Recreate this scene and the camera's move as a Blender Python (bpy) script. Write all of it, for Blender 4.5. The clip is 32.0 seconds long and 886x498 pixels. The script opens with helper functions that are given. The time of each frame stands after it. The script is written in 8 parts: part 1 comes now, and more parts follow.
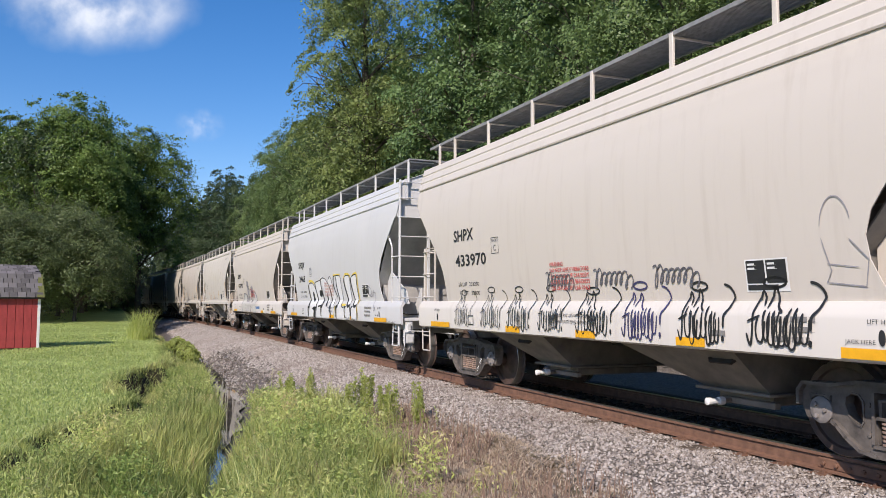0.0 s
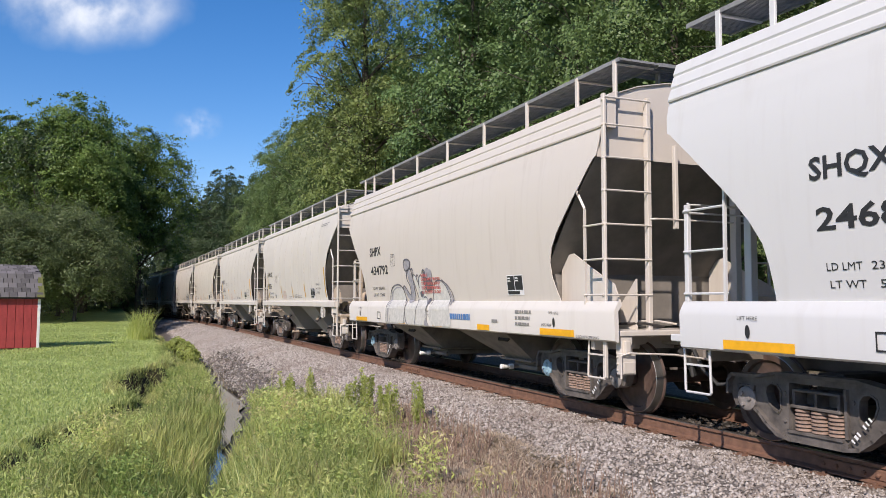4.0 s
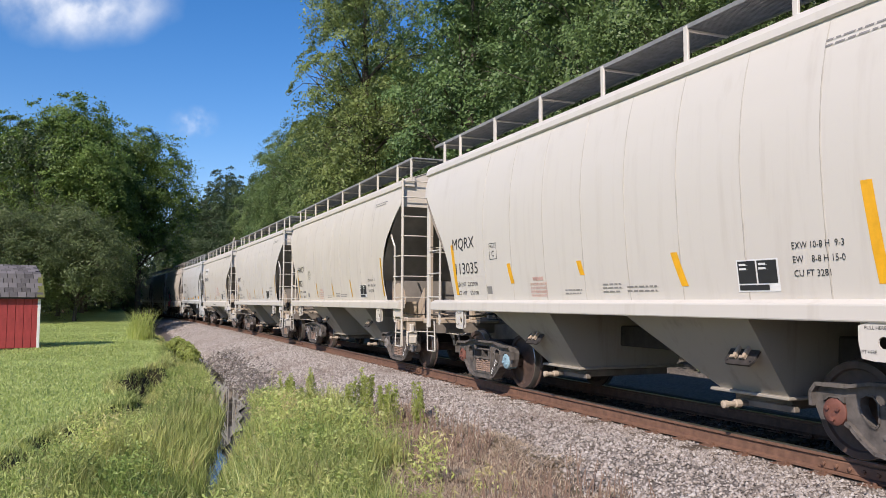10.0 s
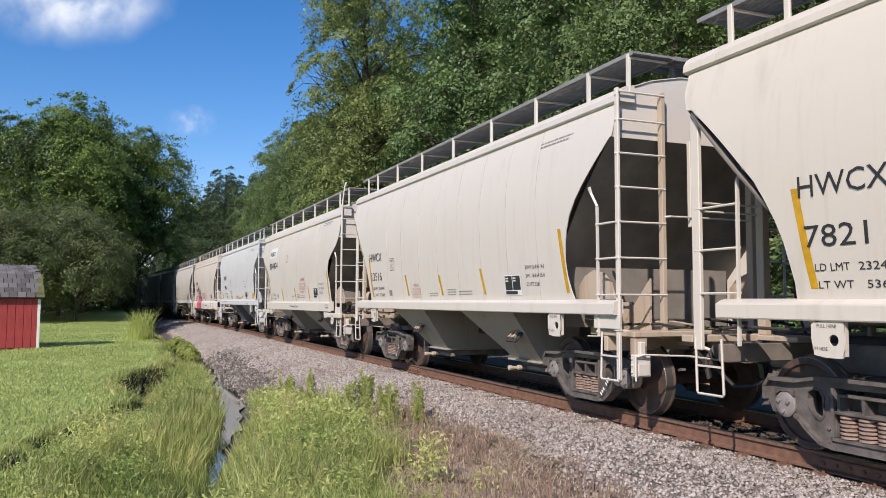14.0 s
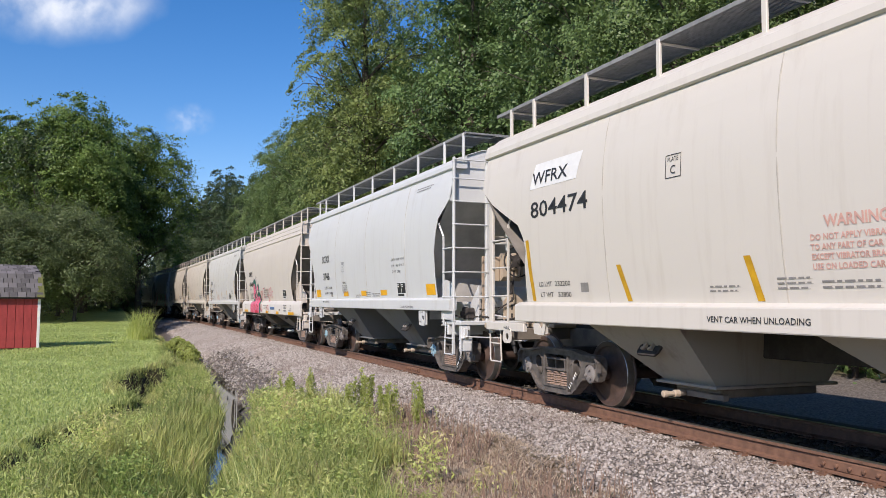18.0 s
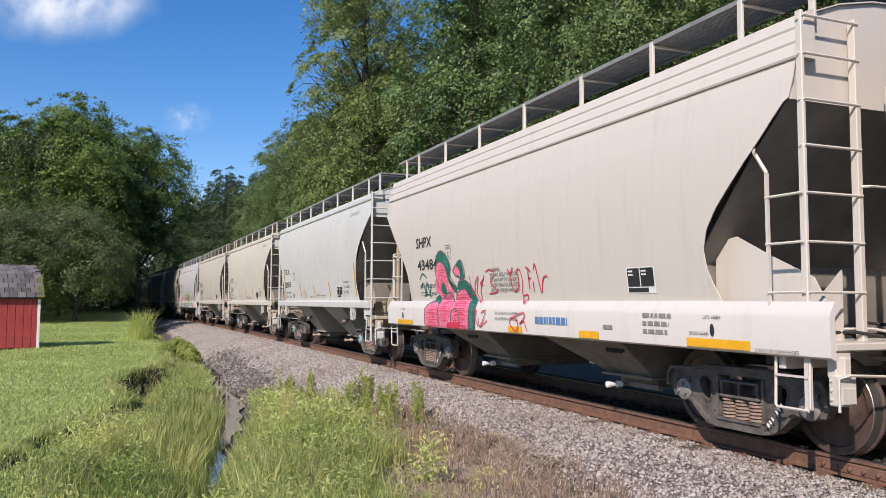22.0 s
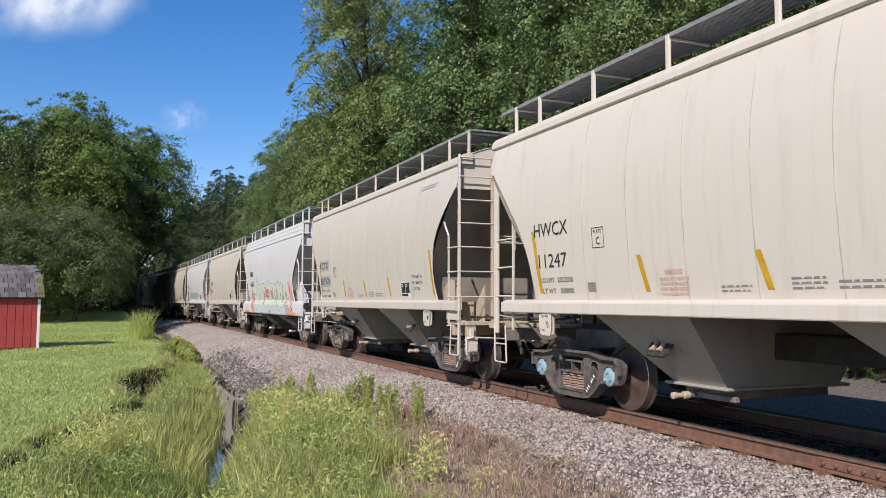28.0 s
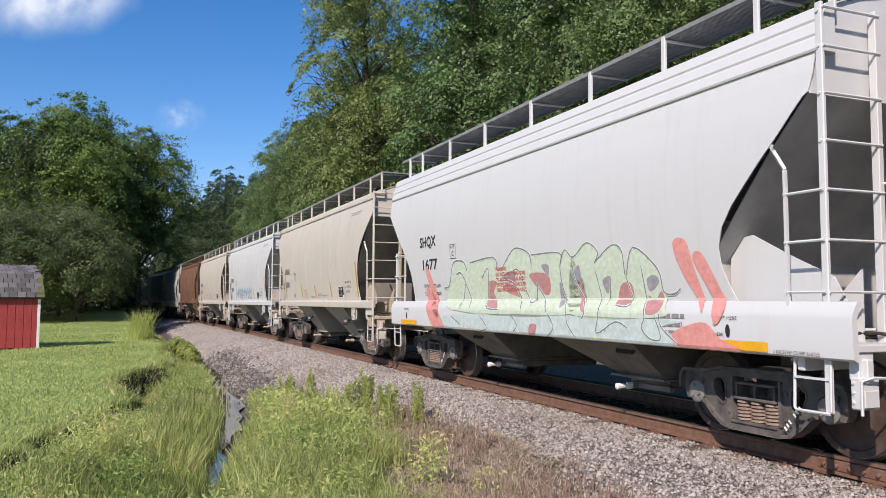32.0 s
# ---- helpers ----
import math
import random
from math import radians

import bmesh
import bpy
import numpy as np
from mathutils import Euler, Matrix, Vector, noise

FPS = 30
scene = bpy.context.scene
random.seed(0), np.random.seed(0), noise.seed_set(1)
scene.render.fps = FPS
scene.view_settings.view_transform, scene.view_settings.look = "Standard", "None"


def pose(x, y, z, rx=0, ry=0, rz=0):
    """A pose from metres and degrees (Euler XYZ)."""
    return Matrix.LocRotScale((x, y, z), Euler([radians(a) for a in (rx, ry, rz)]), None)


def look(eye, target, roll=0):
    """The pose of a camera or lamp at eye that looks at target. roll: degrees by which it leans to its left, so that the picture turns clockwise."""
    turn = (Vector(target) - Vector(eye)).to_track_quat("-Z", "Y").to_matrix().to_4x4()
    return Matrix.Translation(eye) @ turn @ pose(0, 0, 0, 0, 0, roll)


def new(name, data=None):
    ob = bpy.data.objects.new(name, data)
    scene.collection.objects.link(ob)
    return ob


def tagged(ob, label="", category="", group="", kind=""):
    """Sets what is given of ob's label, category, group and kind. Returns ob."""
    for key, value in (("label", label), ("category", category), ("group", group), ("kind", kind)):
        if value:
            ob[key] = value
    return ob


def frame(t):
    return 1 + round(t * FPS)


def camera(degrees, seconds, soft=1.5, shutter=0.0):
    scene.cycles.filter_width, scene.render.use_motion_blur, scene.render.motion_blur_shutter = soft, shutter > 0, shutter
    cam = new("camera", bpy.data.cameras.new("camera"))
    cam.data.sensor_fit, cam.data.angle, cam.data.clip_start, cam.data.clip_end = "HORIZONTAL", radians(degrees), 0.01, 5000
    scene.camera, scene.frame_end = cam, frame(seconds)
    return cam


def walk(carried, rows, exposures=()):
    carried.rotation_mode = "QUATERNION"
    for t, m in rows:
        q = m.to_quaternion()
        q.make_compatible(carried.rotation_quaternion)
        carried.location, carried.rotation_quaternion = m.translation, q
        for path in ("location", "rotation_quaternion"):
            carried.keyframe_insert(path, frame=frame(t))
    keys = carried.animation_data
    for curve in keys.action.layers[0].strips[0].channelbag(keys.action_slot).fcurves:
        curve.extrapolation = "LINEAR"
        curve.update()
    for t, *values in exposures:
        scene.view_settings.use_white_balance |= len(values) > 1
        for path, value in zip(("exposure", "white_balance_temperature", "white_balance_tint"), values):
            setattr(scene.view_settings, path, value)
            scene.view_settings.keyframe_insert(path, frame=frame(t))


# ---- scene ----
from mathutils.geometry import tessellate_polygon

cam = camera(58.645, 32.0, soft=0.8)
CAM_POSE = look((0, 0, 1.437), (0, 10, 1.437 + 10 * math.tan(radians(3.869))), 0.239)
walk(cam, [(0, CAM_POSE), (32, CAM_POSE)])

# ---------------------------------------------------------------- world and sun
SUN_TO = Vector((-0.572, -1.215, 1.05)).normalized()
world = bpy.data.worlds.new("sky")
scene.world = world
world.use_nodes = True
wn = world.node_tree.nodes
sky = wn.new("ShaderNodeTexSky")
sky.sky_type = 'NISHITA'
sky.sun_disc = False
sky.sun_elevation = math.asin(SUN_TO.z)
sky.sun_rotation = math.atan2(SUN_TO.x, SUN_TO.y)
sky.air_density, sky.dust_density, sky.ozone_density = 1.0, 0.3, 2.0
wn["Background"].inputs[1].default_value = 0.108
hue = wn.new("ShaderNodeHueSaturation")
hue.inputs["Saturation"].default_value = 1.38
world.node_tree.links.new(sky.outputs[0], hue.inputs["Color"])
tint = wn.new("ShaderNodeMix")
tint.data_type, tint.blend_type = 'RGBA', 'MULTIPLY'
tint.inputs[0].default_value, tint.inputs[7].default_value = 1.0, (1.03, 0.96, 1.11, 1)
world.node_tree.links.new(hue.outputs[0], tint.inputs[6])
world.node_tree.links.new(tint.outputs[2], wn["Background"].inputs[0])
sun = new("sun", bpy.data.lights.new("sun", 'SUN'))
sun.data.energy = 4.5
sun.data.angle = radians(0.53)
sun.data.color = (1.0, 0.88, 0.79)
sun.matrix_world = look(SUN_TO * 50, (0, 0, 0))
scene.view_settings.exposure = 0.31

# ---------------------------------------------------------------- the line of the track
SPEED = 5.149
KNOT_S = [-15, 10, 25, 40, 55, 75, 100, 130]
KNOT_K = [-0.0006, -0.00027, 0.0009, 0.0004, 0.0004, 0.00162, 0.00155, 0.00152]
TS = np.arange(-200, 320, 0.25)
_k = np.interp(TS, KNOT_S, KNOT_K, left=0.0)
_i0 = int(np.argmin(abs(TS)))
A0 = radians(22.745)
TA = np.cumsum(_k) * 0.25
TA = TA - TA[_i0] + A0
TX = np.cumsum(-np.sin(TA) * 0.25)
TY = np.cumsum(np.cos(TA) * 0.25)
TX = TX - TX[_i0] + 7.2003 * math.cos(A0)
TY = TY - TY[_i0] + 7.2003 * math.sin(A0)


def on_track(s, off=0.0):
    """Points beside the track: s along it (growing away from the camera), off towards the camera's side."""
    x, y, a = np.interp(s, TS, TX), np.interp(s, TS, TY), np.interp(s, TS, TA)
    return x - np.cos(a) * off, y - np.sin(a) * off


def track_coords(x, y):
    """(s, offset to the camera's side) of points in the plan."""
    x, y = np.atleast_1d(x).astype(float), np.atleast_1d(y).astype(float)
    cs = TS[::16]
    cx, cy, ca = TX[::16], TY[::16], TA[::16]
    out_s, out_l = np.empty(len(x)), np.empty(len(x))
    for i in range(0, len(x), 20000):
        xs, ys = x[i:i + 20000, None], y[i:i + 20000, None]
        j = np.argmin((xs - cx) ** 2 + (ys - cy) ** 2, 1)
        dx, dy = xs[:, 0] - cx[j], ys[:, 0] - cy[j]
        out_s[i:i + 20000] = cs[j] + dx * -np.sin(ca[j]) + dy * np.cos(ca[j])
        out_l[i:i + 20000] = -(dx * np.cos(ca[j]) + dy * np.sin(ca[j]))
    return out_s, out_l


# ---------------------------------------------------------------- materials
class Mat:
    """A node material with a principled surface and a few short ways to build on it."""

    def __init__(self, name, color, rough=0.6, metal=0.0, spec=0.5):
        self.m = bpy.data.materials.new(name)
        self.m.use_nodes = True
        self.n, self.l = self.m.node_tree.nodes, self.m.node_tree.links
        self.b = self.n["Principled BSDF"]
        self.set("Base Color", (*color[:3], 1))
        self.set("Roughness", rough)
        self.set("Metallic", metal)
        self.set("Specular IOR Level", spec)
        self._co = None

    def set(self, key, value):
        self.b.inputs[key].default_value = value

    def co(self, kind="Object"):
        node = self.n.new("ShaderNodeTexCoord")
        return node.outputs[kind]

    def noise(self, scale, detail=4, rough=0.6, stretch=None, kind="Object"):
        t = self.n.new("ShaderNodeTexNoise")
        t.inputs["Scale"].default_value, t.inputs["Detail"].default_value = scale, detail
        t.inputs["Roughness"].default_value = rough
        src = self.co(kind)
        if stretch:
            mp = self.n.new("ShaderNodeMapping")
            mp.inputs["Scale"].default_value = stretch
            self.l.new(src, mp.inputs[0])
            src = mp.outputs[0]
        self.l.new(src, t.inputs["Vector"])
        return t.outputs["Fac"]

    def ramp(self, fac, stops):
        r = self.n.new("ShaderNodeValToRGB")
        while len(r.color_ramp.elements) < len(stops):
            r.color_ramp.elements.new(0.5)
        for e, (p, c) in zip(r.color_ramp.elements, stops):
            e.position, e.color = p, (*c[:3], 1)
        self.l.new(fac, r.inputs[0])
        return r.outputs[0]

    def span(self, fac, a, b, lo=0.0, hi=1.0):
        r = self.n.new("ShaderNodeMapRange")
        for i, v in enumerate((a, b, lo, hi)):
            r.inputs[i + 1].default_value = v
        self.l.new(fac, r.inputs[0])
        return r.outputs[0]

    def mix(self, fac, a, b, kind='MIX'):
        x = self.n.new("ShaderNodeMix")
        x.data_type, x.blend_type = 'RGBA', kind
        for sock, v in ((x.inputs[0], fac), (x.inputs[6], a), (x.inputs[7], b)):
            if isinstance(v, bpy.types.NodeSocket):
                self.l.new(v, sock)
            elif isinstance(v, (int, float)):
                sock.default_value = v
            else:
                sock.default_value = (*v[:3], 1)
        return x.outputs[2]

    def to(self, key, sock):
        self.l.new(sock, self.b.inputs[key])
        return self

    def bump(self, fac, strength=0.3, dist=0.02):
        bn = self.n.new("ShaderNodeBump")
        bn.inputs["Strength"].default_value, bn.inputs["Distance"].default_value = strength, dist
        self.l.new(fac, bn.inputs["Height"])
        self.l.new(bn.outputs[0], self.b.inputs["Normal"])
        return self

    def random(self):
        return self.n.new("ShaderNodeObjectInfo").outputs["Random"]

    def island(self):
        return self.n.new("ShaderNodeNewGeometry").outputs["Random Per Island"]

    def attr(self, name):
        a = self.n.new("ShaderNodeAttribute")
        a.attribute_name = name
        return a.outputs["Fac"]


def paint(name, color, dirt=(0.30, 0.24, 0.18), amount=0.35, rough=0.42):
    """Weathered enamel: faint blotches, streaks that run down, dusty grime near the sill."""
    m = Mat(name, color, rough)
    big = m.noise(0.6, 5)
    streak = m.noise(1.0, 6, 0.65, (5.0, 5.0, 0.35))
    fine = m.noise(38, 3)
    c = m.mix(m.span(big, 0.35, 0.75, 0.0, 0.22 * amount * 2), color, [x * 0.86 for x in color[:3]])
    c = m.mix(m.span(streak, 0.52, 0.80, 0.0, amount), c, dirt)
    c = m.mix(m.span(fine, 0.62, 0.8, 0.0, 0.25 * amount), c, dirt)
    m.to("Base Color", c).to("Roughness", m.span(big, 0.3, 0.7, rough - 0.06, rough + 0.14))
    m.bump(m.noise(1.3, 2), 0.10, 0.02)
    return m.m


def plain(name, color, rough=0.6, metal=0.0, vary=0.25, scale=8.0, bump=0.15):
    m = Mat(name, color, rough, metal)
    m.to("Base Color", m.mix(m.span(m.noise(scale, 5), 0.3, 0.7), [c * (1 - vary) for c in color[:3]], [min(1, c * (1 + vary)) for c in color[:3]]))
    if bump:
        m.bump(m.noise(scale * 6, 3), bump, 0.01)
    return m.m


CREAM = paint("cream enamel", (0.585, 0.54, 0.468))
CREAM_LIGHT = paint("pale cream enamel", (0.585, 0.55, 0.498), amount=0.25)
PALE = paint("pale grey white enamel", (0.56, 0.555, 0.53), amount=0.22)
WARM = paint("warm off white enamel", (0.58, 0.532, 0.478), amount=0.25)
SKIRT_WHITE = paint("warm white enamel", (0.635, 0.60, 0.555), amount=0.22)
WHITE = paint("white enamel", (0.575, 0.575, 0.575), amount=0.14)
GREY = paint("light grey enamel", (0.565, 0.575, 0.575), amount=0.25)
TAUPE = paint("dusty taupe enamel", (0.54, 0.495, 0.43), amount=0.35)
RUST_PAINT = paint("rusty brown enamel", (0.20, 0.10, 0.065), amount=0.6)
# Grime, and the shade under the car body, both in the colour.
UNDER = plain("grimy hopper steel, undercar shade in its colour", (0.17, 0.148, 0.126), 0.7, vary=0.35, scale=3)
SEAM = plain("dirty weld line", (0.46, 0.42, 0.365), 0.7, vary=0.25, scale=3, bump=0)
# Cream of the car taken darker: chute shade is in the paint colour.
HOPPER_CREAM = paint("dusty cream hopper paint, shade in its tone", (0.33, 0.30, 0.255), (0.12, 0.095, 0.075), 0.55, 0.65)
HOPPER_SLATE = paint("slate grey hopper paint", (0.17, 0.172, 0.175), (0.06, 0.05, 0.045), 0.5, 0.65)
# End sheets darker than the coat: the hood's shade is in the colour.
SLOPE = plain("grimy end sheet, hood shade in its colour", (0.205, 0.185, 0.162), 0.8, vary=0.25, scale=2)
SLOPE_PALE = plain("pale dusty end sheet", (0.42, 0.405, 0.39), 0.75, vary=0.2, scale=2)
# Near black; on bolster and center sill the undercar shade is in the colour.
SOOT_SHADE = plain("black grime and undercar shade on steel", (0.035, 0.03, 0.028), 0.85, vary=0.4)
RUBBER = plain("black rubber hose", (0.02, 0.02, 0.02), 0.6, vary=0.2)
TAN = paint("tan dust over cream paint", (0.42, 0.345, 0.265), (0.17, 0.09, 0.05), 0.75, 0.75)
CAST = plain("dusty cast steel", (0.105, 0.092, 0.083), 0.8, vary=0.5, scale=6)
SPRING = plain("rusty spring steel", (0.30, 0.21, 0.165), 0.7, vary=0.4, scale=20)
WHEEL = plain("brown wheel steel", (0.075, 0.048, 0.039), 0.6, vary=0.5, scale=5)
TREAD = plain("bright worn steel", (0.42, 0.40, 0.38), 0.32, 0.9, vary=0.15)
GRATE = plain("dull galvanized grating", (0.23, 0.232, 0.235), 0.7, 0.1, vary=0.2)
BLACKP = plain("black stencil paint", (0.022, 0.022, 0.024), 0.55, vary=0.15, bump=0)
REDP = plain("faded red stencil paint", (0.52, 0.11, 0.10), 0.55, vary=0.2, bump=0)
PANELP = plain("grey panel paint", (0.38, 0.37, 0.36), 0.5, vary=0.1, bump=0)
REDFADE = plain("sun-bleached red stencil paint", (0.56, 0.33, 0.28), 0.55, vary=0.2, bump=0)
GREYP = plain("thin grey stencil paint", (0.22, 0.21, 0.20), 0.55, vary=0.2, bump=0)
BLUEP = plain("blue stencil paint", (0.09, 0.20, 0.42), 0.55, vary=0.15, bump=0)
YELLOW = plain("yellow reflective tape", (0.75, 0.38, 0.015), 0.4, vary=0.12, bump=0)
OCHRE = plain("ochre reflective tape", (0.50, 0.28, 0.012), 0.45, vary=0.2, bump=0)
WHITEP = plain("white placard paint", (0.70, 0.70, 0.69), 0.5, vary=0.05, bump=0)
CAPBLUE = plain("pale blue bearing cap", (0.25, 0.38, 0.45), 0.55, vary=0.2)
CAPRUST = plain("rusty red bearing cap", (0.16, 0.062, 0.045), 0.75, vary=0.35)
CAPGREY = plain("grey bearing cap", (0.22, 0.20, 0.19), 0.6, vary=0.3)

SPRAY = {k: plain(k + " spray paint", c, 0.5, vary=v, scale=14, bump=0) for k, c, v in (
    ("black", (0.02, 0.02, 0.022), 0.3), ("violet", (0.05, 0.045, 0.12), 0.3), ("white", (0.68, 0.68, 0.68), 0.05), ("yellow", (0.72, 0.55, 0.08), 0.15), ("dark grey", (0.12, 0.115, 0.13), 0.3),
    ("mid grey", (0.30, 0.29, 0.31), 0.25), ("pale grey", (0.54, 0.525, 0.49), 0.15), ("pink", (0.72, 0.17, 0.27), 0.30), ("red", (0.55, 0.03, 0.07), 0.2), ("green", (0.015, 0.12, 0.09), 0.35), ("pale green", (0.53, 0.60, 0.47), 0.12),
    ("salmon", (0.66, 0.28, 0.25), 0.15), ("silver green", (0.17, 0.215, 0.185), 0.25), ("blue", (0.30, 0.48, 0.58), 0.2), ("teal", (0.06, 0.24, 0.19), 0.3), ("pale teal", (0.50, 0.58, 0.56), 0.15), ("brick", (0.46, 0.22, 0.22), 0.2))}

# ---------------------------------------------------------------- mesh helpers
class Geo:
    """Collects vertices and faces of one mesh."""

    def __init__(self):
        self.v, self.f, self.mi = [], [], []
        self.cur = 0

    def add(self, verts, faces):
        k = len(self.v)
        self.v += [tuple(p) for p in verts]
        self.f += [tuple(k + i for i in f) for f in faces]
        self.mi += [self.cur] * len(faces)
        return self

    def box(self, x0, x1, y0, y1, z0, z1, c=0.0):
        x0, x1, y0, y1, z0, z1 = min(x0, x1), max(x0, x1), min(y0, y1), max(y0, y1), min(z0, z1), max(z0, z1)
        if c <= 0:
            vs = [(x, y, z) for z in (z0, z1) for y in (y0, y1) for x in (x0, x1)]
            return self.add(vs, [(0, 2, 3, 1), (4, 5, 7, 6), (0, 1, 5, 4), (2, 6, 7, 3), (0, 4, 6, 2), (1, 3, 7, 5)])
        c = min(c, (x1 - x0) / 2.01, (y1 - y0) / 2.01, (z1 - z0) / 2.01)
        lo, hi = (x0, y0, z0), (x1, y1, z1)
        vs, ix = [], {}
        for sx in (0, 1):
            for sy in (0, 1):
                for sz in (0, 1):
                    sgn = (sx, sy, sz)
                    for ax in range(3):
                        p = [(hi if sgn[i] else lo)[i] for i in range(3)]
                        for i in range(3):
                            if i != ax:
                                p[i] += -c if sgn[i] else c
                        ix[sgn, ax] = len(vs)
                        vs.append(p)
        fs = []
        for ax in range(3):
            a, b = [i for i in range(3) if i != ax]
            for sd in (0, 1):
                q = []
                for ta, tb in ((0, 0), (1, 0), (1, 1), (0, 1)):
                    sg = [0, 0, 0]
                    sg[ax], sg[a], sg[b] = sd, ta, tb
                    q.append(ix[tuple(sg), ax])
                fs.append(q)
            for ta in (0, 1):
                for tb in (0, 1):
                    s0, s1 = [0, 0, 0], [0, 0, 0]
                    s0[ax], s1[ax] = 0, 1
                    s0[a] = s1[a] = ta
                    s0[b] = s1[b] = tb
                    fs.append([ix[tuple(s0), a], ix[tuple(s1), a], ix[tuple(s1), b], ix[tuple(s0), b]])
        for sx in (0, 1):
            for sy in (0, 1):
                for sz in (0, 1):
                    fs.append([ix[(sx, sy, sz), ax] for ax in range(3)])
        return self.add(vs, fs)

    def tube(self, path, r, n=6, cap=True):
        path = [Vector(p) for p in path]
        rings = []
        for i, p in enumerate(path):
            d = (path[min(i + 1, len(path) - 1)] - path[max(i - 1, 0)]).normalized()
            a = d.orthogonal().normalized() if abs(d.z) > 0.9 else d.cross(Vector((0, 0, 1))).normalized()
            b = d.cross(a)
            rr = r[i] if isinstance(r, (list, tuple)) else r
            rings.append([p + (a * math.cos(2 * math.pi * j / n) + b * math.sin(2 * math.pi * j / n)) * rr for j in range(n)])
        vs = [q for ring in rings for q in ring]
        fs = [(i * n + j, i * n + (j + 1) % n, (i + 1) * n + (j + 1) % n, (i + 1) * n + j) for i in range(len(path) - 1) for j in range(n)]
        if cap:
            fs += [tuple(range(n - 1, -1, -1)), tuple((len(path) - 1) * n + j for j in range(n))]
        return self.add(vs, fs)

    def lathe(self, prof, n=32, axis='y', at=(0, 0, 0), closed=True):
        """prof: (distance along the axis, radius) pairs."""
        vs = []
        for t, r in prof:
            for j in range(n):
                a = 2 * math.pi * j / n
                u, w = r * math.cos(a), r * math.sin(a)
                p = {'y': (u, t, w), 'x': (t, u, w), 'z': (u, w, t)}[axis]
                vs.append((p[0] + at[0], p[1] + at[1], p[2] + at[2]))
        m = len(prof)
        fs = [(i * n + j, i * n + (j + 1) % n, (i + 1) * n + (j + 1) % n, (i + 1) * n + j) for i in range(m - 1) for j in range(n)]
        if closed:
            fs += [tuple(range(n - 1, -1, -1)), tuple((m - 1) * n + j for j in range(n))]
        return self.add(vs, fs)

    def prism(self, poly, y0, y1):
        """A plate: poly in (x, z), from y0 to y1."""
        n = len(poly)
        vs = [(x, y0, z) for x, z in poly] + [(x, y1, z) for x, z in poly]
        fs = [tuple(range(n)), tuple(range(2 * n - 1, n - 1, -1))] + [(i, i + n, (i + 1) % n + n, (i + 1) % n) for i in range(n)]
        return self.add(vs, fs)

    def mesh(self, name, mats=(), smooth=False):
        me = bpy.data.meshes.new(name)
        me.from_pydata(self.v, [], self.f)
        for m in mats:
            me.materials.append(m)
        if len(mats) > 1:
            me.polygons.foreach_set("material_index", self.mi)
        bm = bmesh.new()
        bm.from_mesh(me)
        bmesh.ops.recalc_face_normals(bm, faces=bm.faces)
        if smooth:
            for f in bm.faces:
                f.smooth = True
            for e in bm.edges:
                if len(e.link_faces) == 2 and e.calc_face_angle(0) > 0.6:
                    e.smooth = False
        bm.to_mesh(me)
        bm.free()
        return me


def np_mesh(name, verts, quads, mats, attrs=None, smooth=False):
    """A mesh out of arrays: verts (n,3), quads (m,3 or 4)."""
    me = bpy.data.meshes.new(name)
    verts, quads = np.asarray(verts, np.float32), np.asarray(quads, np.int32)
    k = quads.shape[1]
    me.vertices.add(len(verts))
    me.vertices.foreach_set("co", verts.ravel())
    me.loops.add(quads.size)
    me.loops.foreach_set("vertex_index", quads.ravel())
    me.polygons.add(len(quads))
    me.polygons.foreach_set("loop_start", np.arange(0, quads.size, k, dtype=np.int32))
    me.polygons.foreach_set("loop_total", np.full(len(quads), k, np.int32))
    if smooth:
        me.polygons.foreach_set("use_smooth", np.ones(len(quads), bool))
    for m in mats:
        me.materials.append(m)
    for key, val in (attrs or {}).items():
        a = me.attributes.new(key, 'FLOAT', 'POINT')
        a.data.foreach_set("value", np.asarray(val, np.float32))
    me.update(calc_edges=True)
    return me


MESHES = {}


def cached(key, build):
    if key not in MESHES:
        MESHES[key] = build()
    return MESHES[key]


def piece(name, mesh, parent, mat=None, m=None, label=""):
    """One mesh object under a thing or a part."""
    ob = new(name, mesh)
    ob.parent = parent
    if m is not None:
        ob.matrix_basis = m
    if mat is not None:
        if not mesh.materials:
            mesh.materials.append(None)
        ob.material_slots[0].link = 'OBJECT'
        ob.material_slots[0].material = mat
    if label:
        ob["label"] = label
    return ob
# ---------------------------------------------------------------- ground
def ditch_at(s):
    return np.interp(s, [-30, -10, 0, 7.7, 17, 28, 60, 90], [16, 12.3, 9.0, 6.6, 4.7, 4.15, 3.8, 3.7])


def lawn_edge(s):
    return np.interp(s, [0, 5, 15, 25, 38, 90], [3.8, 3.5, 2.3, 1.5, 1.0, 1.0])


def gully(s):
    """How far the bank is washed out, 0 to 1."""
    return np.exp(-((s - 20.7) / 2.9) ** 4)


def bank_edge(s):
    return lawn_edge(s) + 0.72 * gully(s)


def sstep(t):
    t = np.clip(t, 0, 1)
    return t * t * (3 - 2 * t)


def wob(x, y, sc, seed):
    """Smooth uneven values, about -1 to 1."""
    r = np.random.RandomState(seed)
    out = 0
    for i in range(5):
        a, f, ph = r.uniform(0, 6.28), sc * (1 + 0.6 * i), r.uniform(0, 6.28)
        out = out + np.sin((x * np.cos(a) + y * np.sin(a)) * f + ph) / (1 + 0.5 * i)
    return out / 2.4


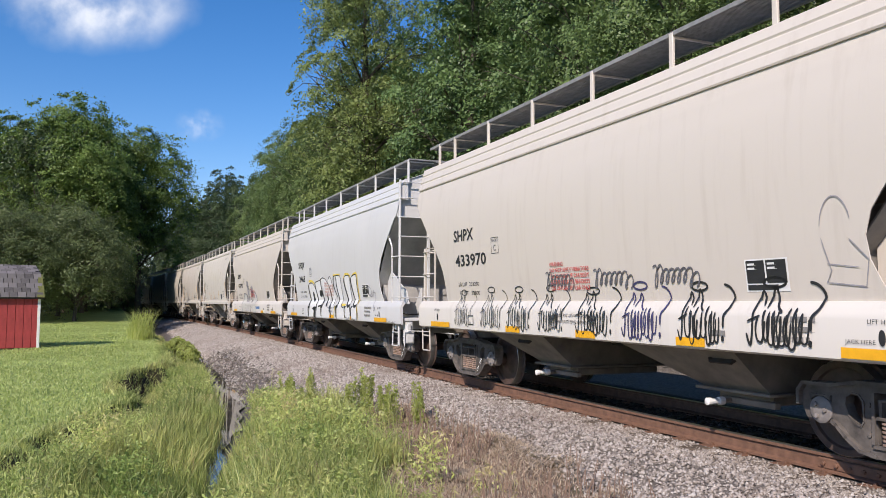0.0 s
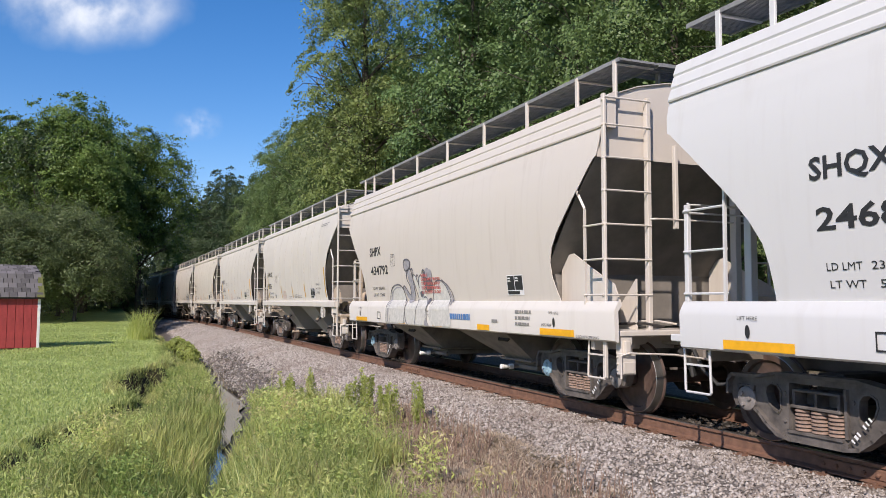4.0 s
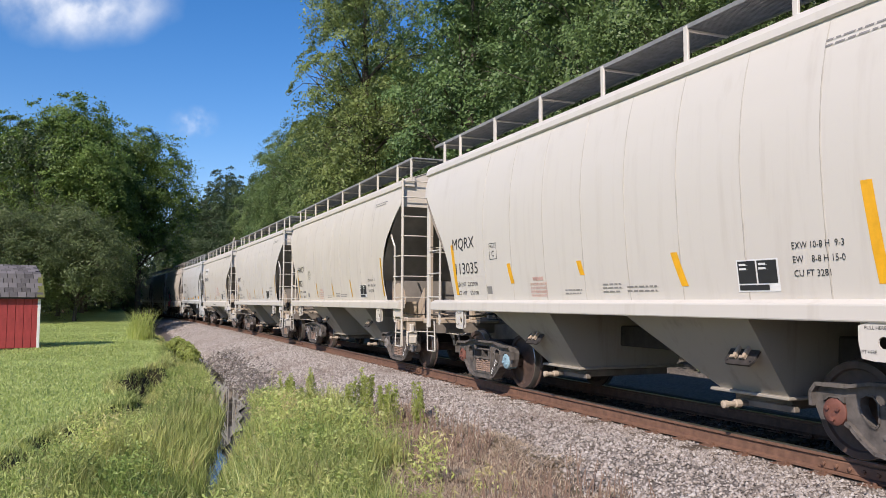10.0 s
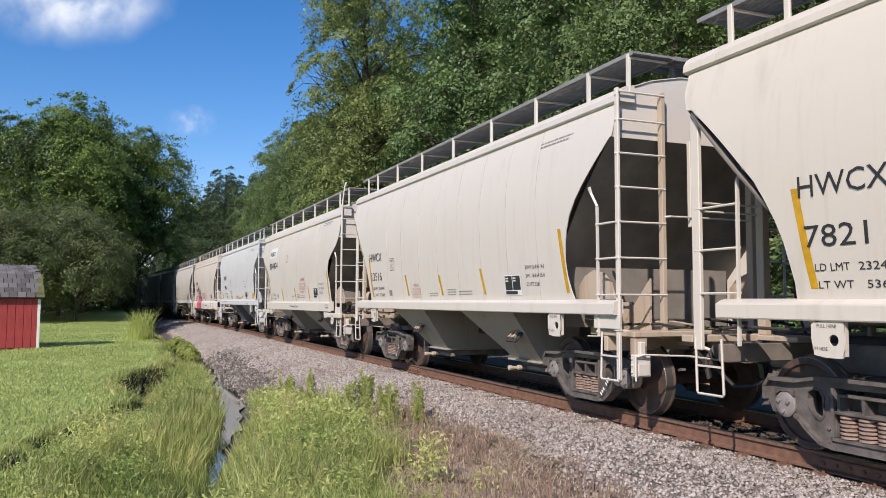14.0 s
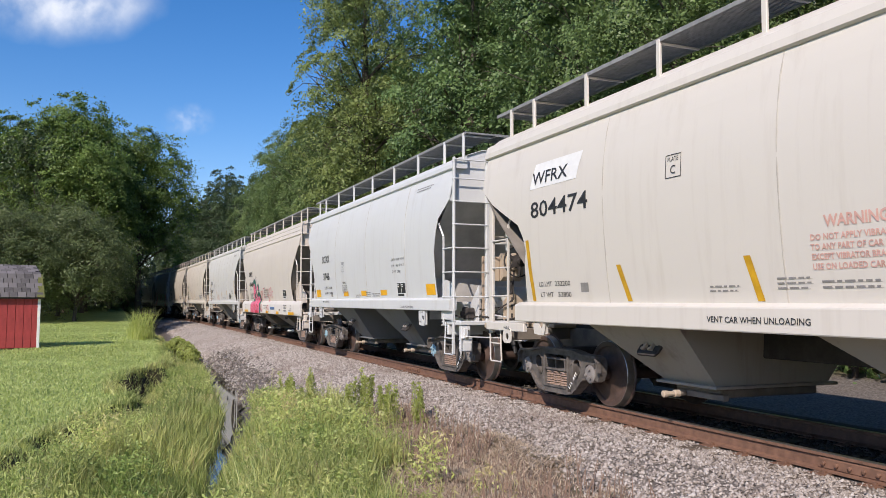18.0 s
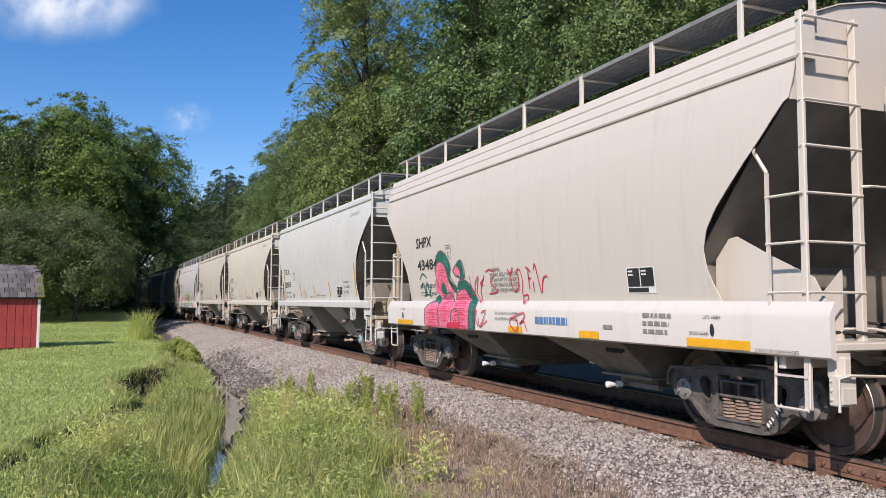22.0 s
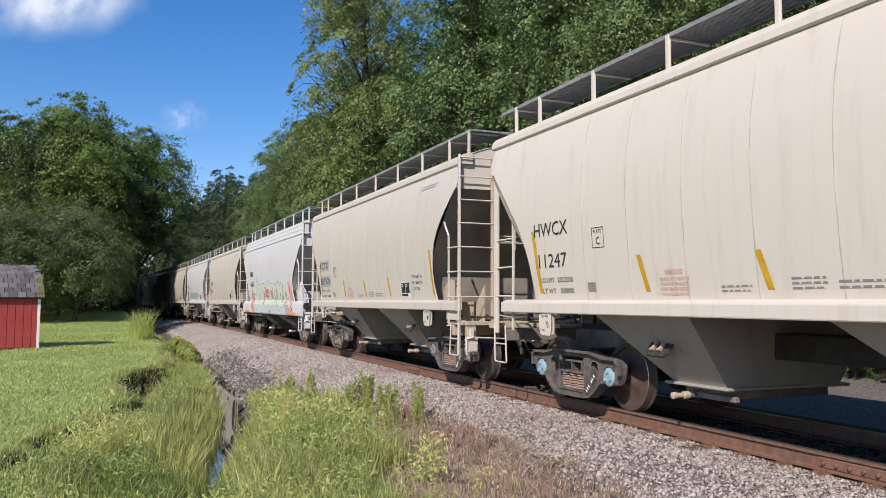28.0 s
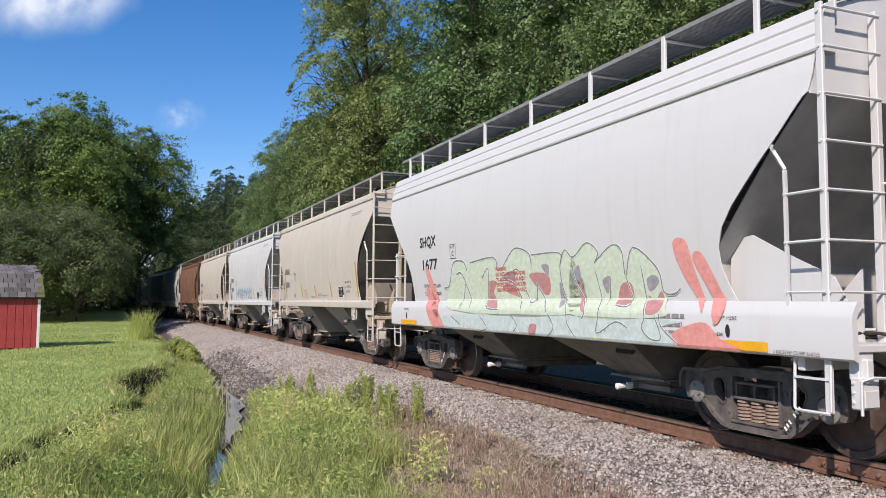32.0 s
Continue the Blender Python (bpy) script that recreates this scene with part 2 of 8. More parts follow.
def ground_z(x, y):
    x, y = np.atleast_1d(x).astype(float), np.atleast_1d(y).astype(float)
    s, lat = track_coords(x, y)
    low = np.interp(s, [-40, 2, 8, 16, 30, 60, 120], [-0.25, -0.36, -0.55, -0.82, -0.86, -0.7, -0.5])
    shoulder = -0.2 - np.clip(lat - 1.75, 0, 9) * 0.30
    near = np.maximum(shoulder, low)
    near = near + np.where(lat > 2.2, 0.03 * wob(x, y, 1.7, 3), 0)
    lawn = np.interp(y, [-50, 0, 20, 38, 50, 60, 75, 120, 900], [-0.55, -0.5, -0.48, -0.38, 0.0, 0.42, 0.7, 1.0, 1.6])
    lawn = lawn + 0.04 * wob(x, y, 0.5, 5)
    dd = lat - ditch_at(s)
    bed = np.interp(s, [-20, 10, 20, 40], [-1.0, -1.08, -1.02, -0.95])
    rag = 0.25 * wob(x, y, 2.6, 51)
    drop = 0.24 + 0.40 * gully(s)
    left = bed + (lawn - drop - bed) * sstep((dd - 0.15) / 1.3) + drop * sstep((dd - bank_edge(s) + 0.30 + rag) / 0.22)
    right = bed + (near - bed) * sstep((-dd - 0.15) / 0.7)
    z = np.where(dd > 0, left, np.minimum(right, near))
    far = np.interp(-lat, [0, 2.0, 3.2, 6, 12, 40, 400], [-0.2, -0.2, -0.38, -0.36, 0.2, 2.5, 12])
    z = np.where(lat < 0, far, z)
    far_away = sstep((np.hypot(x, y) - 150) / 100)
    return z * (1 - far_away) + np.where(lat < 0, 6.0, 1.0) * far_away


def graded(lo, hi, fine_lo, fine_hi, step, grow):
    mid = list(np.arange(fine_lo, fine_hi + 1e-6, step))
    a, d = fine_lo, step
    left = []
    while a > lo:
        d *= grow
        a -= d
        left.append(a)
    b, d = fine_hi, step
    right = []
    while b < hi:
        d *= grow
        b += d
        right.append(b)
    return np.array(left[::-1] + mid + right)


def make_ground():
    gx, gy = graded(-1500, 1500, -16, 9, 0.16, 1.09), graded(-600, 2500, 4, 34, 0.18, 1.07)
    X, Y = np.meshgrid(gx, gy)
    x, y = X.ravel(), Y.ravel()
    z = ground_z(x, y)
    s, lat = track_coords(x, y)
    dd = lat - ditch_at(s)
    n = wob(x, y, 2.3, 9) * 0.5 + wob(x, y, 6.0, 10) * 0.35
    toe = np.interp(s, [-5, 3, 5, 8, 12, 19, 60], [3.4, 3.4, 2.8, 2.3, 2.4, 3.9, 3.3]) + n * 0.35
    litter = sstep((lat - toe) / 0.3) * (dd < -0.5) * sstep((x + 1.7 - 0.1 * (13 - y) + 0.4 * n) / 0.6)
    gravel = np.where(lat > 0, sstep((toe - lat) / 0.3 + 0.5), sstep((lat + 8.6) / 1.0))
    rag = 0.25 * wob(x, y, 2.6, 51)
    lawn = sstep((dd - bank_edge(s) + rag) / 0.3 + 0.6) * (lat > 0)
    wet = np.exp(-(np.clip(np.abs(dd) - 0.25, 0, 9) / (0.30 + 0.02 * np.clip(s, 0, 40))) ** 2) * (s < 70) * (lat > 0)
    wet = np.maximum(wet, sstep((s - 16.5) / 3) * sstep((34 - s) / 6) * sstep((dd + 1.35 + 0.5 * n) / 0.25) * (dd < 0.4) * (lat > 0))
    rag = 0.25 * wob(x, y, 2.6, 51)
    bare_shaded = gully(s) * sstep((dd - bank_edge(s) + 1.0 + rag) / 0.4) * sstep((bank_edge(s) + 0.05 - rag - dd) / 0.15) * (lat > 0)
    bare_shaded = np.maximum(bare_shaded, 0.38 * sstep((dd - bank_edge(s) + 0.45 + rag) / 0.1) * sstep((bank_edge(s) - rag - dd) / 0.1) * (lat > 0) * (s < 30))
    nx, ny = len(gx), len(gy)
    i = np.arange(ny - 1)[:, None] * nx + np.arange(nx - 1)[None]
    q = np.stack([i, i + 1, i + nx + 1, i + nx], -1).reshape(-1, 4)
    m = Mat("grass, gravel and mud", (0.1, 0.1, 0.05), 0.95, spec=0.2)
    g1, g2 = m.noise(1.1, 5), m.noise(14, 5)
    grass = m.mix(m.span(g1, 0.3, 0.7), (0.21, 0.28, 0.065), (0.33, 0.40, 0.12))
    grass = m.mix(m.span(g2, 0.35, 0.75, 0, 0.6), grass, (0.44, 0.47, 0.18))
    soil = m.mix(m.span(g1, 0.3, 0.7), (0.07, 0.065, 0.03), (0.13, 0.105, 0.06))
    soil = m.mix(m.span(g2, 0.4, 0.7, 0, 0.7), soil, (0.07, 0.10, 0.025))
    vor = m.n.new("ShaderNodeTexVoronoi")
    vor.inputs["Scale"].default_value = 30
    m.l.new(m.co(), vor.inputs["Vector"])
    # Darker than the loose stones: shade in the gaps is put into colour.
    stone = m.ramp(vor.outputs["Color"], [(0.0, (0.08, 0.07, 0.062)), (0.55, (0.17, 0.15, 0.135)), (1.0, (0.26, 0.235, 0.215))])
    stone = m.mix(m.span(g1, 0.45, 0.75, 0, 0.35), stone, (0.17, 0.125, 0.09))
    c = m.mix(m.attr("lawn"), soil, grass)
    c = m.mix(m.attr("gravel"), c, stone)
    c = m.mix(m.attr("litter"), c, m.mix(m.span(m.noise(25, 5), 0.35, 0.65), (0.10, 0.075, 0.058), (0.27, 0.205, 0.155)))
    c = m.mix(m.span(m.attr("wet"), 0.25, 0.8), c, m.mix(m.span(g2, 0.3, 0.7), (0.07, 0.058, 0.047), (0.17, 0.145, 0.125)))
    # Bare soil taken near black: the overhanging bank's shade is in the colour.
    c = m.mix(m.span(m.attr("bare_shaded"), 0.2, 0.6), c, (0.035, 0.028, 0.022))
    # The train's shade on the track bed is darkened into the ground colour.
    c = m.mix(m.attr("oil_shade"), c, (0.035, 0.03, 0.027))
    m.to("Base Color", c).bump(m.noise(30, 4), 0.8, 0.05)
    m.to("Roughness", m.span(m.attr("wet"), 0.3, 0.9, 0.95, 0.45))
    me = np_mesh("ground", np.stack([x, y, z], 1), q, [m.m], {"gravel": gravel, "lawn": lawn, "wet": wet, "bare_shaded": bare_shaded, "litter": litter, "oil_shade": np.where(lat > 0, sstep((0.95 - lat) / 0.3), sstep((lat + 3.2 + 0.5 * n) / 0.5)) * 0.85}, True)
    return tagged(new("ground", me), "mown lawn, weedy ditch bank and grey ballast", "ground", kind="structure")


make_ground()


def make_water():
    ss = np.arange(4.5, 42, 0.2)
    g = Geo()
    vs = []
    for s in ss:
        half = float(np.interp(s, [5, 10, 14.5, 17, 21, 25, 42], [0.10, 0.16, 0.20, 0.28, 0.38, 0.26, 0.10])) + 0.05 * math.sin(s * 1.7) + 0.04 * math.sin(s * 4.1)
        for o in (-half, half):
            x, y = on_track(s, ditch_at(s) + float(np.interp(s, [8, 12, 17, 21, 25], [0.0, 0.16, 0.22, -0.05, -0.35])) + o)
            vs.append((float(x), float(y), float(np.interp(s, [-20, 10, 20, 40], [-1.0, -1.08, -1.02, -0.95])) + 0.05))
    g.add(vs, [(2 * i, 2 * i + 1, 2 * i + 3, 2 * i + 2) for i in range(len(ss) - 1)])
    m = Mat("shallow ditch water", (0.055, 0.048, 0.038), 0.03, spec=1.0)
    m.set("IOR", 1.45)
    m.bump(m.noise(2.2, 2), 0.02, 0.01)
    tagged(new("ditch_water", g.mesh("ditch_water", [m.m], True)), "still shallow water lying in the muddy ditch", "water", kind="structure")


make_water()

# ---------------------------------------------------------------- track
RAIL_RUST = plain("brown rusted rail", (0.16, 0.085, 0.055), 0.75, vary=0.3, scale=10)
RAIL_TOP = plain("polished rail head", (0.45, 0.42, 0.40), 0.3, 0.9, vary=0.1)
TIE = plain("weathered timber", (0.10, 0.075, 0.055), 0.9, vary=0.5, scale=9, bump=0.5)


def make_track():
    track = tagged(new("railway_track"), "rusty steel rails on timber sleepers in ballast", "railway track", kind="structure")
    ss = np.concatenate([np.arange(-60, 130, 1.0), np.arange(130, 300, 4.0)])
    prof = [(-0.075, -0.178), (0.075, -0.178), (0.075, -0.165), (0.012, -0.145), (0.012, -0.045), (0.037, -0.035), (0.037, -0.006), (0.028, 0.0), (-0.028, 0.0), (-0.037, -0.006), (-0.037, -0.035), (-0.012, -0.045), (-0.012, -0.145), (-0.075, -0.165)]
    for side in (1, -1):
        g = Geo()
        n = len(prof)
        vs = []
        for s in ss:
            for o, z in prof:
                x, y = on_track(s, side * 0.7525 + o)
                vs.append((float(x), float(y), z))
        g.cur = 0
        for k in range(n):
            g.cur = 1 if k in (6, 7, 8) else 0
            g.add([], [])
            base = [(i * n + k, i * n + (k + 1) % n, (i + 1) * n + (k + 1) % n, (i + 1) * n + k) for i in range(len(ss) - 1)]
            g.f += base
            g.mi += [g.cur] * len(base)
        g.v = vs
        piece("rail", g.mesh("rail", [RAIL_RUST, RAIL_TOP]), track)
    tie_me = cached("tie", lambda: Geo().box(-0.115, 0.115, -1.3, 1.3, -0.36, -0.185, 0.012).mesh("tie", [TIE]))
    plate_me = cached("tie_plate", lambda: Geo().box(-0.09, 0.09, -0.18, 0.18, -0.187, -0.172, 0.004).box(-0.05, -0.02, 0.085, 0.115, -0.175, -0.145).box(0.02, 0.05, -0.115, -0.085, -0.175, -0.145).mesh("tie_plate", [RAIL_RUST]))
    rnd = random.Random(4)
    for i in range(190):
        s = -12 + i * 0.52 + rnd.uniform(-0.03, 0.03)
        x, y = on_track(s)
        a = math.degrees(float(np.interp(s, TS, TA))) + rnd.uniform(-0.8, 0.8)
        tie = piece("tie", tie_me, track, m=pose(float(x), float(y), rnd.uniform(-0.012, 0.0), 0, 0, a + 90))
        if s < 40:
            for o in (0.7525, -0.7525):
                piece("tie_plate", plate_me, tie, m=pose(0, o, 0))

    def bar():
        g = Geo().box(-0.45, 0.45, 0.014, 0.045, -0.15, -0.05, 0.008)
        for k in range(6):
            g.lathe([(0.04, 0.022), (0.066, 0.022), (0.070, 0.012)], 6, 'y', (-0.375 + 0.15 * k, 0, -0.1))
        return g.mesh("joint_bar", [RAIL_RUST])
    jm = cached("joint_bar", bar)
    for s in (5.35, 17.2, 29.1):
        x, y = on_track(s, 0.7525)
        piece("joint_bar", jm, track, m=pose(float(x), float(y), 0, 0, 0, math.degrees(float(np.interp(s, TS, TA))) + 90), label="bolted joint bar")


make_track()
# ---------------------------------------------------------------- covered hopper cars
# Along a car, u runs from the front corner ladder to the rear; the car's own x is 5.6 - u, the camera's side is -y.
UC = 5.6
PROFILE_Z = [0.90, 1.30, 1.45, 1.9, 2.4, 2.82, 3.2, 3.6, 3.9, 4.05]
PROFILE_W = [1.50, 1.50, 1.52, 1.575, 1.612, 1.626, 1.605, 1.545, 1.46, 1.40]


def half_width(z):
    return float(np.interp(z, PROFILE_Z, PROFILE_W))


# front and rear edges of the side sheets, by height
EDGES = {
    "round": ([1.40, 1.55, 1.75, 2.0, 2.3, 2.6, 2.9, 3.2, 3.5, 3.52, 4.5], [0.95, 1.05, 1.12, 1.15, 1.12, 0.99, 0.75, 0.43, 0.12, 0.07, 0.07],
              [10.05, 10.02, 10.06, 10.12, 10.24, 10.43, 10.70, 11.0, 11.35, 11.5, 11.5]),
    "skirt": ([1.35, 1.42, 1.75, 2.0, 2.2, 2.45, 2.7, 3.0, 3.3, 3.32, 4.5], [0.98, 1.05, 1.24, 1.27, 1.20, 1.00, 0.73, 0.42, 0.14, 0.07, 0.07],
              [10.07, 10.09, 10.12, 10.19, 10.32, 10.53, 10.80, 11.14, 11.50, 11.57, 11.57]),
    "angular": ([1.35, 1.42, 2.06, 2.22, 2.56, 3.07, 3.25, 3.27, 4.5], [1.00, 1.02, 1.07, 1.21, 1.12, 0.14, 0.10, 0.07, 0.07],
                [10.1, 10.12, 10.08, 10.02, 10.15, 11.25, 11.4, 11.5, 11.5]),
    "narrow": ([1.40, 1.49, 1.9, 2.44, 3.04, 3.22, 3.30, 3.32, 4.5], [0.75, 0.77, 0.80, 0.78, 0.54, 0.16, 0.12, 0.07, 0.07],
               [10.38, 10.35, 10.42, 10.6, 10.95, 11.2, 11.36, 11.43, 11.43]),
}
STYLE = {  # sill bottom, sill top, sill reach, fascia bottom, fascia top, truck centres, end sheet height
    "round": dict(sill=(1.29, 1.455), fascia=(3.94, 4.13), trucks=(1.40, 9.72), hood=3.5),
    "skirt": dict(sill=(0.96, 1.41), fascia=(3.67, 4.12), trucks=(1.30, 10.05), hood=3.3),
    "angular": dict(sill=(1.16, 1.42), fascia=(3.80, 4.04), trucks=(1.17, 10.0), hood=3.2),
    "narrow": dict(sill=(1.28, 1.50), fascia=(3.90, 4.10), trucks=(1.13, 10.02), hood=3.3),
}


def car_x(u):
    return UC - u


def side_y(z, style):
    lo, hi = STYLE[style]["sill"]
    if style == "skirt" and z < hi + 0.07:
        return float(np.interp(z, [lo, lo + 0.02, hi - 0.10, hi - 0.05, hi + 0.045, hi + 0.07], [1.575, 1.606, 1.618, 1.606, 1.550, half_width(hi + 0.07)]))
    if lo <= z <= hi:
        return 1.612
    return half_width(z)


def body_mesh(style):
    ez, ef, er = EDGES[style]
    lo, hi = STYLE[style]["sill"]
    zs = [hi - 0.06, hi + 0.03, 1.62, 1.8, 2.0, 2.2, 2.4, 2.6, 2.8, 3.0, 3.15, 3.28, 3.31, 3.49, 3.51, 3.7, 3.9, 4.05]
    sec = [(-half_width(z), z) for z in zs] + [(-1.28, 4.15), (-0.95, 4.27), (-0.5, 4.36), (0, 4.39)]
    sec = sec + [(-y, z) for y, z in sec[-2::-1]]
    cols = 25
    g = Geo()
    vs = []
    for y, z in sec:
        zz = z
        f, r = np.interp(zz, ez, ef), np.interp(zz, ez, er)
        for j in range(cols):
            vs.append((car_x(f + (r - f) * j / (cols - 1)), y, z))
    g.add(vs, [(i * cols + j, i * cols + j + 1, (i + 1) * cols + j + 1, (i + 1) * cols + j) for i in range(len(sec) - 1) for j in range(cols - 1)])
    # end sheets: upright at the top, then sloping in under the hood
    hood = STYLE[style]["hood"]
    top = [(y * 0.985, z - 0.012) for y, z in sec if z >= hood]
    for u0, u1, u2 in ((0.10, 2.3, 2.35), (11.42, 8.9, 8.85)):
        k = len(g.v)
        n = len(top)
        w = half_width(hood) * 0.985
        g.add([(car_x(u0), y, z) for y, z in top] + [(car_x(u0), -w, hood), (car_x(u0), w, hood)], [])
        loop = [k + n] + [k + i for i in range(n)] + [k + n + 1]
        g.f.append(tuple(loop))
        g.mi.append(0)
    me = g.mesh("body", [], True)
    # sheet thickness
    bm = bmesh.new()
    bm.from_mesh(me)
    bmesh.ops.solidify(bm, geom=bm.faces[:], thickness=0.012)
    for e in bm.edges:
        e.smooth = not (len(e.link_faces) == 2 and e.calc_face_angle(0) > 0.5)
    bm.to_mesh(me)
    bm.free()
    return me


def slope_mesh(style, u0, u1):
    """The end sheet that slopes in under the hood."""
    g = Geo()
    zz = np.linspace(STYLE[style]["hood"], STYLE[style]["sill"][1] - 0.03, 9)
    for off in (0.0, 0.02):
        g.add([(car_x(u0 + (u1 - u0) * i / 8 + (off if u1 > u0 else -off)), sd * (half_width(z) - 0.016), z) for i, z in enumerate(zz) for sd in (-1, 1)], [(2 * i, 2 * i + 1, 2 * i + 3, 2 * i + 2) for i in range(8)])
    return g.mesh("slope_sheet", [])


def seam_mesh(style, u):
    """A weld line that runs up the side sheet."""
    g = Geo()
    ez, ef, er = EDGES[style]
    zs = np.linspace(STYLE[style]["sill"][1] + 0.02, STYLE[style]["fascia"][0] - 0.02, 12)
    for side in (-1,):
        vs = []
        for z in zs:
            w = half_width(z)
            for du, d in ((-0.010, 0.0), (-0.004, 0.003), (0.004, 0.003), (0.010, 0.0)):
                vs.append((car_x(u + du), side * (w + d), z))
        g.add(vs, [(4 * i + j, 4 * i + j + 1, 4 * i + j + 5, 4 * i + j + 4) for i in range(len(zs) - 1) for j in range(3)])
    return g.mesh("weld_seam", [], True)


def fascia_mesh(style, side):
    z0, z1 = STYLE[style]["fascia"]
    u0, u1 = 0.02, 11.56
    g = Geo()
    if style == "skirt":
        prof = []
        n = 3
        for i in range(n):
            za, zb = z0 + (z1 - z0) * i / n, z0 + (z1 - z0) * (i + 1) / n
            ya, yb = np.interp(za, [z0, z1], [1.545, 1.42]), np.interp(zb, [z0, z1], [1.545, 1.42])
            prof += [(ya, za), (ya + 0.008, za + 0.02), (yb + 0.010, zb - 0.02), (yb, zb - 0.008)]
        prof += [(1.33, z1 + 0.03), (1.33, z0)]
    else:
        y = half_width(z0) + 0.012
        prof = [(y, z0), (y + 0.03, z0 + 0.02), (y + 0.02, z0 + 0.10), (y - 0.02, z1 - 0.03), (y - 0.06, z1), (1.25, z1 + 0.03), (1.25, z0)]
    n = len(prof)
    vs = [(car_x(u), side * py, pz) for u in (u0, u1) for py, pz in prof]
    g.add(vs, [tuple(range(n)), tuple(range(2 * n - 1, n - 1, -1))] + [(i, (i + 1) % n, (i + 1) % n + n, i + n) for i in range(n)])
    return g.mesh("roof_edge", [], False)


def walkway_mesh():
    """Long grating beside the hatches, with the cross piece over the car's end."""
    g = Geo()
    z = 4.545
    for y in np.linspace(0.70, 1.325, 8):
        edge = y in (0.70, 1.325)
        g.box(car_x(-0.06), car_x(11.50), y - 0.005, y + 0.005, z - (0.022 if edge else 0.004), z + 0.028)
    for i in range(420):
        x = car_x(-0.05 + i * 11.54 / 419)
        g.box(x - 0.006, x + 0.006, 0.70, 1.325, z - 0.004, z + 0.024)
    return g.mesh("walkway", [])


def crosswalk_mesh():
    g = Geo()
    z = 4.545
    for x in np.linspace(-0.06, 0.50, 7):
        g.box(car_x(x) - 0.005, car_x(x) + 0.005, -0.69, 0.69, z - 0.02, z + 0.028)
    for i in range(50):
        y = -0.68 + i * 1.36 / 49
        g.box(car_x(0.50), car_x(-0.06), y - 0.006, y + 0.006, z, z + 0.024)
    for y in (-0.5, 0.5):
        g.box(car_x(0.26), car_x(0.20), y - 0.02, y + 0.02, 4.33, z - 0.02)
    return g.mesh("crosswalk", [])


def bracket_mesh():
    g = Geo().box(-0.035, 0.035, 1.30, 1.335, 4.05, 4.56, 0.006)
    g.box(-0.02, 0.02, 0.72, 1.31, 4.505, 4.525)
    return g.mesh("bracket", [])


def sill_mesh(style):
    lo, hi = STYLE[style]["sill"]
    g = Geo()
    if style == "skirt":
        prof = [(1.52, hi + 0.05), (1.545, hi + 0.045), (1.60, hi - 0.05), (1.612, hi - 0.10), (1.60, lo + 0.02), (1.57, lo), (1.54, lo), (1.55, hi - 0.08), (1.50, hi)]
        u0, u1 = -0.15, 11.5
    else:
        prof = [(1.47, hi + 0.03), (1.53, hi + 0.02), (1.605, hi - 0.015), (1.610, hi - 0.03), (1.610, lo + 0.012), (1.602, lo), (1.55, lo), (1.55, lo + 0.02), (1.47, lo + 0.02)]
        u0, u1 = (0.85, 10.25) if style == "angular" else (0.22, 11.20)
    n = len(prof)
    vs = [(car_x(u), py, pz) for u in (u0, u1) for py, pz in prof]
    g.add(vs, [tuple(range(n)), tuple(range(2 * n - 1, n - 1, -1))] + [(i, (i + 1) % n, (i + 1) % n + n, i + n) for i in range(n)])
    return g.mesh("side_sill", [], style == "skirt")


def hopper_mesh(u0, u1, ub0, ub1, ztop, zbot):
    """A chute that narrows towards its outlet, with a flange round the bottom."""
    g = Geo()
    wt, wb = 1.46, 0.86
    a = [(car_x(u0), -wt, ztop), (car_x(u1), -wt, ztop), (car_x(u1), wt, ztop), (car_x(u0), wt, ztop)]
    b = [(car_x(ub0), -wb, zbot), (car_x(ub1), -wb, zbot), (car_x(ub1), wb, zbot), (car_x(ub0), wb, zbot)]
    g.add(a + b, [(0, 1, 5, 4), (1, 2, 6, 5), (2, 3, 7, 6), (3, 0, 4, 7), (4, 5, 6, 7), (3, 2, 1, 0)])
    g.box(car_x(ub0) + 0.08, car_x(ub1) - 0.08, -wb - 0.08, wb + 0.08, zbot - 0.035, zbot, 0.008)
    return g.mesh("hopper", [])


def gate_mesh():
    """Sliding outlet gate with its drive shaft and capstans."""
    g = Geo().box(-0.40, 0.40, -0.74, 0.74, 0.35, 0.46, 0.02)
    g.box(-0.30, 0.50, -0.80, -0.72, 0.33, 0.40, 0.01)
    g.tube([(-0.15, -1.02, 0.36), (-0.15, 1.02, 0.36)], 0.03, 8)
    return g.mesh("outlet_gate", [])


def capstan_mesh():
    g = Geo().lathe([(-1.14, 0.02), (-1.13, 0.042), (-1.08, 0.042), (-1.07, 0.03), (-0.98, 0.03), (-0.97, 0.045), (-0.90, 0.045)], 10, 'y')
    return g.mesh("capstan", [])


def vibrator_mesh():
    g = Geo().prism([(-0.20, -0.10), (-0.16, -0.15), (0.16, -0.15), (0.20, -0.10), (0.20, 0.10), (0.16, 0.15), (-0.16, 0.15), (-0.20, 0.10)], -0.014, 0.012)
    for x in (-0.16, 0.16):
        for z in (-0.10, 0.0, 0.10):
            g.lathe([(-0.026, 0.0), (-0.025, 0.014), (-0.012, 0.016)], 6, 'y', (x, 0, z), False)
    return g.mesh("vibrator_bracket", [])


def lug_mesh():
    return Geo().box(-0.02, 0.02, -0.06, -0.012, -0.09, 0.09, 0.008).box(-0.06, 0.02, -0.05, -0.012, -0.09, -0.055, 0.006).mesh("lug", [])


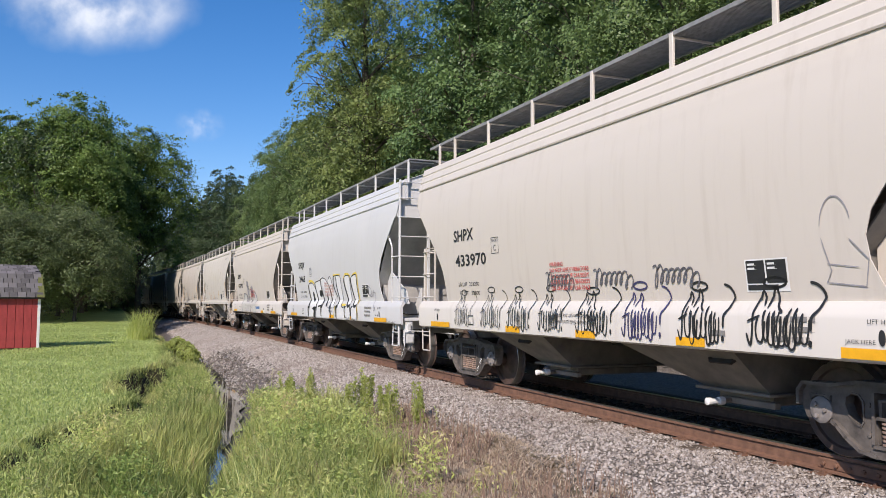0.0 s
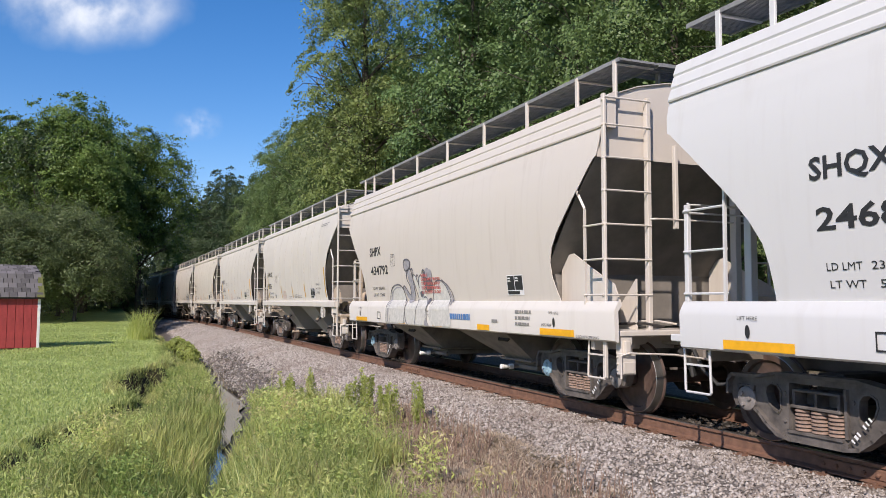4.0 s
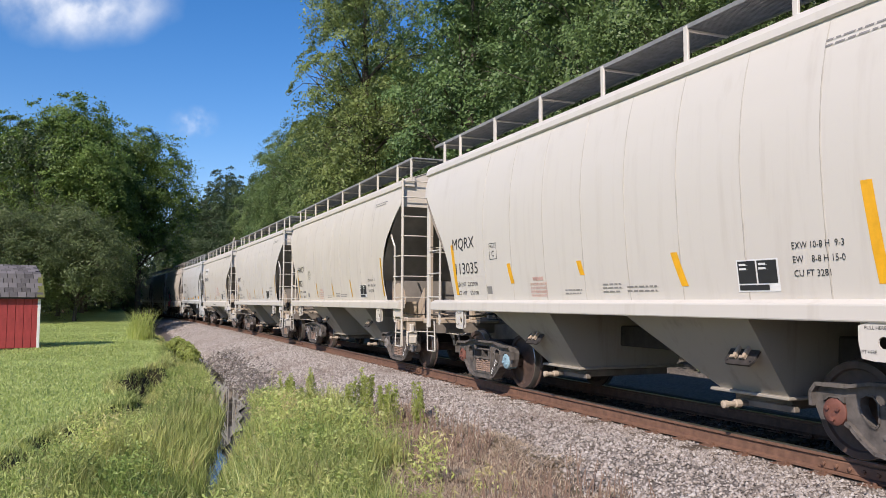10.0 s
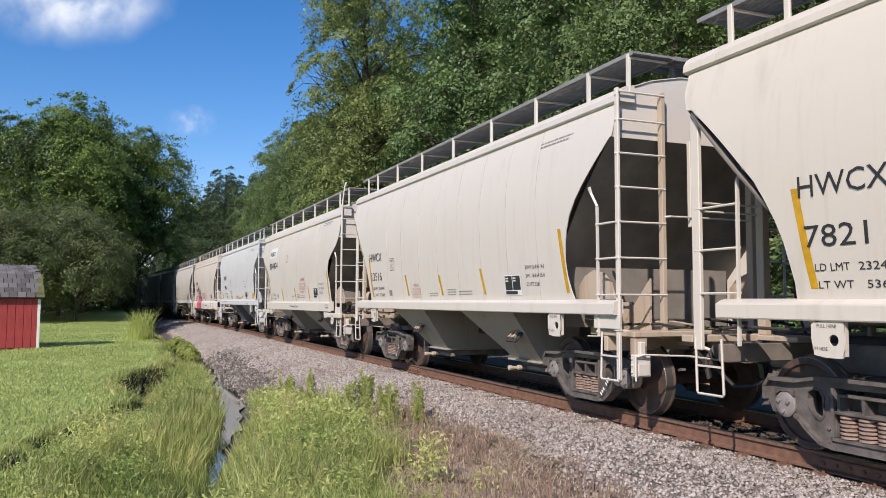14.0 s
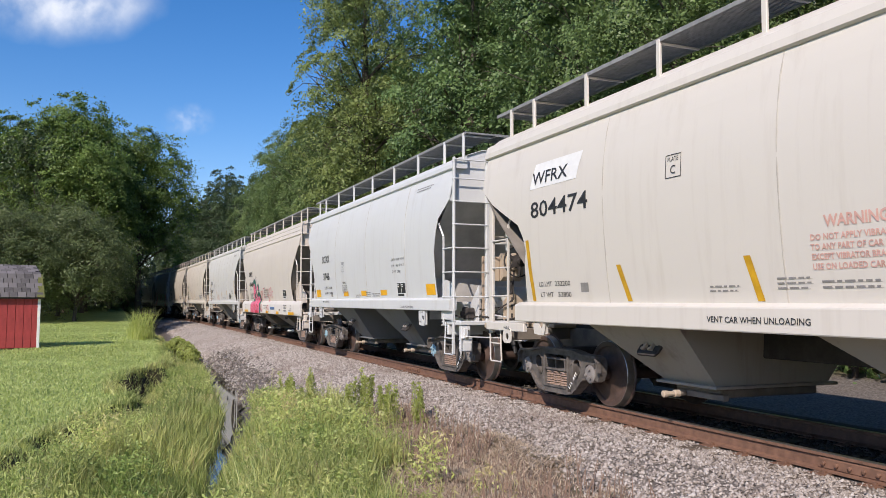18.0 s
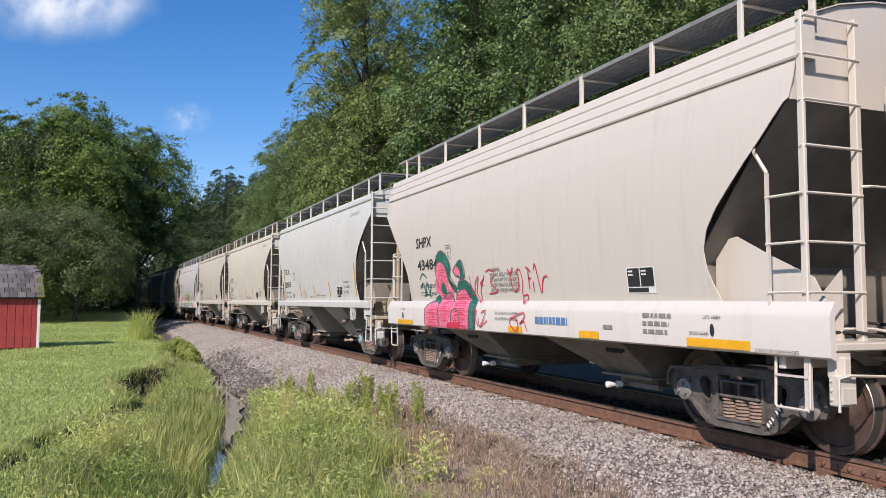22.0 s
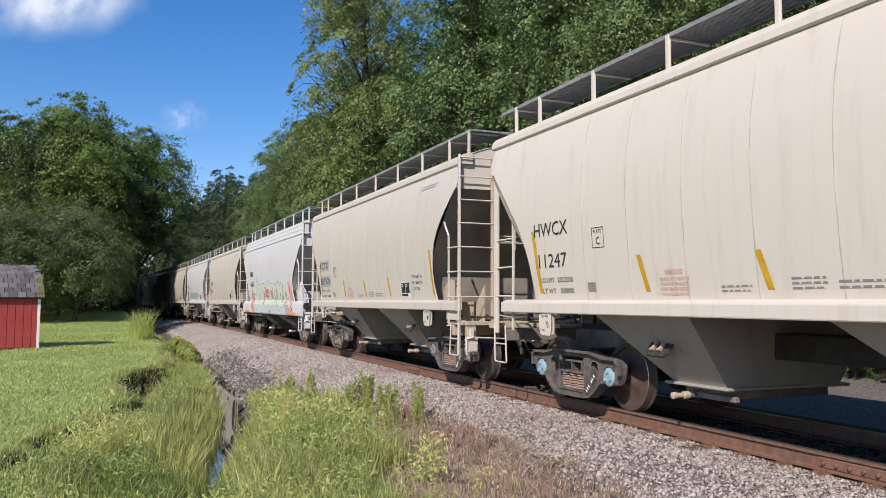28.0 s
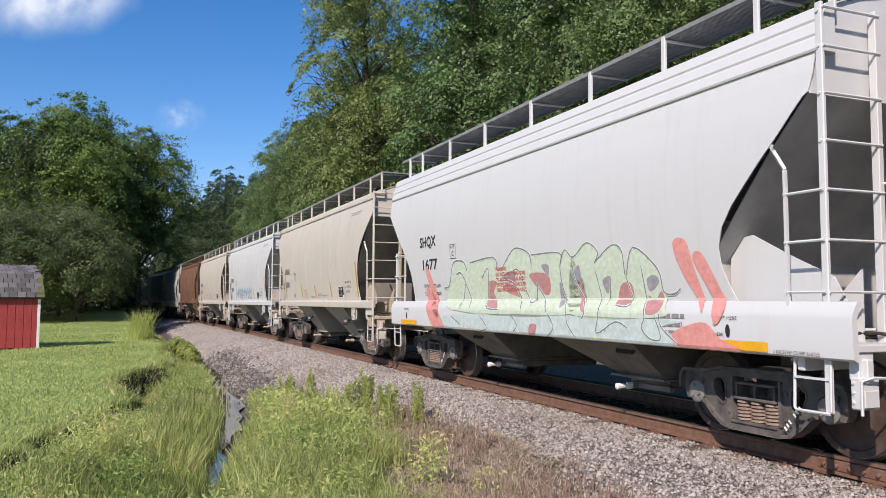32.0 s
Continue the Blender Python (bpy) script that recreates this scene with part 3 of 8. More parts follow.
def jack_pad_mesh(lo):
    """Plate with a round hole, braced back under the sill."""
    g = Geo()
    x0, x1, z0, z1 = -0.16, 0.18, 0.98, lo + 0.01
    cx, cz, r, n = 0.07, 1.13, 0.05, 12
    ring = [(cx + r * math.cos(2 * math.pi * k / n), cz + r * math.sin(2 * math.pi * k / n)) for k in range(n)]

    def out(a):
        c, s = math.cos(a), math.sin(a)
        k = min((x1 - cx if c > 0 else cx - x0) / max(abs(c), 1e-6), (z1 - cz if s > 0 else cz - z0) / max(abs(s), 1e-6))
        q, w = cx + c * k, cz + s * k
        if w < z0 + 0.03:
            q = min(max(q, x0 + 0.03), x1 - 0.03)
        return (q, w)
    outer = [out(2 * math.pi * k / n) for k in range(n)]
    for y in (-1.588, -1.572):
        g.add([(x, y, z) for x, z in ring + outer], [(k, (k + 1) % n, (k + 1) % n + n, k + n) for k in range(n)])
    g.add([(x, -1.588, z) for x, z in ring] + [(x, -1.572, z) for x, z in ring], [(k, (k + 1) % n, (k + 1) % n + n, k + n) for k in range(n)])
    g.box(x0 + 0.01, x0 + 0.03, -1.572, -1.53, z0 + 0.02, z1)
    g.box(x1 - 0.03, x1 - 0.01, -1.572, -1.53, z0 + 0.02, z1)
    return g.mesh("jack_pad", [])


def platform_mesh():
    """Deck at one end of the car."""
    return Geo().box(-0.42, 0.28, -1.50, 1.50, 1.03, 1.10, 0.01).mesh("end_platform", [])


def end_parts():
    return (("end_beam", Geo().box(-0.36, -0.28, -1.5, 1.5, 0.84, 1.028, 0.01).mesh("end_beam", [])),
            ("draft_box", Geo().box(-1.8, 0.30, -0.24, 0.24, 0.72, 1.026, 0.02).mesh("draft_box", [])),
            ("corner_post", Geo().box(0.16, 0.26, -1.48, -1.30, 0.80, 1.028, 0.01).mesh("corner_post", [])),
            ("web_plate", Geo().box(-1.45, -0.45, -0.98, -0.95, 1.0, 1.45, 0.004).mesh("web_plate", [])))


def shear_plate_mesh(style, sd):
    """Upright plate inside the open corner, with a rounded top."""
    if style == "skirt":
        top = [(1.35, 1.95), (1.22, 2.10), (1.05, 2.12), (0.60, 1.90), (0.10, 1.68), (-0.05, 1.42)]
    else:
        top = [(1.20, 1.66), (1.05, 1.80), (0.85, 1.87), (0.62, 1.83), (0.45, 1.70), (0.36, 1.50)]
    poly = [(top[0][0], 1.40)] + top + [(top[-1][0], 1.40)]
    return Geo().prism([(-(u), z) for u, z in poly], sd * 1.30, sd * 1.325).mesh("shear_plate", [])


def end_clutter():
    """Pipes, rods, hoses and posts on the platform at a car's end."""
    out = []
    out.append(("train_pipe", Geo().tube([(-1.2, -0.42, 0.92), (0.1, -0.42, 0.92), (0.26, -0.36, 0.86)], 0.022, 6).mesh("train_pipe", []), "coat"))
    out.append(("release_rod", Geo().tube([(-0.9, -1.38, 1.0), (-0.2, -1.40, 1.02), (0.05, -1.42, 1.06)], 0.010, 5).mesh("release_rod", []), "coat"))
    lever = Geo().tube([(0.30, -1.50, 0.52), (0.30, -1.50, 0.80), (0.33, -1.40, 0.83), (0.36, -0.75, 0.80), (0.42, -0.30, 0.74), (0.50, -0.06, 0.86)], 0.013, 6)
    lever.box(0.24, 0.31, -1.44, -1.36, 0.78, 0.98, 0.01)
    out.append(("uncoupling_lever", lever.mesh("uncoupling_lever", []), "coat"))
    for y, w in ((-0.45, 0.028), (0.52, 0.05)):
        out.append(("end_post", Geo().box(0.02, 0.03 + 2 * w, y - w, y + w, 2.4 if w < 0.04 else 1.09, 3.5, 0.008).mesh("end_post", []), "coat" if w < 0.04 else "dust"))
    out.append(("grab_rail", Geo().tube([(0.02, -0.85, 2.52), (0.09, -0.80, 2.52), (0.09, 1.40, 2.52), (0.02, 1.45, 2.52)], 0.013, 6).mesh("grab_rail", []), "coat"))
    # deck plate edge, operating rods and pipe brackets
    for k, (y, z, r) in enumerate(((-1.15, 1.16, 0.018), (-0.95, 1.19, 0.014), (0.75, 1.17, 0.02))):
        out.append(("brake_rod", Geo().tube([(-1.3, y, z + 0.06), (-0.6, y + 0.05, z), (0.02, y + 0.22, z + 0.02), (0.10, y + 0.45, z - 0.02)], r, 6).mesh("brake_rod", []), ("soot", "dust", "soot")[k]))
    foot = Geo().box(0.18, 0.285, -1.49, -1.27, 0.56, 0.83, 0.012).box(0.285, 0.30, -1.46, -1.30, 0.58, 0.72, 0.004)
    for z in (0.62, 0.70, 0.78):
        foot.lathe([(-1.505, 0.0), (-1.504, 0.013), (-1.488, 0.015)], 6, 'y', (0.215, 0, z), False)
    out.append(("step_bracket", foot.mesh("step_bracket", []), "coat"))
    out.append(("hose_elbow", Geo().tube([(-0.1, -0.42, 0.80), (0.12, -0.46, 0.82), (0.24, -0.44, 0.72), (0.30, -0.40, 0.52)], 0.045, 8).mesh("hose_elbow", [], True), "rubber"))
    out.append(("gusset", Geo().prism([(-0.1, 1.10), (-0.1, 1.75), (-0.75, 1.10)], -0.98, -0.955).mesh("gusset", []), "dust"))
    out.append(("gusset", Geo().prism([(-0.1, 1.10), (-0.1, 1.75), (-0.75, 1.10)], 0.955, 0.98).mesh("gusset", []), "dust"))
    out.append(("brake_cylinder", Geo().lathe([(-0.62, 0.03), (-0.60, 0.11), (-0.25, 0.13), (-0.22, 0.16), (-0.18, 0.16), (-0.17, 0.04), (0.10, 0.025)], 14, 'x', (-0.35, -0.20, 1.32)).mesh("brake_cylinder", [], True), "dust"))
    out.append(("brake_valve", Geo().box(-0.42, -0.22, -1.16, -0.98, 1.12, 1.34, 0.03).box(-0.36, -0.28, -1.24, -1.14, 1.16, 1.28, 0.02).lathe([(-1.20, 0.0), (-1.19, 0.05), (-1.10, 0.055)], 10, 'y', (-0.32, 0, 1.30), False).mesh("brake_valve", [], True), "soot"))
    out.append(("air_pipe", Geo().tube([(-0.30, -1.0, 1.2), (-0.1, -0.8, 1.16), (0.0, -0.3, 1.5), (-0.02, -0.28, 2.1), (-0.2, -0.2, 2.3)], 0.017, 5).tube([(-0.4, -0.9, 1.3), (-0.5, -0.3, 1.35), (-0.55, 0.0, 1.34)], 0.015, 5).mesh("air_pipe", []), "soot"))
    out.append(("chain", Geo().tube([(0.06, 0.10, 2.0), (0.05, 0.08, 1.5), (0.0, 0.02, 1.15), (-0.1, 0.0, 0.98)], 0.016, 5).mesh("chain", []), "soot"))
    out.append(("air_hose", Geo().tube([(0.24, -0.36, 0.86), (0.38, -0.34, 0.62), (0.58, -0.28, 0.44), (0.78, -0.18, 0.46), (0.86, -0.10, 0.54)], 0.027, 8).mesh("air_hose", [], True), "rubber"))
    out.append(("corner_bracket", Geo().box(-0.50, 0.05, -1.552, -1.535, 1.12, 1.30, 0.006).box(-0.06, 0.05, -1.55, -1.40, 1.10, 1.115).mesh("corner_bracket", []), "coat"))
    return out


def handhold_mesh():
    g = Geo().tube([(0.0, -1.52, 3.95), (0.01, -1.49, 4.35), (-0.01, -1.44, 4.62), (-0.10, -1.38, 4.72), (-0.32, -1.34, 4.74), (-0.42, -1.33, 4.68), (-0.44, -1.33, 4.56)], 0.018, 6)
    return g.mesh("handhold", [], True)


def coupler_mesh():
    g = Geo().box(0.25, 0.62, -0.08, 0.08, 0.78, 0.94, 0.03)
    g.prism([(0.60, 0.72), (0.84, 0.74), (0.86, 0.98), (0.60, 1.00)], -0.16, 0.05)
    g.prism([(0.74, 0.72), (0.92, 0.74), (0.92, 0.98), (0.74, 1.00)], 0.03, 0.17)
    return g.mesh("coupler", [])


def stile_mesh(kind):
    g = Geo()
    if kind == "corner":
        g.box(-0.036, 0.036, -1.54, -1.50, 0.50, 4.10, 0.008)
        for z in (1.54, 1.99, 2.43, 2.86, 3.28, 3.70, 4.02):
            g.lathe([(-1.556, 0.0), (-1.555, 0.016), (-1.538, 0.018)], 6, 'y', (0.0, 0, z), False)
    elif kind == "inner":
        g.box(-0.04, 0.04, -0.88, -0.82, 1.00, 4.10, 0.006)
    elif kind == "short":
        for a, b in zip(((0, -1.55, 1.02), (0, -1.56, 2.66), (-0.10, -1.585, 2.84)), ((0, -1.56, 2.66), (-0.10, -1.585, 2.84), (-0.12, -1.60, 2.92))):
            g.tube([a, b], 0.021, 4)
        for z in (1.08, 1.54, 1.99, 2.43):
            g.lathe([(-1.585, 0.0), (-1.584, 0.014), (-1.57, 0.016)], 6, 'y', (0.0, 0, z), False)
    elif kind == "post":
        g.box(-0.06, 0.06, -1.52, -1.47, 0.95, 3.5, 0.008)
    elif kind == "post_low":
        g.box(-0.03, 0.03, -1.54, -1.49, 0.95, 2.50, 0.006)
    return g.mesh("stile", [])


def rung_mesh(kind, run):
    g = Geo()
    if kind == "side":
        g.tube([(0.02, -1.555, 0), (-run, -1.56, 0)], 0.014, 6)
    else:
        g.tube([(0.03, -1.53, 0), (0.03, -0.83, 0)], 0.014, 6)
    return g.mesh("rung", [])


def step_mesh():
    g = Geo().tube([(0.03, -1.53, 1.08), (0.03, -1.54, 0.52), (0.02, -1.545, 0.50), (-0.34, -1.545, 0.50), (-0.36, -1.54, 0.52), (-0.36, -1.52, 1.08)], 0.014, 6)
    g.box(-0.35, 0.02, -1.555, -1.53, 0.78, 0.80)
    return g.mesh("stirrup_step", [])


def brake_wheel_mesh():
    """Rim, six broad spokes and a dished hub."""
    g = Geo()
    n = 24
    for k in range(n):
        a, b = 2 * math.pi * k / n, 2 * math.pi * (k + 1) / n
        g.tube([(0, 0.285 * math.cos(a), 0.285 * math.sin(a)), (0, 0.285 * math.cos(b), 0.285 * math.sin(b))], 0.016, 6, False)
    for k in range(6):
        a = 2 * math.pi * (k + 0.3) / 6
        c, d = math.cos(a), math.sin(a)
        p = [(0.10, -0.035), (0.28, -0.022), (0.28, 0.022), (0.10, 0.035)]
        vs = [(x, r * c - w * d, r * d + w * c) for x in (0.035, 0.012) for r, w in p]
        g.add(vs, [(0, 1, 2, 3), (7, 6, 5, 4), (0, 4, 5, 1), (1, 5, 6, 2), (2, 6, 7, 3), (3, 7, 4, 0)])
    g.lathe([(-0.02, 0.13), (0.03, 0.125), (0.05, 0.06), (0.08, 0.05), (0.09, 0.0)], 14, 'x', closed=False)
    return g.mesh("brake_wheel", [], True)


def brake_gear():
    """Housing behind the wheel, its bracket, bell crank and rod."""
    g = Geo().prism([(-0.02, 2.32), (-0.14, 2.36), (-0.26, 2.24), (-0.26, 1.94), (-0.14, 1.84), (-0.02, 1.92)], -0.50, -0.08)
    g.lathe([(-0.02, 0.17), (0.03, 0.15), (0.06, 0.07), (0.17, 0.03)], 14, 'x', (0, -0.29, 2.2), False)
    box = g.mesh("gear_housing", [])
    arm = Geo().box(-0.24, -0.16, -0.80, -0.50, 1.83, 2.30, 0.015).box(-0.22, -0.17, -0.86, -0.76, 1.05, 2.30, 0.01).mesh("gear_bracket", [])
    crank = Geo().prism([(-0.46, 1.12), (-0.46, 1.46), (-0.36, 1.58), (-0.20, 1.60), (-0.06, 1.48), (-0.04, 1.12)], 0.06, 0.09)
    for k in range(len(crank.v)):
        a, b, c = crank.v[k]
        crank.v[k] = (-b - 0.02, a, c)
    rod = Geo()
    for k in range(11):
        z = 1.84 - k * 0.075
        w = 0.016 if k % 2 else 0.03
        rod.box(-0.10 - w, -0.10 + w, -0.29 - 0.046 + w, -0.29 + 0.046 - w, z - 0.085, z, 0.006)
    return (("gear_housing", box, "dust"), ("gear_bracket", arm, "dust"), ("bell_crank", crank.mesh("bell_crank", []), "dust"), ("brake_chain", rod.mesh("brake_chain", []), "soot"))


def reservoir_mesh():
    g = Geo().lathe([(-0.56, 0.03), (-0.55, 0.12), (-0.50, 0.18), (-0.42, 0.212), (0.42, 0.212), (0.50, 0.18), (0.55, 0.12), (0.56, 0.03)], 24, 'y')
    for y in (-0.34, 0.30):
        g.lathe([(y, 0.213), (y, 0.222), (y + 0.05, 0.222), (y + 0.05, 0.213)], 24, 'y', closed=False)
    g.lathe([(-0.62, 0.03), (-0.60, 0.045), (-0.55, 0.045)], 8, 'y')
    return g.mesh("air_reservoir", [], True)


# trucks ---------------------------------------------------------
def side_frame_mesh(sd):
    """Cast frame: arched top, two rounded windows, an open middle for the springs, jaws over the axle boxes."""
    half = [(0.47, 0.765), (0.74, 0.718), (1.0, 0.715), (1.10, 0.69), (1.135, 0.60), (1.12, 0.50), (1.06, 0.37), (1.0, 0.37), (1.005, 0.545), (0.94, 0.585), (0.84, 0.585), (0.775, 0.545), (0.77, 0.36), (0.71, 0.335), (0.60, 0.235), (0.46, 0.14), (0.34, 0.112)]
    outer = half + [(-x, z) for x, z in half[::-1]]
    eye = [(0.445, 0.58), (0.49, 0.635), (0.56, 0.645), (0.62, 0.61), (0.635, 0.54), (0.60, 0.455), (0.53, 0.375), (0.47, 0.36), (0.44, 0.41)]
    loops = [outer, eye[::-1], [(-x, z) for x, z in eye], [(-0.31, 0.67), (-0.31, 0.225), (0.31, 0.225), (0.31, 0.67)]]
    g = Geo()
    flat = [p for lp in loops for p in lp]
    tris = tessellate_polygon([[Vector((x, z, 0)) for x, z in lp] for lp in loops])
    for y in (0.975, 1.085):
        g.add([(x, sd * y, z) for x, z in flat], [tuple(t) for t in tris])
    for lp in loops:
        n = len(lp)
        g.add([(x, sd * 0.975, z) for x, z in lp] + [(x, sd * 1.085, z) for x, z in lp], [(k, (k + 1) % n, (k + 1) % n + n, k + n) for k in range(n)])

    # flanges that stand proud round the casting and its windows
    def flange(path, t, reach, closed=False):
        pts = [Vector((x, 0, z)) for x, z in path]
        if closed:
            pts.append(pts[0])
        for a, b in zip(pts, pts[1:]):
            d = (b - a).normalized()
            nn = Vector((-d.z, 0, d.x)) * t / 2
            a2, b2 = a - d * t * 0.3, b + d * t * 0.3
            g.prism([((p + q).x, (p + q).z) for p, q in ((a2, nn), (b2, nn), (b2, -nn), (a2, -nn))], sd * 1.08, sd * reach)
    for k in (-1, 1):
        flange([(k * 1.12, 0.50), (k * 1.12, 0.62), (k * 1.06, 0.695), (k * 0.74, 0.70), (k * 0.47, 0.748), (0, 0.75)], 0.034, 1.145)
        flange([(k * 0.745, 0.37), (k * 0.70, 0.345), (k * 0.60, 0.25), (k * 0.46, 0.155), (k * 0.30, 0.13)], 0.034, 1.14)
        flange([(k * x, z) for x, z in eye], 0.016, 1.096, True)
        flange([(k * 0.325, 0.66), (k * 0.33, 0.235)], 0.03, 1.12)
        g.prism([(k * 0.775, 0.60), (k * 0.78, 0.545), (k * 0.84, 0.585), (k * 0.94, 0.585), (k * 1.0, 0.545), (k * 1.01, 0.60)], sd * 0.96, sd * 1.11)
        for z in (0.30, 0.56):
            g.lathe([(sd * 1.08, 0.022), (sd * 1.10, 0.022), (sd * 1.102, 0.0)], 6, 'y', (k * 0.385, 0, z), False)
    g.prism([(-0.34, 0.113), (0.34, 0.113), (0.36, 0.20), (-0.36, 0.20)], sd * 0.90, sd * 1.13)
    g.prism([(-0.31, 0.20), (0.31, 0.20), (0.31, 0.225), (-0.31, 0.225)], sd * 0.92, sd * 1.15)
    return g.mesh("side_frame", [])


def bolster_end_mesh(sd):
    """End of the bolster above the springs, with two cast pockets."""
    g = Geo().box(-0.285, 0.285, sd * 0.95, sd * 1.14, 0.44, 0.47, 0.006).box(-0.27, 0.27, sd * 0.95, sd * 1.125, 0.595, 0.62, 0.006)
    for x in (-0.27, -0.015, 0.24):
        g.box(x, x + 0.03, sd * 0.95, sd * 1.12, 0.468, 0.597)
    g.box(-0.26, 0.26, sd * 0.93, sd * 0.96, 0.46, 0.61)
    return g.mesh("bolster_end", [])


def spring_mesh(sd):
    g = Geo()
    for x in (-0.19, 0.0, 0.19):
        n = 6
        prof = []
        for k in range(n):
            z = 0.226 + 0.214 * k / n
            prof += [(z, 0.058), (z + 0.006, 0.088), (z + 0.022, 0.088), (z + 0.029, 0.058)]
        g.lathe(prof, 12, 'z', (x, sd * 1.05, 0))
    return g.mesh("spring_nest", [], True)


def bolster_mesh():
    g = Geo().box(-0.17, 0.17, -0.93, 0.93, 0.50, 0.78, 0.03)
    g.lathe([(0.78, 0.2), (0.9, 0.2)], 16, 'z')
    g.box(-0.62, -0.56, -0.8, 0.8, 0.36, 0.46).box(0.56, 0.62, -0.8, 0.8, 0.36, 0.46)
    return g.mesh("bolster", [])


def wheelset_mesh(cap):
    g = Geo()
    for sd in (-1, 1):
        g.cur = 0
        pl = [(0.665, 0.10), (0.665, 0.13), (0.70, 0.17), (0.73, 0.30), (0.69, 0.375), (0.665, 0.395), (0.665, 0.478), (0.672, 0.484), (0.688, 0.478), (0.697, 0.462)]
        g.lathe([(sd * a, r) for a, r in pl], 40, 'y', closed=False)
        g.cur = 1
        g.lathe([(sd * 0.697, 0.462), (sd * 0.745, 0.457), (sd * 0.795, 0.452), (sd * 0.80, 0.446)], 40, 'y', closed=False)
        g.cur = 0
        g.lathe([(sd * a, r) for a, r in [(0.80, 0.446), (0.80, 0.385), (0.775, 0.37), (0.765, 0.30), (0.80, 0.17), (0.83, 0.13), (0.83, 0.10)]], 40, 'y', closed=False)
        g.cur = 2
        g.lathe([(sd * a, r) for a, r in [(0.94, 0.10), (0.94, 0.125), (1.10, 0.125), (1.115, 0.105), (1.118, 0.05), (1.118, 0.0)]], 18, 'y', closed=False)
        for k in range(3):
            a = 2 * math.pi * k / 3 + 0.5
            g.lathe([(sd * 1.115, 0.022), (sd * 1.14, 0.022), (sd * 1.142, 0.0)], 6, 'y', (0.065 * math.cos(a), 0, 0.065 * math.sin(a)), False)
        g.cur = 0
    g.lathe([(-0.97, 0.085), (0.97, 0.085)], 14, 'y')
    return g.mesh("wheelset", [WHEEL, TREAD, cap], True)


WHEELSETS = []


def add_truck(car, x, caps, travel0):
    truck = piece("truck", cached("bolster", bolster_mesh), car, SOOT_SHADE, pose(x, 0, 0), "four-wheel cast steel truck")
    for sd in (-1, 1):
        piece("side_frame", cached(("sf", sd), lambda: side_frame_mesh(sd)), truck, CAST)
        piece("spring_nest", cached(("sp", sd), lambda: spring_mesh(sd)), truck, SPRING)
        piece("bolster_end", cached(("be", sd), lambda: bolster_end_mesh(sd)), truck, CAST)
    r = random.Random(int(x * 50) + 7)
    d, e = Vector((0.30, 0, 0.36)).normalized(), Vector((-0.36, 0, 0.30)).normalized()
    for i in range(7):
        if i != 3:
            p = Vector((0.43, -1.0875, 0.205)) + d * 0.046 * i
            w = r.uniform(0.018, 0.03)
            p.y = -1.1435
            piece("stencil", Geo().add([p, p + d * w, p + d * w + e * 0.045, p + e * 0.045], [(0, 1, 2, 3)]).mesh("stencil", [WHITEP]), truck)
    for k in (-1, 1):
        cap = caps[0] if k < 0 else caps[1]
        w = piece("wheelset", cached(("ws", cap.name), lambda: wheelset_mesh(cap)), truck, None, pose(k * 0.89, 0, 0.457))
        WHEELSETS.append((w, k * 0.89, travel0 + x + k * 0.89))


# lettering and marks on the sides ---------------------------------
LINES = {}


def lettering(text, size, bold=0.0, width=None):
    """Flat mesh of a line of text: (x, z) corners and faces."""
    key = (text, size, bold, width)
    if key not in LINES:
        LINES[key] = set_line(text, size, bold, width)
    return LINES[key]


def set_line(text, size, bold, width):
    cu = bpy.data.curves.new("lettering", 'FONT')
    cu.body, cu.size, cu.offset, cu.resolution_u = text, size, bold, 2
    ob = bpy.data.objects.new("lettering", cu)
    scene.collection.objects.link(ob)
    bpy.context.view_layer.update()
    me = bpy.data.meshes.new_from_object(ob.evaluated_get(bpy.context.evaluated_depsgraph_get()))
    vs = [(v.co.x, v.co.y) for v in me.vertices]
    fs = [tuple(p.vertices) for p in me.polygons]
    bpy.data.objects.remove(ob)
    bpy.data.curves.remove(cu)
    bpy.data.meshes.remove(me)
    if width and vs:
        w = max(v[0] for v in vs) or 1
        vs = [(a * width / w, b) for a, b in vs]
    return vs, fs


def words(vs, fs, gap):
    """Parts a line of text at its wide gaps."""
    spans = sorted((min(vs[i][0] for i in f), max(vs[i][0] for i in f), f) for f in fs)
    out, end = [], None
    for a, b, f in spans:
        if end is None or a > end + gap:
            out.append([])
            end = b
        out[-1].append(f)
        end = max(end, b)
    res = []
    for group in out:
        ix = sorted({i for f in group for i in f})
        at = {i: k for k, i in enumerate(ix)}
        res.append(([vs[i] for i in ix], [tuple(at[i] for i in f) for f in group]))
    return res


def on_side(car, style, name, vs, fs, mat, lift=0.004, label=""):
    """Lays flat shapes in (x, z) onto the camera-side sheet of a car."""
    me = bpy.data.meshes.new(name)
    me.from_pydata([(x, -(side_y(z, style) + lift), z) for x, z in vs], [], fs)
    me.materials.append(mat)
    return piece(name, me, car, None, None, label)


def write(car, style, text, u, z, size, mat, bold=0.0, width=None, name="lettering", lift=0.006):
    vs, fs = lettering(text, size, bold, width)
    for wv, wf in words(vs, fs, size * 0.16):
        on_side(car, style, name, [(car_x(u) + a, z + b) for a, b in wv], wf, mat, lift)


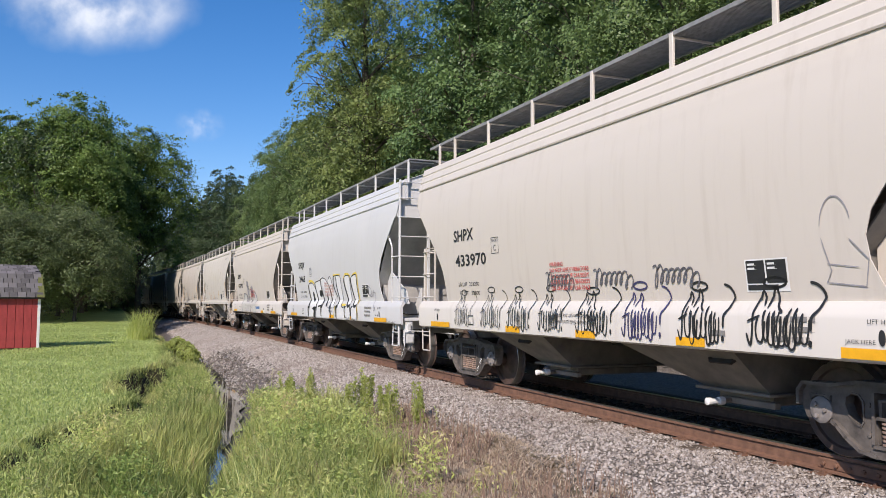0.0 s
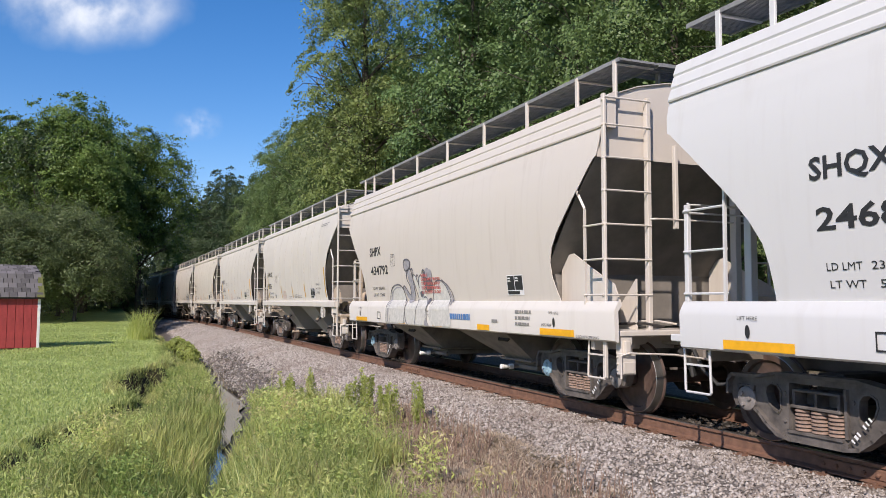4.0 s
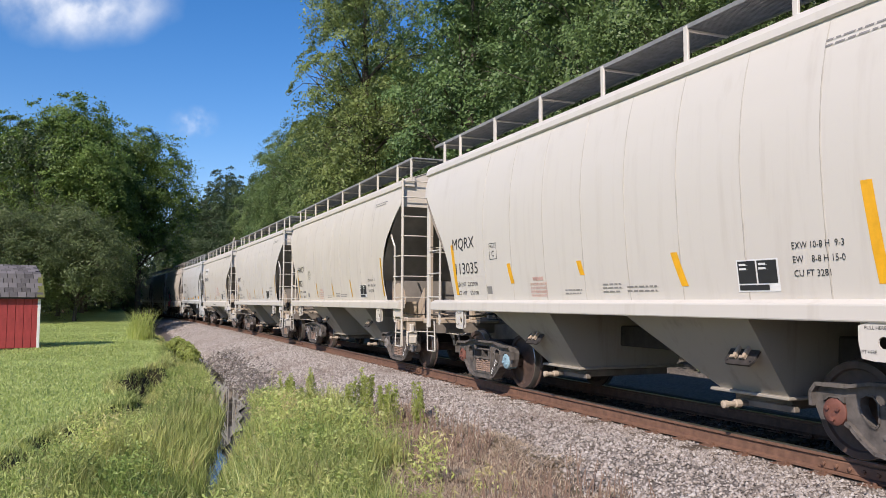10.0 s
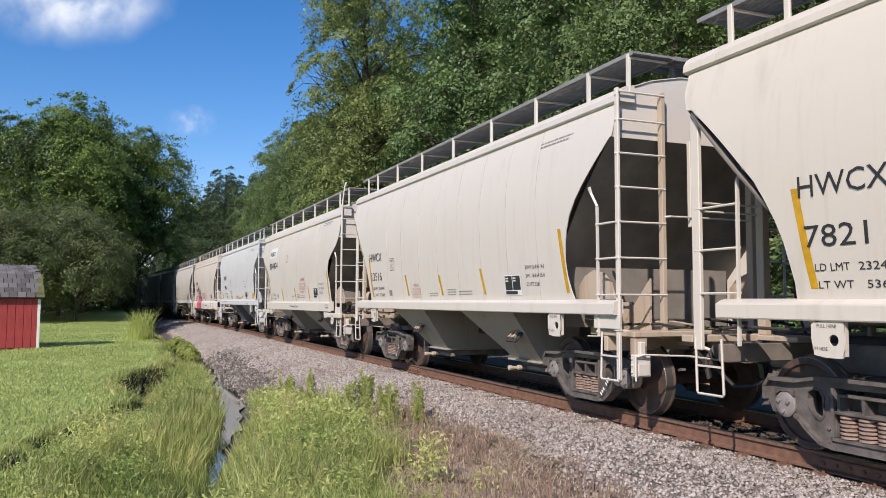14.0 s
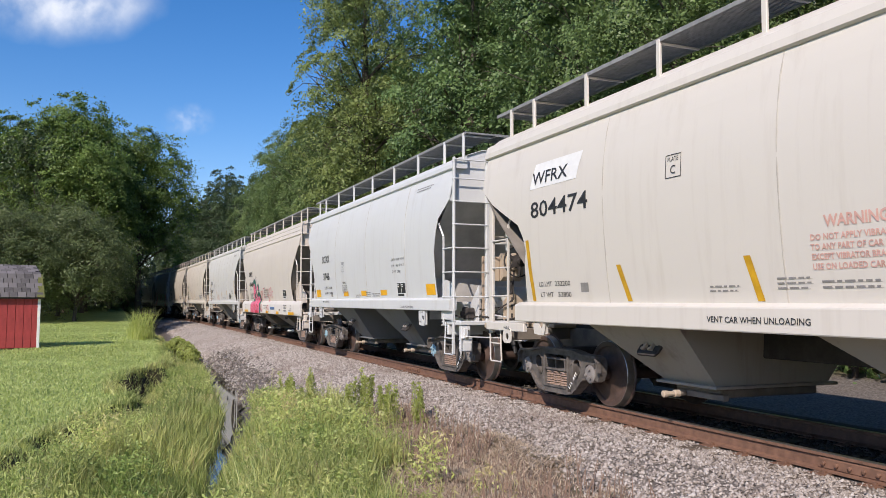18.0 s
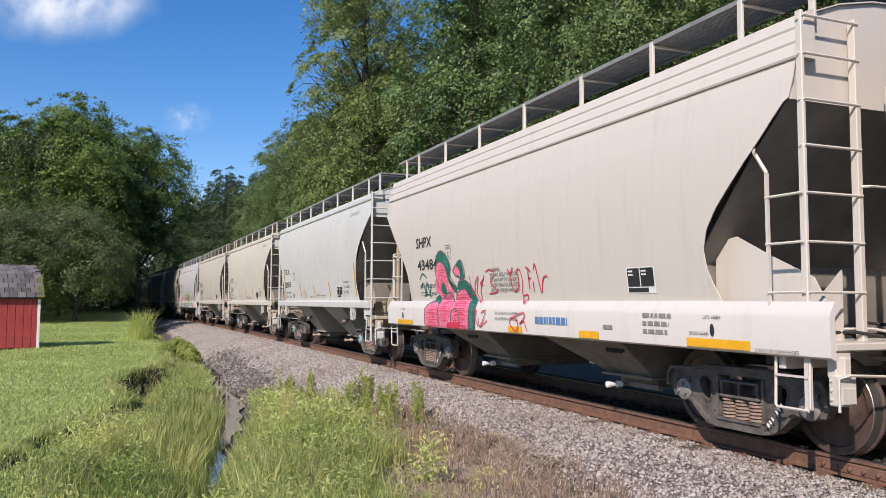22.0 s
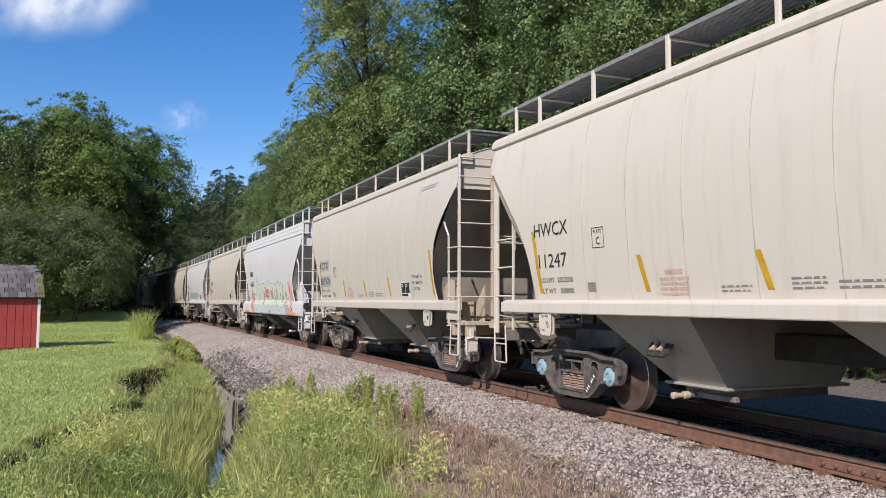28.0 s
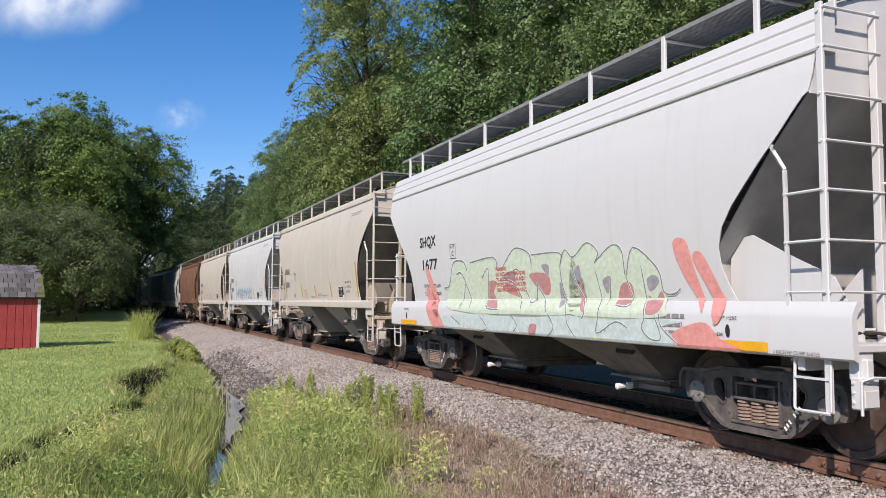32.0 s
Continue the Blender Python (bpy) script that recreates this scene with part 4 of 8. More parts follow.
def quad(u0, u1, z0, z1, lean=0.0):
    """A patch cut in bands, so that it follows the side."""
    n = max(1, int((z1 - z0) / 0.12))
    vs, fs = [], []
    for i in range(n + 1):
        z = z0 + (z1 - z0) * i / n
        d = lean * (i / n)
        vs += [(car_x(u0 + d), z), (car_x(u1 + d), z)]
    fs = [(2 * i, 2 * i + 1, 2 * i + 3, 2 * i + 2) for i in range(n)]
    return vs, fs


def mark(car, style, name, u0, u1, z0, z1, mat, lean=0.0, lift=0.004, label=""):
    vs, fs = quad(u0, u1, z0, z1, lean)
    return on_side(car, style, name, vs, fs, mat, lift, label)


def bars(car, style, u, z, width, rows, mat, pitch=0.045, h=0.018, seed=1, name="notice_line", lift=0.005):
    """Lines of small print, too fine to read: each line one bar with word-like breaks."""
    r = random.Random(seed)
    for k in range(rows):
        x, end, vs = 0.0, width * r.uniform(0.75, 1.0), []
        zz = z - k * pitch
        while x < end:
            w = min(r.uniform(0.04, 0.13), end - x)
            vs += [(car_x(u - x), zz), (car_x(u - x), zz + h), (car_x(u - x - w), zz), (car_x(u - x - w), zz + h), (car_x(u - x - w), zz), (car_x(u - x - w), zz + 0.002), (car_x(u - x - w - 0.025), zz), (car_x(u - x - w - 0.025), zz + 0.002)]
            x += w + 0.025
        on_side(car, style, name, vs, [(2 * i, 2 * i + 1, 2 * i + 3, 2 * i + 2) for i in range(len(vs) // 2 - 1)], mat, lift)


def stroke(car, style, pts, width, mat, lift=0.008, name="graffiti", closed=False, fine=0.04):
    """A sprayed line: pts are (u, z)."""
    p = [(car_x(u), z) for u, z in pts]
    if closed:
        p.append(p[0])
    dense = [p[0]]
    for a, b in zip(p, p[1:]):
        n = max(1, int(math.dist(a, b) / fine))
        dense += [(a[0] + (b[0] - a[0]) * i / n, a[1] + (b[1] - a[1]) * i / n) for i in range(1, n + 1)]
    vs, fs = [], []
    cross = (1, 0.75, 0.5, 0.25, 0, -0.25, -0.5, -0.75, -1) if width > 0.12 else (1, 0, -1)
    for i, q in enumerate(dense):
        a, b = dense[max(i - 1, 0)], dense[min(i + 1, len(dense) - 1)]
        dx, dz = b[0] - a[0], b[1] - a[1]
        L = math.hypot(dx, dz) or 1
        w = width / 2 * (1 if 0 < i < len(dense) - 1 else 0.55)
        vs += [(q[0] - dz / L * w * e, q[1] + dx / L * w * e) for e in cross]
    m = len(cross)
    fs = [(m * i + j, m * i + j + 1, m * i + j + m + 1, m * i + j + m) for i in range(len(dense) - 1) for j in range(m - 1)]
    return vs, fs, lift


def sprayed(car, style, strokes, mat, lift=0.008, label="", name="graffiti"):
    for pts, width in strokes:
        v, f, _ = stroke(car, style, pts, width, mat)
        on_side(car, style, name, v, f, mat, lift, label)


def blob(u, z, ru, rz, n=28, wav=0.0, turn=0.0, seed=0):
    """Filled rounded patch as rows of bands: (vs, fs) in (x, z)."""
    r = random.Random(seed)
    ph = r.uniform(0, 6)
    vs, fs = [(car_x(u), z)], []
    rings = 10
    for k in range(1, rings + 1):
        for i in range(n):
            a = 2 * math.pi * i / n
            q = k / rings * (1 + wav * math.sin(3 * a + ph) + wav * 0.6 * math.sin(5 * a + 2 * ph))
            x, y = ru * q * math.cos(a), rz * q * math.sin(a)
            vs.append((car_x(u) + x * math.cos(turn) - y * math.sin(turn), z + x * math.sin(turn) + y * math.cos(turn)))
    fs += [(0, 1 + i, 1 + (i + 1) % n) for i in range(n)]
    for k in range(rings - 1):
        fs += [(1 + k * n + i, 1 + (k + 1) * n + i, 1 + (k + 1) * n + (i + 1) % n, 1 + k * n + (i + 1) % n) for i in range(n)]
    return vs, fs


WARN_AT = {"round": (7.12, 1.76), "narrow": (7.38, 1.92)}


def st_low(style):
    return STYLE[style]["sill"][0]


def letter_car(car, style, mark_text, number, ld, stripes):
    """Stencils, placard, notices and tape on the camera's side."""
    lay = {  # reporting mark: u, z, width; number: z, width a figure; load lines: u, z; plate sign: u, z
        "round": (9.93, 2.37, 0.92, 1.93, 0.163, 9.80, 1.72, 8.44, 2.13), "skirt": (9.60, 2.51, 0.83, 2.07, 0.207, 9.50, 1.72, 8.11, 2.22),
        "narrow": (9.42, 2.55, 0.81, 2.06, 0.178, 9.30, 1.80, 7.38, 2.23), "angular": (9.80, 3.14, 0.96, 2.66, 0.25, 9.71, 1.67, 6.78, 2.80)}[style]
    u1, z1, w1, z2, wf, ul, zl, up, zp = lay
    bold = {"round": 0.0, "angular": 0.003}.get(style, 0.006)
    if mark_text:
        if style == "angular":
            vs, fs = quad(9.87, 8.62, 3.08, 3.44, -0.12)
            on_side(car, style, "mark_panel", vs, fs, WHITEP, 0.004, "white painted panel")
        if mark_text == "FCTX":
            for a, b, c, e in ((u1 + 0.05, u1 - w1 - 0.06, z1 - 0.05, z1 + 0.25), (u1 + 0.02, u1 - 0.04 - wf * 6 - 0.12, z2 - 0.05, z2 + 0.25)):
                vs, fs = quad(a, b, c, e)
                on_side(car, style, "mark_panel", vs, fs, PANELP, 0.004, "grey painted panel")
        write(car, style, mark_text, u1, z1, 0.25 if style == "angular" else 0.275, BLACKP, bold, w1, lift=0.008)
        write(car, style, number, u1 + (0.03 if style == "angular" else -0.04), z2, 0.325 if style == "angular" else 0.275, BLACKP, bold, wf * len(number))
        write(car, style, "LD LMT", ul, zl, 0.095, BLACKP, 0.0, 0.36)
        write(car, style, ld[0], ul - 0.44, zl, 0.095, BLACKP, 0.0, 0.40)
        write(car, style, "LT WT", ul - 0.02, zl - 0.15, 0.095, BLACKP, 0.0, 0.36)
        write(car, style, ld[1], ul - 0.50, zl - 0.15, 0.095, BLACKP, 0.0, 0.34)
    else:
        for z, w in ((z1, 0.8), (z2, 0.75)):
            bars(car, style, u1, z, w, 1, GREYP, 0.1, 0.18, int(z * 10))
    d = 0.009
    rim = [(up, zp), (up - 0.26, zp), (up - 0.26, zp + 0.26), (up, zp + 0.26)]
    inn = [(up - d, zp + d), (up - 0.26 + d, zp + d), (up - 0.26 + d, zp + 0.26 - d), (up - d, zp + 0.26 - d)]
    on_side(car, style, "plate_sign", [(car_x(u), z) for u, z in rim + inn], [(i, (i + 1) % 4, (i + 1) % 4 + 4, i + 4) for i in range(4)], BLACKP)
    write(car, style, "PLATE", up - 0.035, zp + 0.185, 0.07, BLACKP, 0.0, 0.18, "plate_sign")
    write(car, style, "C", up - 0.08, zp + 0.045, 0.135, BLACKP, 0.0, 0.09, "plate_sign")
    pu = 2.62 if style == "skirt" else 2.98
    card = None if number == "1677" else mark(car, style, "placard", pu, pu - 0.53, 1.55, 1.86, WHITEP, 0, 0.005, "black and white repair placard")
    for a, b, c, e in ((0.02, 0.25, 1.63, 1.845), (0.27, 0.51, 1.63, 1.845), (0.02, 0.40, 1.565, 1.615)) if card else ():
        vs, fs = quad(pu - a, pu - b, c, e)
        on_side(card, style, "placard_field", vs, fs, BLACKP, 0.009)
    for a, c in ((0.04, 1.80), (0.29, 1.80), (0.04, 1.76), (0.29, 1.76)) if card else ():
        bars(card, style, pu - a, c, 0.12, 1, WHITEP, 0.03, 0.02, 3, "placard_print", 0.012)
    if style == "skirt":
        for u, w in ((10.70, 0.89), (1.51, 0.90), (7.6, 0.45), (5.6, 0.45), (3.6, 0.45)):
            mark(car, style, "reflector", u, u - w, 0.99, 1.08, YELLOW, label="yellow reflective tape")
        for k, line in enumerate(("WARNING", "DO NOT APPLY VIBRATORS", "TO ANY PART OF CAR BODY", "EXCEPT VIBRATOR BRACKETS", "USE ON LOADED CAR ONLY")):
            write(car, style, line, 6.30, 1.94 - 0.082 * k, 0.078, {"434845": GREYP, "2468": REDFADE}.get(number, REDP), 0.002, 0.36 if k == 0 else 0.98, "warning_line", 0.013)
        for k, line in enumerate(("CLOSE AND LOCK HATCH COVERS", "AND OUTLETS BEFORE MOVING CAR")):
            write(car, style, line, 6.05, 1.25 - 0.085 * k, 0.062, BLACKP, 0.0, 0.78, "notice")
        for u in (1.25, 10.5):
            write(car, style, "LIFT HERE", u, 1.28, 0.052, BLACKP, 0.0, 0.26, "notice")
            vs, fs = blob(u - 0.13, 1.17, 0.032, 0.065, 16)
            on_side(car, style, "lift_hole", vs, fs, BLACKP, 0.004, "dark oval lifting hole")
        write(car, style, "JACK HERE", 1.46, 1.115, 0.05, BLACKP, 0.0, 0.28, "notice")
        write(car, style, "2 INCH HF COMP SHOES", 0.55, 0.985, 0.05, BLACKP, 0.0, 0.52, "notice")
        bars(car, style, 2.25, 1.28, 0.5, 3, GREYP, 0.09, 0.045, 2)
        mark(car, style, "data_tag", 3.05, 2.85, 1.12, 1.17, GREYP)
        if mark_text == "SHPX" and number != "433970":
            bars(car, style, 4.75, 1.14, 1.0, 1, BLUEP, 0.1, 0.10, 12)
        rimd = [(9.0, 1.06), (8.78, 1.06), (8.78, 1.22), (9.0, 1.22)]
        ind = [(8.985, 1.075), (8.795, 1.075), (8.795, 1.205), (8.985, 1.205)]
        on_side(car, style, "test_box", [(car_x(u), z) for u, z in rimd + ind], [(i, (i + 1) % 4, (i + 1) % 4 + 4, i + 4) for i in range(4)], BLACKP)
        return
    tape = YELLOW if stripes in ("yellow", "blocks") else OCHRE
    if style == "angular":
        for u, z, ln in ((9.93, 2.35, 0.08), (1.18, 2.33, 0.14), (7.62, 1.9, 0.17), (5.56, 1.9, 0.13), (3.6, 1.9, 0.12)):
            mark(car, style, "reflector", u, u - 0.09, 1.46, z, tape, ln, label="ochre reflective tape")
        write(car, style, "VENT CAR WHEN UNLOADING", 6.17, 1.25, 0.085, BLACKP, 0.001, 1.3, "notice")
        write(car, style, "2 INCH HF", 1.35, 1.32, 0.062, BLACKP, 0.0, 0.32, "notice")
        write(car, style, "COMP SHOES", 1.38, 1.25, 0.062, BLACKP, 0.0, 0.36, "notice")
    elif stripes == "blocks":
        for u, w in ((10.29, 0.48), (1.29, 0.47)):
            mark(car, style, "reflector", u, u - w, 1.58, 1.79, tape, label="yellow reflective tape")
        for u in (7.30, 5.70, 4.16):
            mark(car, style, "reflector", u, u - 0.44, 1.59, 1.71, tape, label="yellow reflective tape")
        for k, line in enumerate(("EX W  10-8  H 8-9", "EW    8-6  H 14-11", "CU FT   3282")):
            write(car, style, line, 3.25, 2.33 - 0.13 * k, 0.08, BLACKP, 0.0, 0.80 - 0.25 * (k == 2), "notice")
        write(car, style, "2 INCH HF COMP SHOES", 2.6, 1.32, 0.062, BLACKP, 0.0, 0.75, "notice")
        write(car, style, "2 INCH HF COMP SHOES", 9.3, 1.42, 0.062, BLACKP, 0.0, 0.7, "notice")
    else:
        strips = ((9.82, 1.57, 2.46, 0.13), (1.38, 1.60, 2.44, 0.09), (7.70, 1.73, 2.04, 0.10), (5.74, 1.80, 1.99, 0.07), (3.76, 1.62, 1.99, 0.14)) if tape is YELLOW else ((9.82, 1.57, 2.46, 0.13), (1.14, 1.57, 2.44, 0.12), (7.38, 1.57, 2.0, 0.13), (5.55, 1.57, 1.95, 0.12), (3.72, 1.57, 2.0, 0.12))
        for u, z0, z, ln in strips:
            mark(car, style, "reflector", u + (0.055 if tape is YELLOW else 0.04), u - (0.055 if tape is YELLOW else 0.04), z0, z, tape, ln, label="slanted reflective tape strip")
    if stripes != "blocks":
        for k, line in enumerate(("EXW 10-8 H  9-3", "EW    8-8 H 15-0", "CU FT 3281")):
            write(car, style, line, 2.28, 1.93 - 0.125 * k, 0.085, BLACKP, 0.0, 0.56 - 0.16 * (k == 2), "notice")
    if style in ("round", "narrow"):
        for u in (1.45, 9.67):
            write(car, style, "PULL HERE", u + 0.10, st_low(style) - 0.055, 0.042, BLACKP, 0.0, 0.20, "notice", 0.092)
            write(car, style, "LIFT HERE", u + 0.15, 1.04, 0.042, BLACKP, 0.0, 0.16, "notice", 0.092)
    mark(car, style, "test_box", 8.62, 8.44, 1.58, 1.70, GREYP, 0, 0.004)
    if style == "angular":
        write(car, style, "WARNING", 4.72, 2.10, 0.14, REDFADE, 0.004, 0.62, "warning_line")
        for k, line in enumerate(("DO NOT APPLY VIBRATORS", "TO ANY PART OF CAR BODY", "EXCEPT VIBRATOR BRACKETS", "USE ON LOADED CAR ONLY")):
            write(car, style, line, 4.88, 1.99 - 0.085 * k, 0.075, REDFADE, 0.002, 0.92, "warning_line")
    else:
        write(car, style, "WARNING", WARN_AT[style][0] - 0.05, WARN_AT[style][1], 0.07, REDFADE if style == "round" else GREYP, 0.003, 0.30, "warning_line")
        for k, line in enumerate(("DO NOT APPLY VIBRATORS", "TO ANY PART OF CAR BODY", "EXCEPT VIBRATOR BRACKETS", "USE ON LOADED CAR ONLY")):
            write(car, style, line, WARN_AT[style][0] + 0.03, WARN_AT[style][1] - 0.07 - 0.055 * k, 0.05, REDFADE if style == "round" else GREYP, 0.001, 0.48, "warning_line")
    bars(car, style, 5.3, 1.66, 0.42, 3, GREYP, 0.045, 0.018, 6)
    bars(car, style, 6.2, 1.60, 0.5, 2, GREYP, 0.045, 0.018, 7)
    bars(car, style, 4.8, 1.62, 0.7, 2, GREYP, 0.05, 0.02, 8)
    bars(car, style, 1.9, 3.72, 1.0, 2, GREYP, 0.05, 0.02, 9)


def make_car(label, style, coat, S, mark_text=None, number=None, trim=None, stripes="ochre", caps=(CAPGREY, CAPGREY), ld=None, seams=True):
    st = STYLE[style]
    trim = trim or coat
    car = tagged(new("hopper_car"), label, "hopper car", "hopper cars of the freight train")
    body = piece("body", cached(("body", style), lambda: body_mesh(style)), car, coat)
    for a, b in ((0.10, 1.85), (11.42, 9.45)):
        piece("slope_sheet", cached(("slope", style, a), lambda: slope_mesh(style, a, b)), car, SLOPE_PALE if coat in (WHITE, GREY) else SLOPE, None, "grimy sloping end sheet, hood shade in its colour")
    if seams and style != "skirt":
        for u in ((2.4, 5.2, 8.0) if style in ("narrow", "angular") else (1.9, 2.85, 3.8, 4.75, 5.7, 6.7, 7.7, 8.65)):
            piece("weld_seam", cached(("seam", style, u), lambda: seam_mesh(style, u)), body, SEAM)
    for sd in (-1, 1):
        piece("roof_edge", cached(("fascia", style, sd), lambda: fascia_mesh(style, sd)), car, coat)
        flip = pose(0, 0, 0) if sd > 0 else Matrix.Diagonal((1, -1, 1, 1))
        walkway = piece("walkway", cached("walkway", walkway_mesh), car, GRATE, flip, "galvanized grating walkway")
        for u in (0.05, 0.95, 2.4, 3.95, 5.6, 7.25, 8.8, 10.25, 11.0):
            piece("bracket", cached("bracket", bracket_mesh), walkway, trim, pose(car_x(u), 0, 0))
        if sd > 0:
            piece("crosswalk", cached("crosswalk", crosswalk_mesh), car, GRATE, None, "grating across the roof's end")
        piece("side_sill", cached(("sill", style), lambda: sill_mesh(style)), car, SKIRT_WHITE if coat is WARM else trim, pose(0, 0, 0) if sd > 0 else pose(0, 0, 0, 0, 0, 180))
    if style != "skirt":
        for u in (1.45, 9.67):
            x = car_x(u)
            for sd in (-1, 1):
                m = pose(x, 0, 0) if sd < 0 else pose(x, 0, 0, 0, 0, 180)
                piece("jack_pad", cached(("pad", style), lambda: jack_pad_mesh(st["sill"][0])), car, trim, m)
    if style == "angular":
        for a, b, lug in ((-0.12, 1.30, 0.62), (10.12, 11.38, 10.62)):
            chan = piece("end_channel", Geo().box(car_x(b), car_x(a), -1.59, -1.52, 1.00, 1.13, 0.01).box(car_x(b), car_x(a), 1.52, 1.59, 1.00, 1.13, 0.01).mesh("end_channel", []), car, trim)
            n, x, z = 14, car_x(lug), 0.92
            ring = [(x + 0.05 * math.cos(2 * math.pi * k / n), z + 0.05 * math.sin(2 * math.pi * k / n)) for k in range(n)]
            rim = [(x + 0.14 * math.cos(2 * math.pi * k / n), max(z - 0.10, min(1.06, z + 0.16 * math.sin(2 * math.pi * k / n)))) for k in range(n)]
            g = Geo()
            for y in (-1.605, -1.592):
                g.add([(p, y, q) for p, q in ring + rim], [(k, (k + 1) % n, (k + 1) % n + n, k + n) for k in range(n)])
            for lp in (ring, rim):
                g.add([(p, -1.605, q) for p, q in lp] + [(p, -1.592, q) for p, q in lp], [(k, (k + 1) % n, (k + 1) % n + n, k + n) for k in range(n)])
            piece("pull_lug", g.mesh("pull_lug", []), chan, trim)
            write(car, style, "PULL", lug + 0.10, 1.03, 0.075, BLACKP, 0.0, 0.2, "notice", 0.112)
    low = st["sill"][0] + 0.06
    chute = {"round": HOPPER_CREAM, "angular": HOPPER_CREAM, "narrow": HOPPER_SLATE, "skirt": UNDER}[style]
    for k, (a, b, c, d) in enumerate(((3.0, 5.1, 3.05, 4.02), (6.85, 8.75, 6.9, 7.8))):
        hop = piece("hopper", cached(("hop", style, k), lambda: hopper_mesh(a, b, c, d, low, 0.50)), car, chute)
        gate = piece("outlet_gate", cached("gate", gate_mesh), hop, UNDER, pose(car_x((c + d) / 2), 0, 0))
        piece("capstan", cached("capstan", capstan_mesh), hop, WHITEP if style == "skirt" else TAN, pose(car_x((c + d) / 2) - 0.15, 0.0, 0.36))
        pad = piece("vibrator_bracket", cached("vib", vibrator_mesh), hop, SOOT_SHADE, pose(car_x((c + d) / 2 + (0.25 if k else -0.25)), -1.205, 0.93, -38, 0, 0))
        for dx in (-0.06, 0.07):
            piece("lug", cached("lug", lug_mesh), pad, CAPGREY if style == "narrow" else TAN, pose(dx, 0, 0))
    piece("center_sill", cached("csill", lambda: Geo().box(-6.0, 6.0, -0.18, 0.18, 0.80, 1.10, 0.02).mesh("center_sill", [])), car, SOOT_SHADE)
    for e in (1, -1):
        turn = pose(car_x(0) - 0.02, 0, 0) if e > 0 else pose(car_x(11.36), 0, 0, 0, 0, 180)
        dusty = TAN if style in ("round", "angular") else trim
        if e > 0:
            plat = piece("end_platform", cached("platform", platform_mesh), car, dusty, turn)
        else:
            plat = piece("end_platform", cached("rear_platform", lambda: Geo().box(0.10, 0.28, -1.50, 1.50, 1.02, 1.10, 0.01).box(-0.45, 0.10, -0.30, 0.60, 1.03, 1.09, 0.01).mesh("end_platform", [])), car, dusty, turn)
        for nm, me in cached("end_parts", end_parts):
            if e > 0 or nm != "web_plate":
                piece(nm, me, plat, dusty if e > 0 and nm != "draft_box" else UNDER)
        braked = (e > 0) == (number in ("8076", "3746", "804474"))
        busy = ("brake_cylinder", "brake_valve", "air_pipe", "chain")
        for nm, me, kind in cached("end_clutter", end_clutter):
            if (nm in busy and not braked) or (nm == "gusset" and e < 0):
                continue
            piece(nm, me, plat, {"coat": trim, "dust": dusty, "soot": SOOT_SHADE, "rubber": RUBBER}[kind])
        for sd in (-1, 1) if e > 0 else ():
            piece("shear_plate", cached(("shear", style, sd), lambda: shear_plate_mesh(style, sd)), plat, dusty)
        piece("coupler", cached("coupler", coupler_mesh), plat, CAST, None, "dusty steel knuckle coupler")
        if e > 0:
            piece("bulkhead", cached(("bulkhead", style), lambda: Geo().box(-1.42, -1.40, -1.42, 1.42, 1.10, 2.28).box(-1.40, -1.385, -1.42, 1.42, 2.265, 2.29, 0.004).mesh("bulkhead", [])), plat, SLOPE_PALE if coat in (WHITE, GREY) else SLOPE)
        if braked:
            piece("air_reservoir", cached("reservoir", reservoir_mesh), plat, dusty, pose(-0.60, -0.10, 1.53))
        if e > 0 and style == "round":
            for k, (w, z) in enumerate(((0.26, 3.74), (0.40, 3.67))):
                vs, fs = lettering(("CAUTION", "NO SIDE LADDER")[k], 0.07, 0.002, w)
                me = bpy.data.meshes.new("caution_line")
                me.from_pydata([(0.0, -1.36 + 0.05 * (1 - k) + a, z + b) for a, b in vs], [], fs)
                me.materials.append(REDP)
                piece("caution_line", me, plat, None, pose(-0.078, 0, 0), "faded red warning line")
        if braked:
            gear = trim if style == "skirt" else TAN
            piece("brake_wheel", cached("brake_wheel", brake_wheel_mesh), plat, SOOT_SHADE if style in ("angular", "narrow") else gear, pose(0.17, -0.29, 2.2, 17 * len(CARS)), "hand brake wheel with spokes")
            for nm, me, kind in cached("brake_gear", brake_gear):
                piece(nm, me, plat, {"dust": gear, "soot": SOOT_SHADE}[kind])
        tall = e > 0
        post = "post_low" if style == "skirt" else "post"
        for sd in (-1, 1):
            lift = (lambda dy, z=0.0, x=0.0: Matrix.Translation((x, 0 if sd < 0 else dy, z)))
            lad = piece("ladder", cached("stile_corner", lambda: stile_mesh("corner")) if tall else cached(post, lambda: stile_mesh(post)), plat, trim, lift(3.035 if tall else 2.99))
            run = 0.39 if tall else 0.60
            piece("stile", cached("stile_short", lambda: stile_mesh("short")), lad, trim, lift(0.075, 0, -run))
            for z in (1.54, 1.99, 2.43):
                piece("rung", cached(("rung_side", run), lambda: rung_mesh("side", run)), lad, trim, lift(0.075, z))
            if tall:
                if sd < 0 and style == "angular":
                    piece("handhold", cached("handhold", handhold_mesh), lad, trim)
                piece("stile", cached("stile_inner", lambda: stile_mesh("inner")), lad, dusty, lift(-1.355))
                for z in (1.54, 1.99, 2.43, 2.86, 3.28, 3.70, 4.05):
                    piece("rung", cached("rung_end", lambda: rung_mesh("end", 0)), lad, trim, lift(-0.675, z, 0.01))
            piece("stirrup_step", cached("step", step_mesh), lad, trim, lift(0.055))
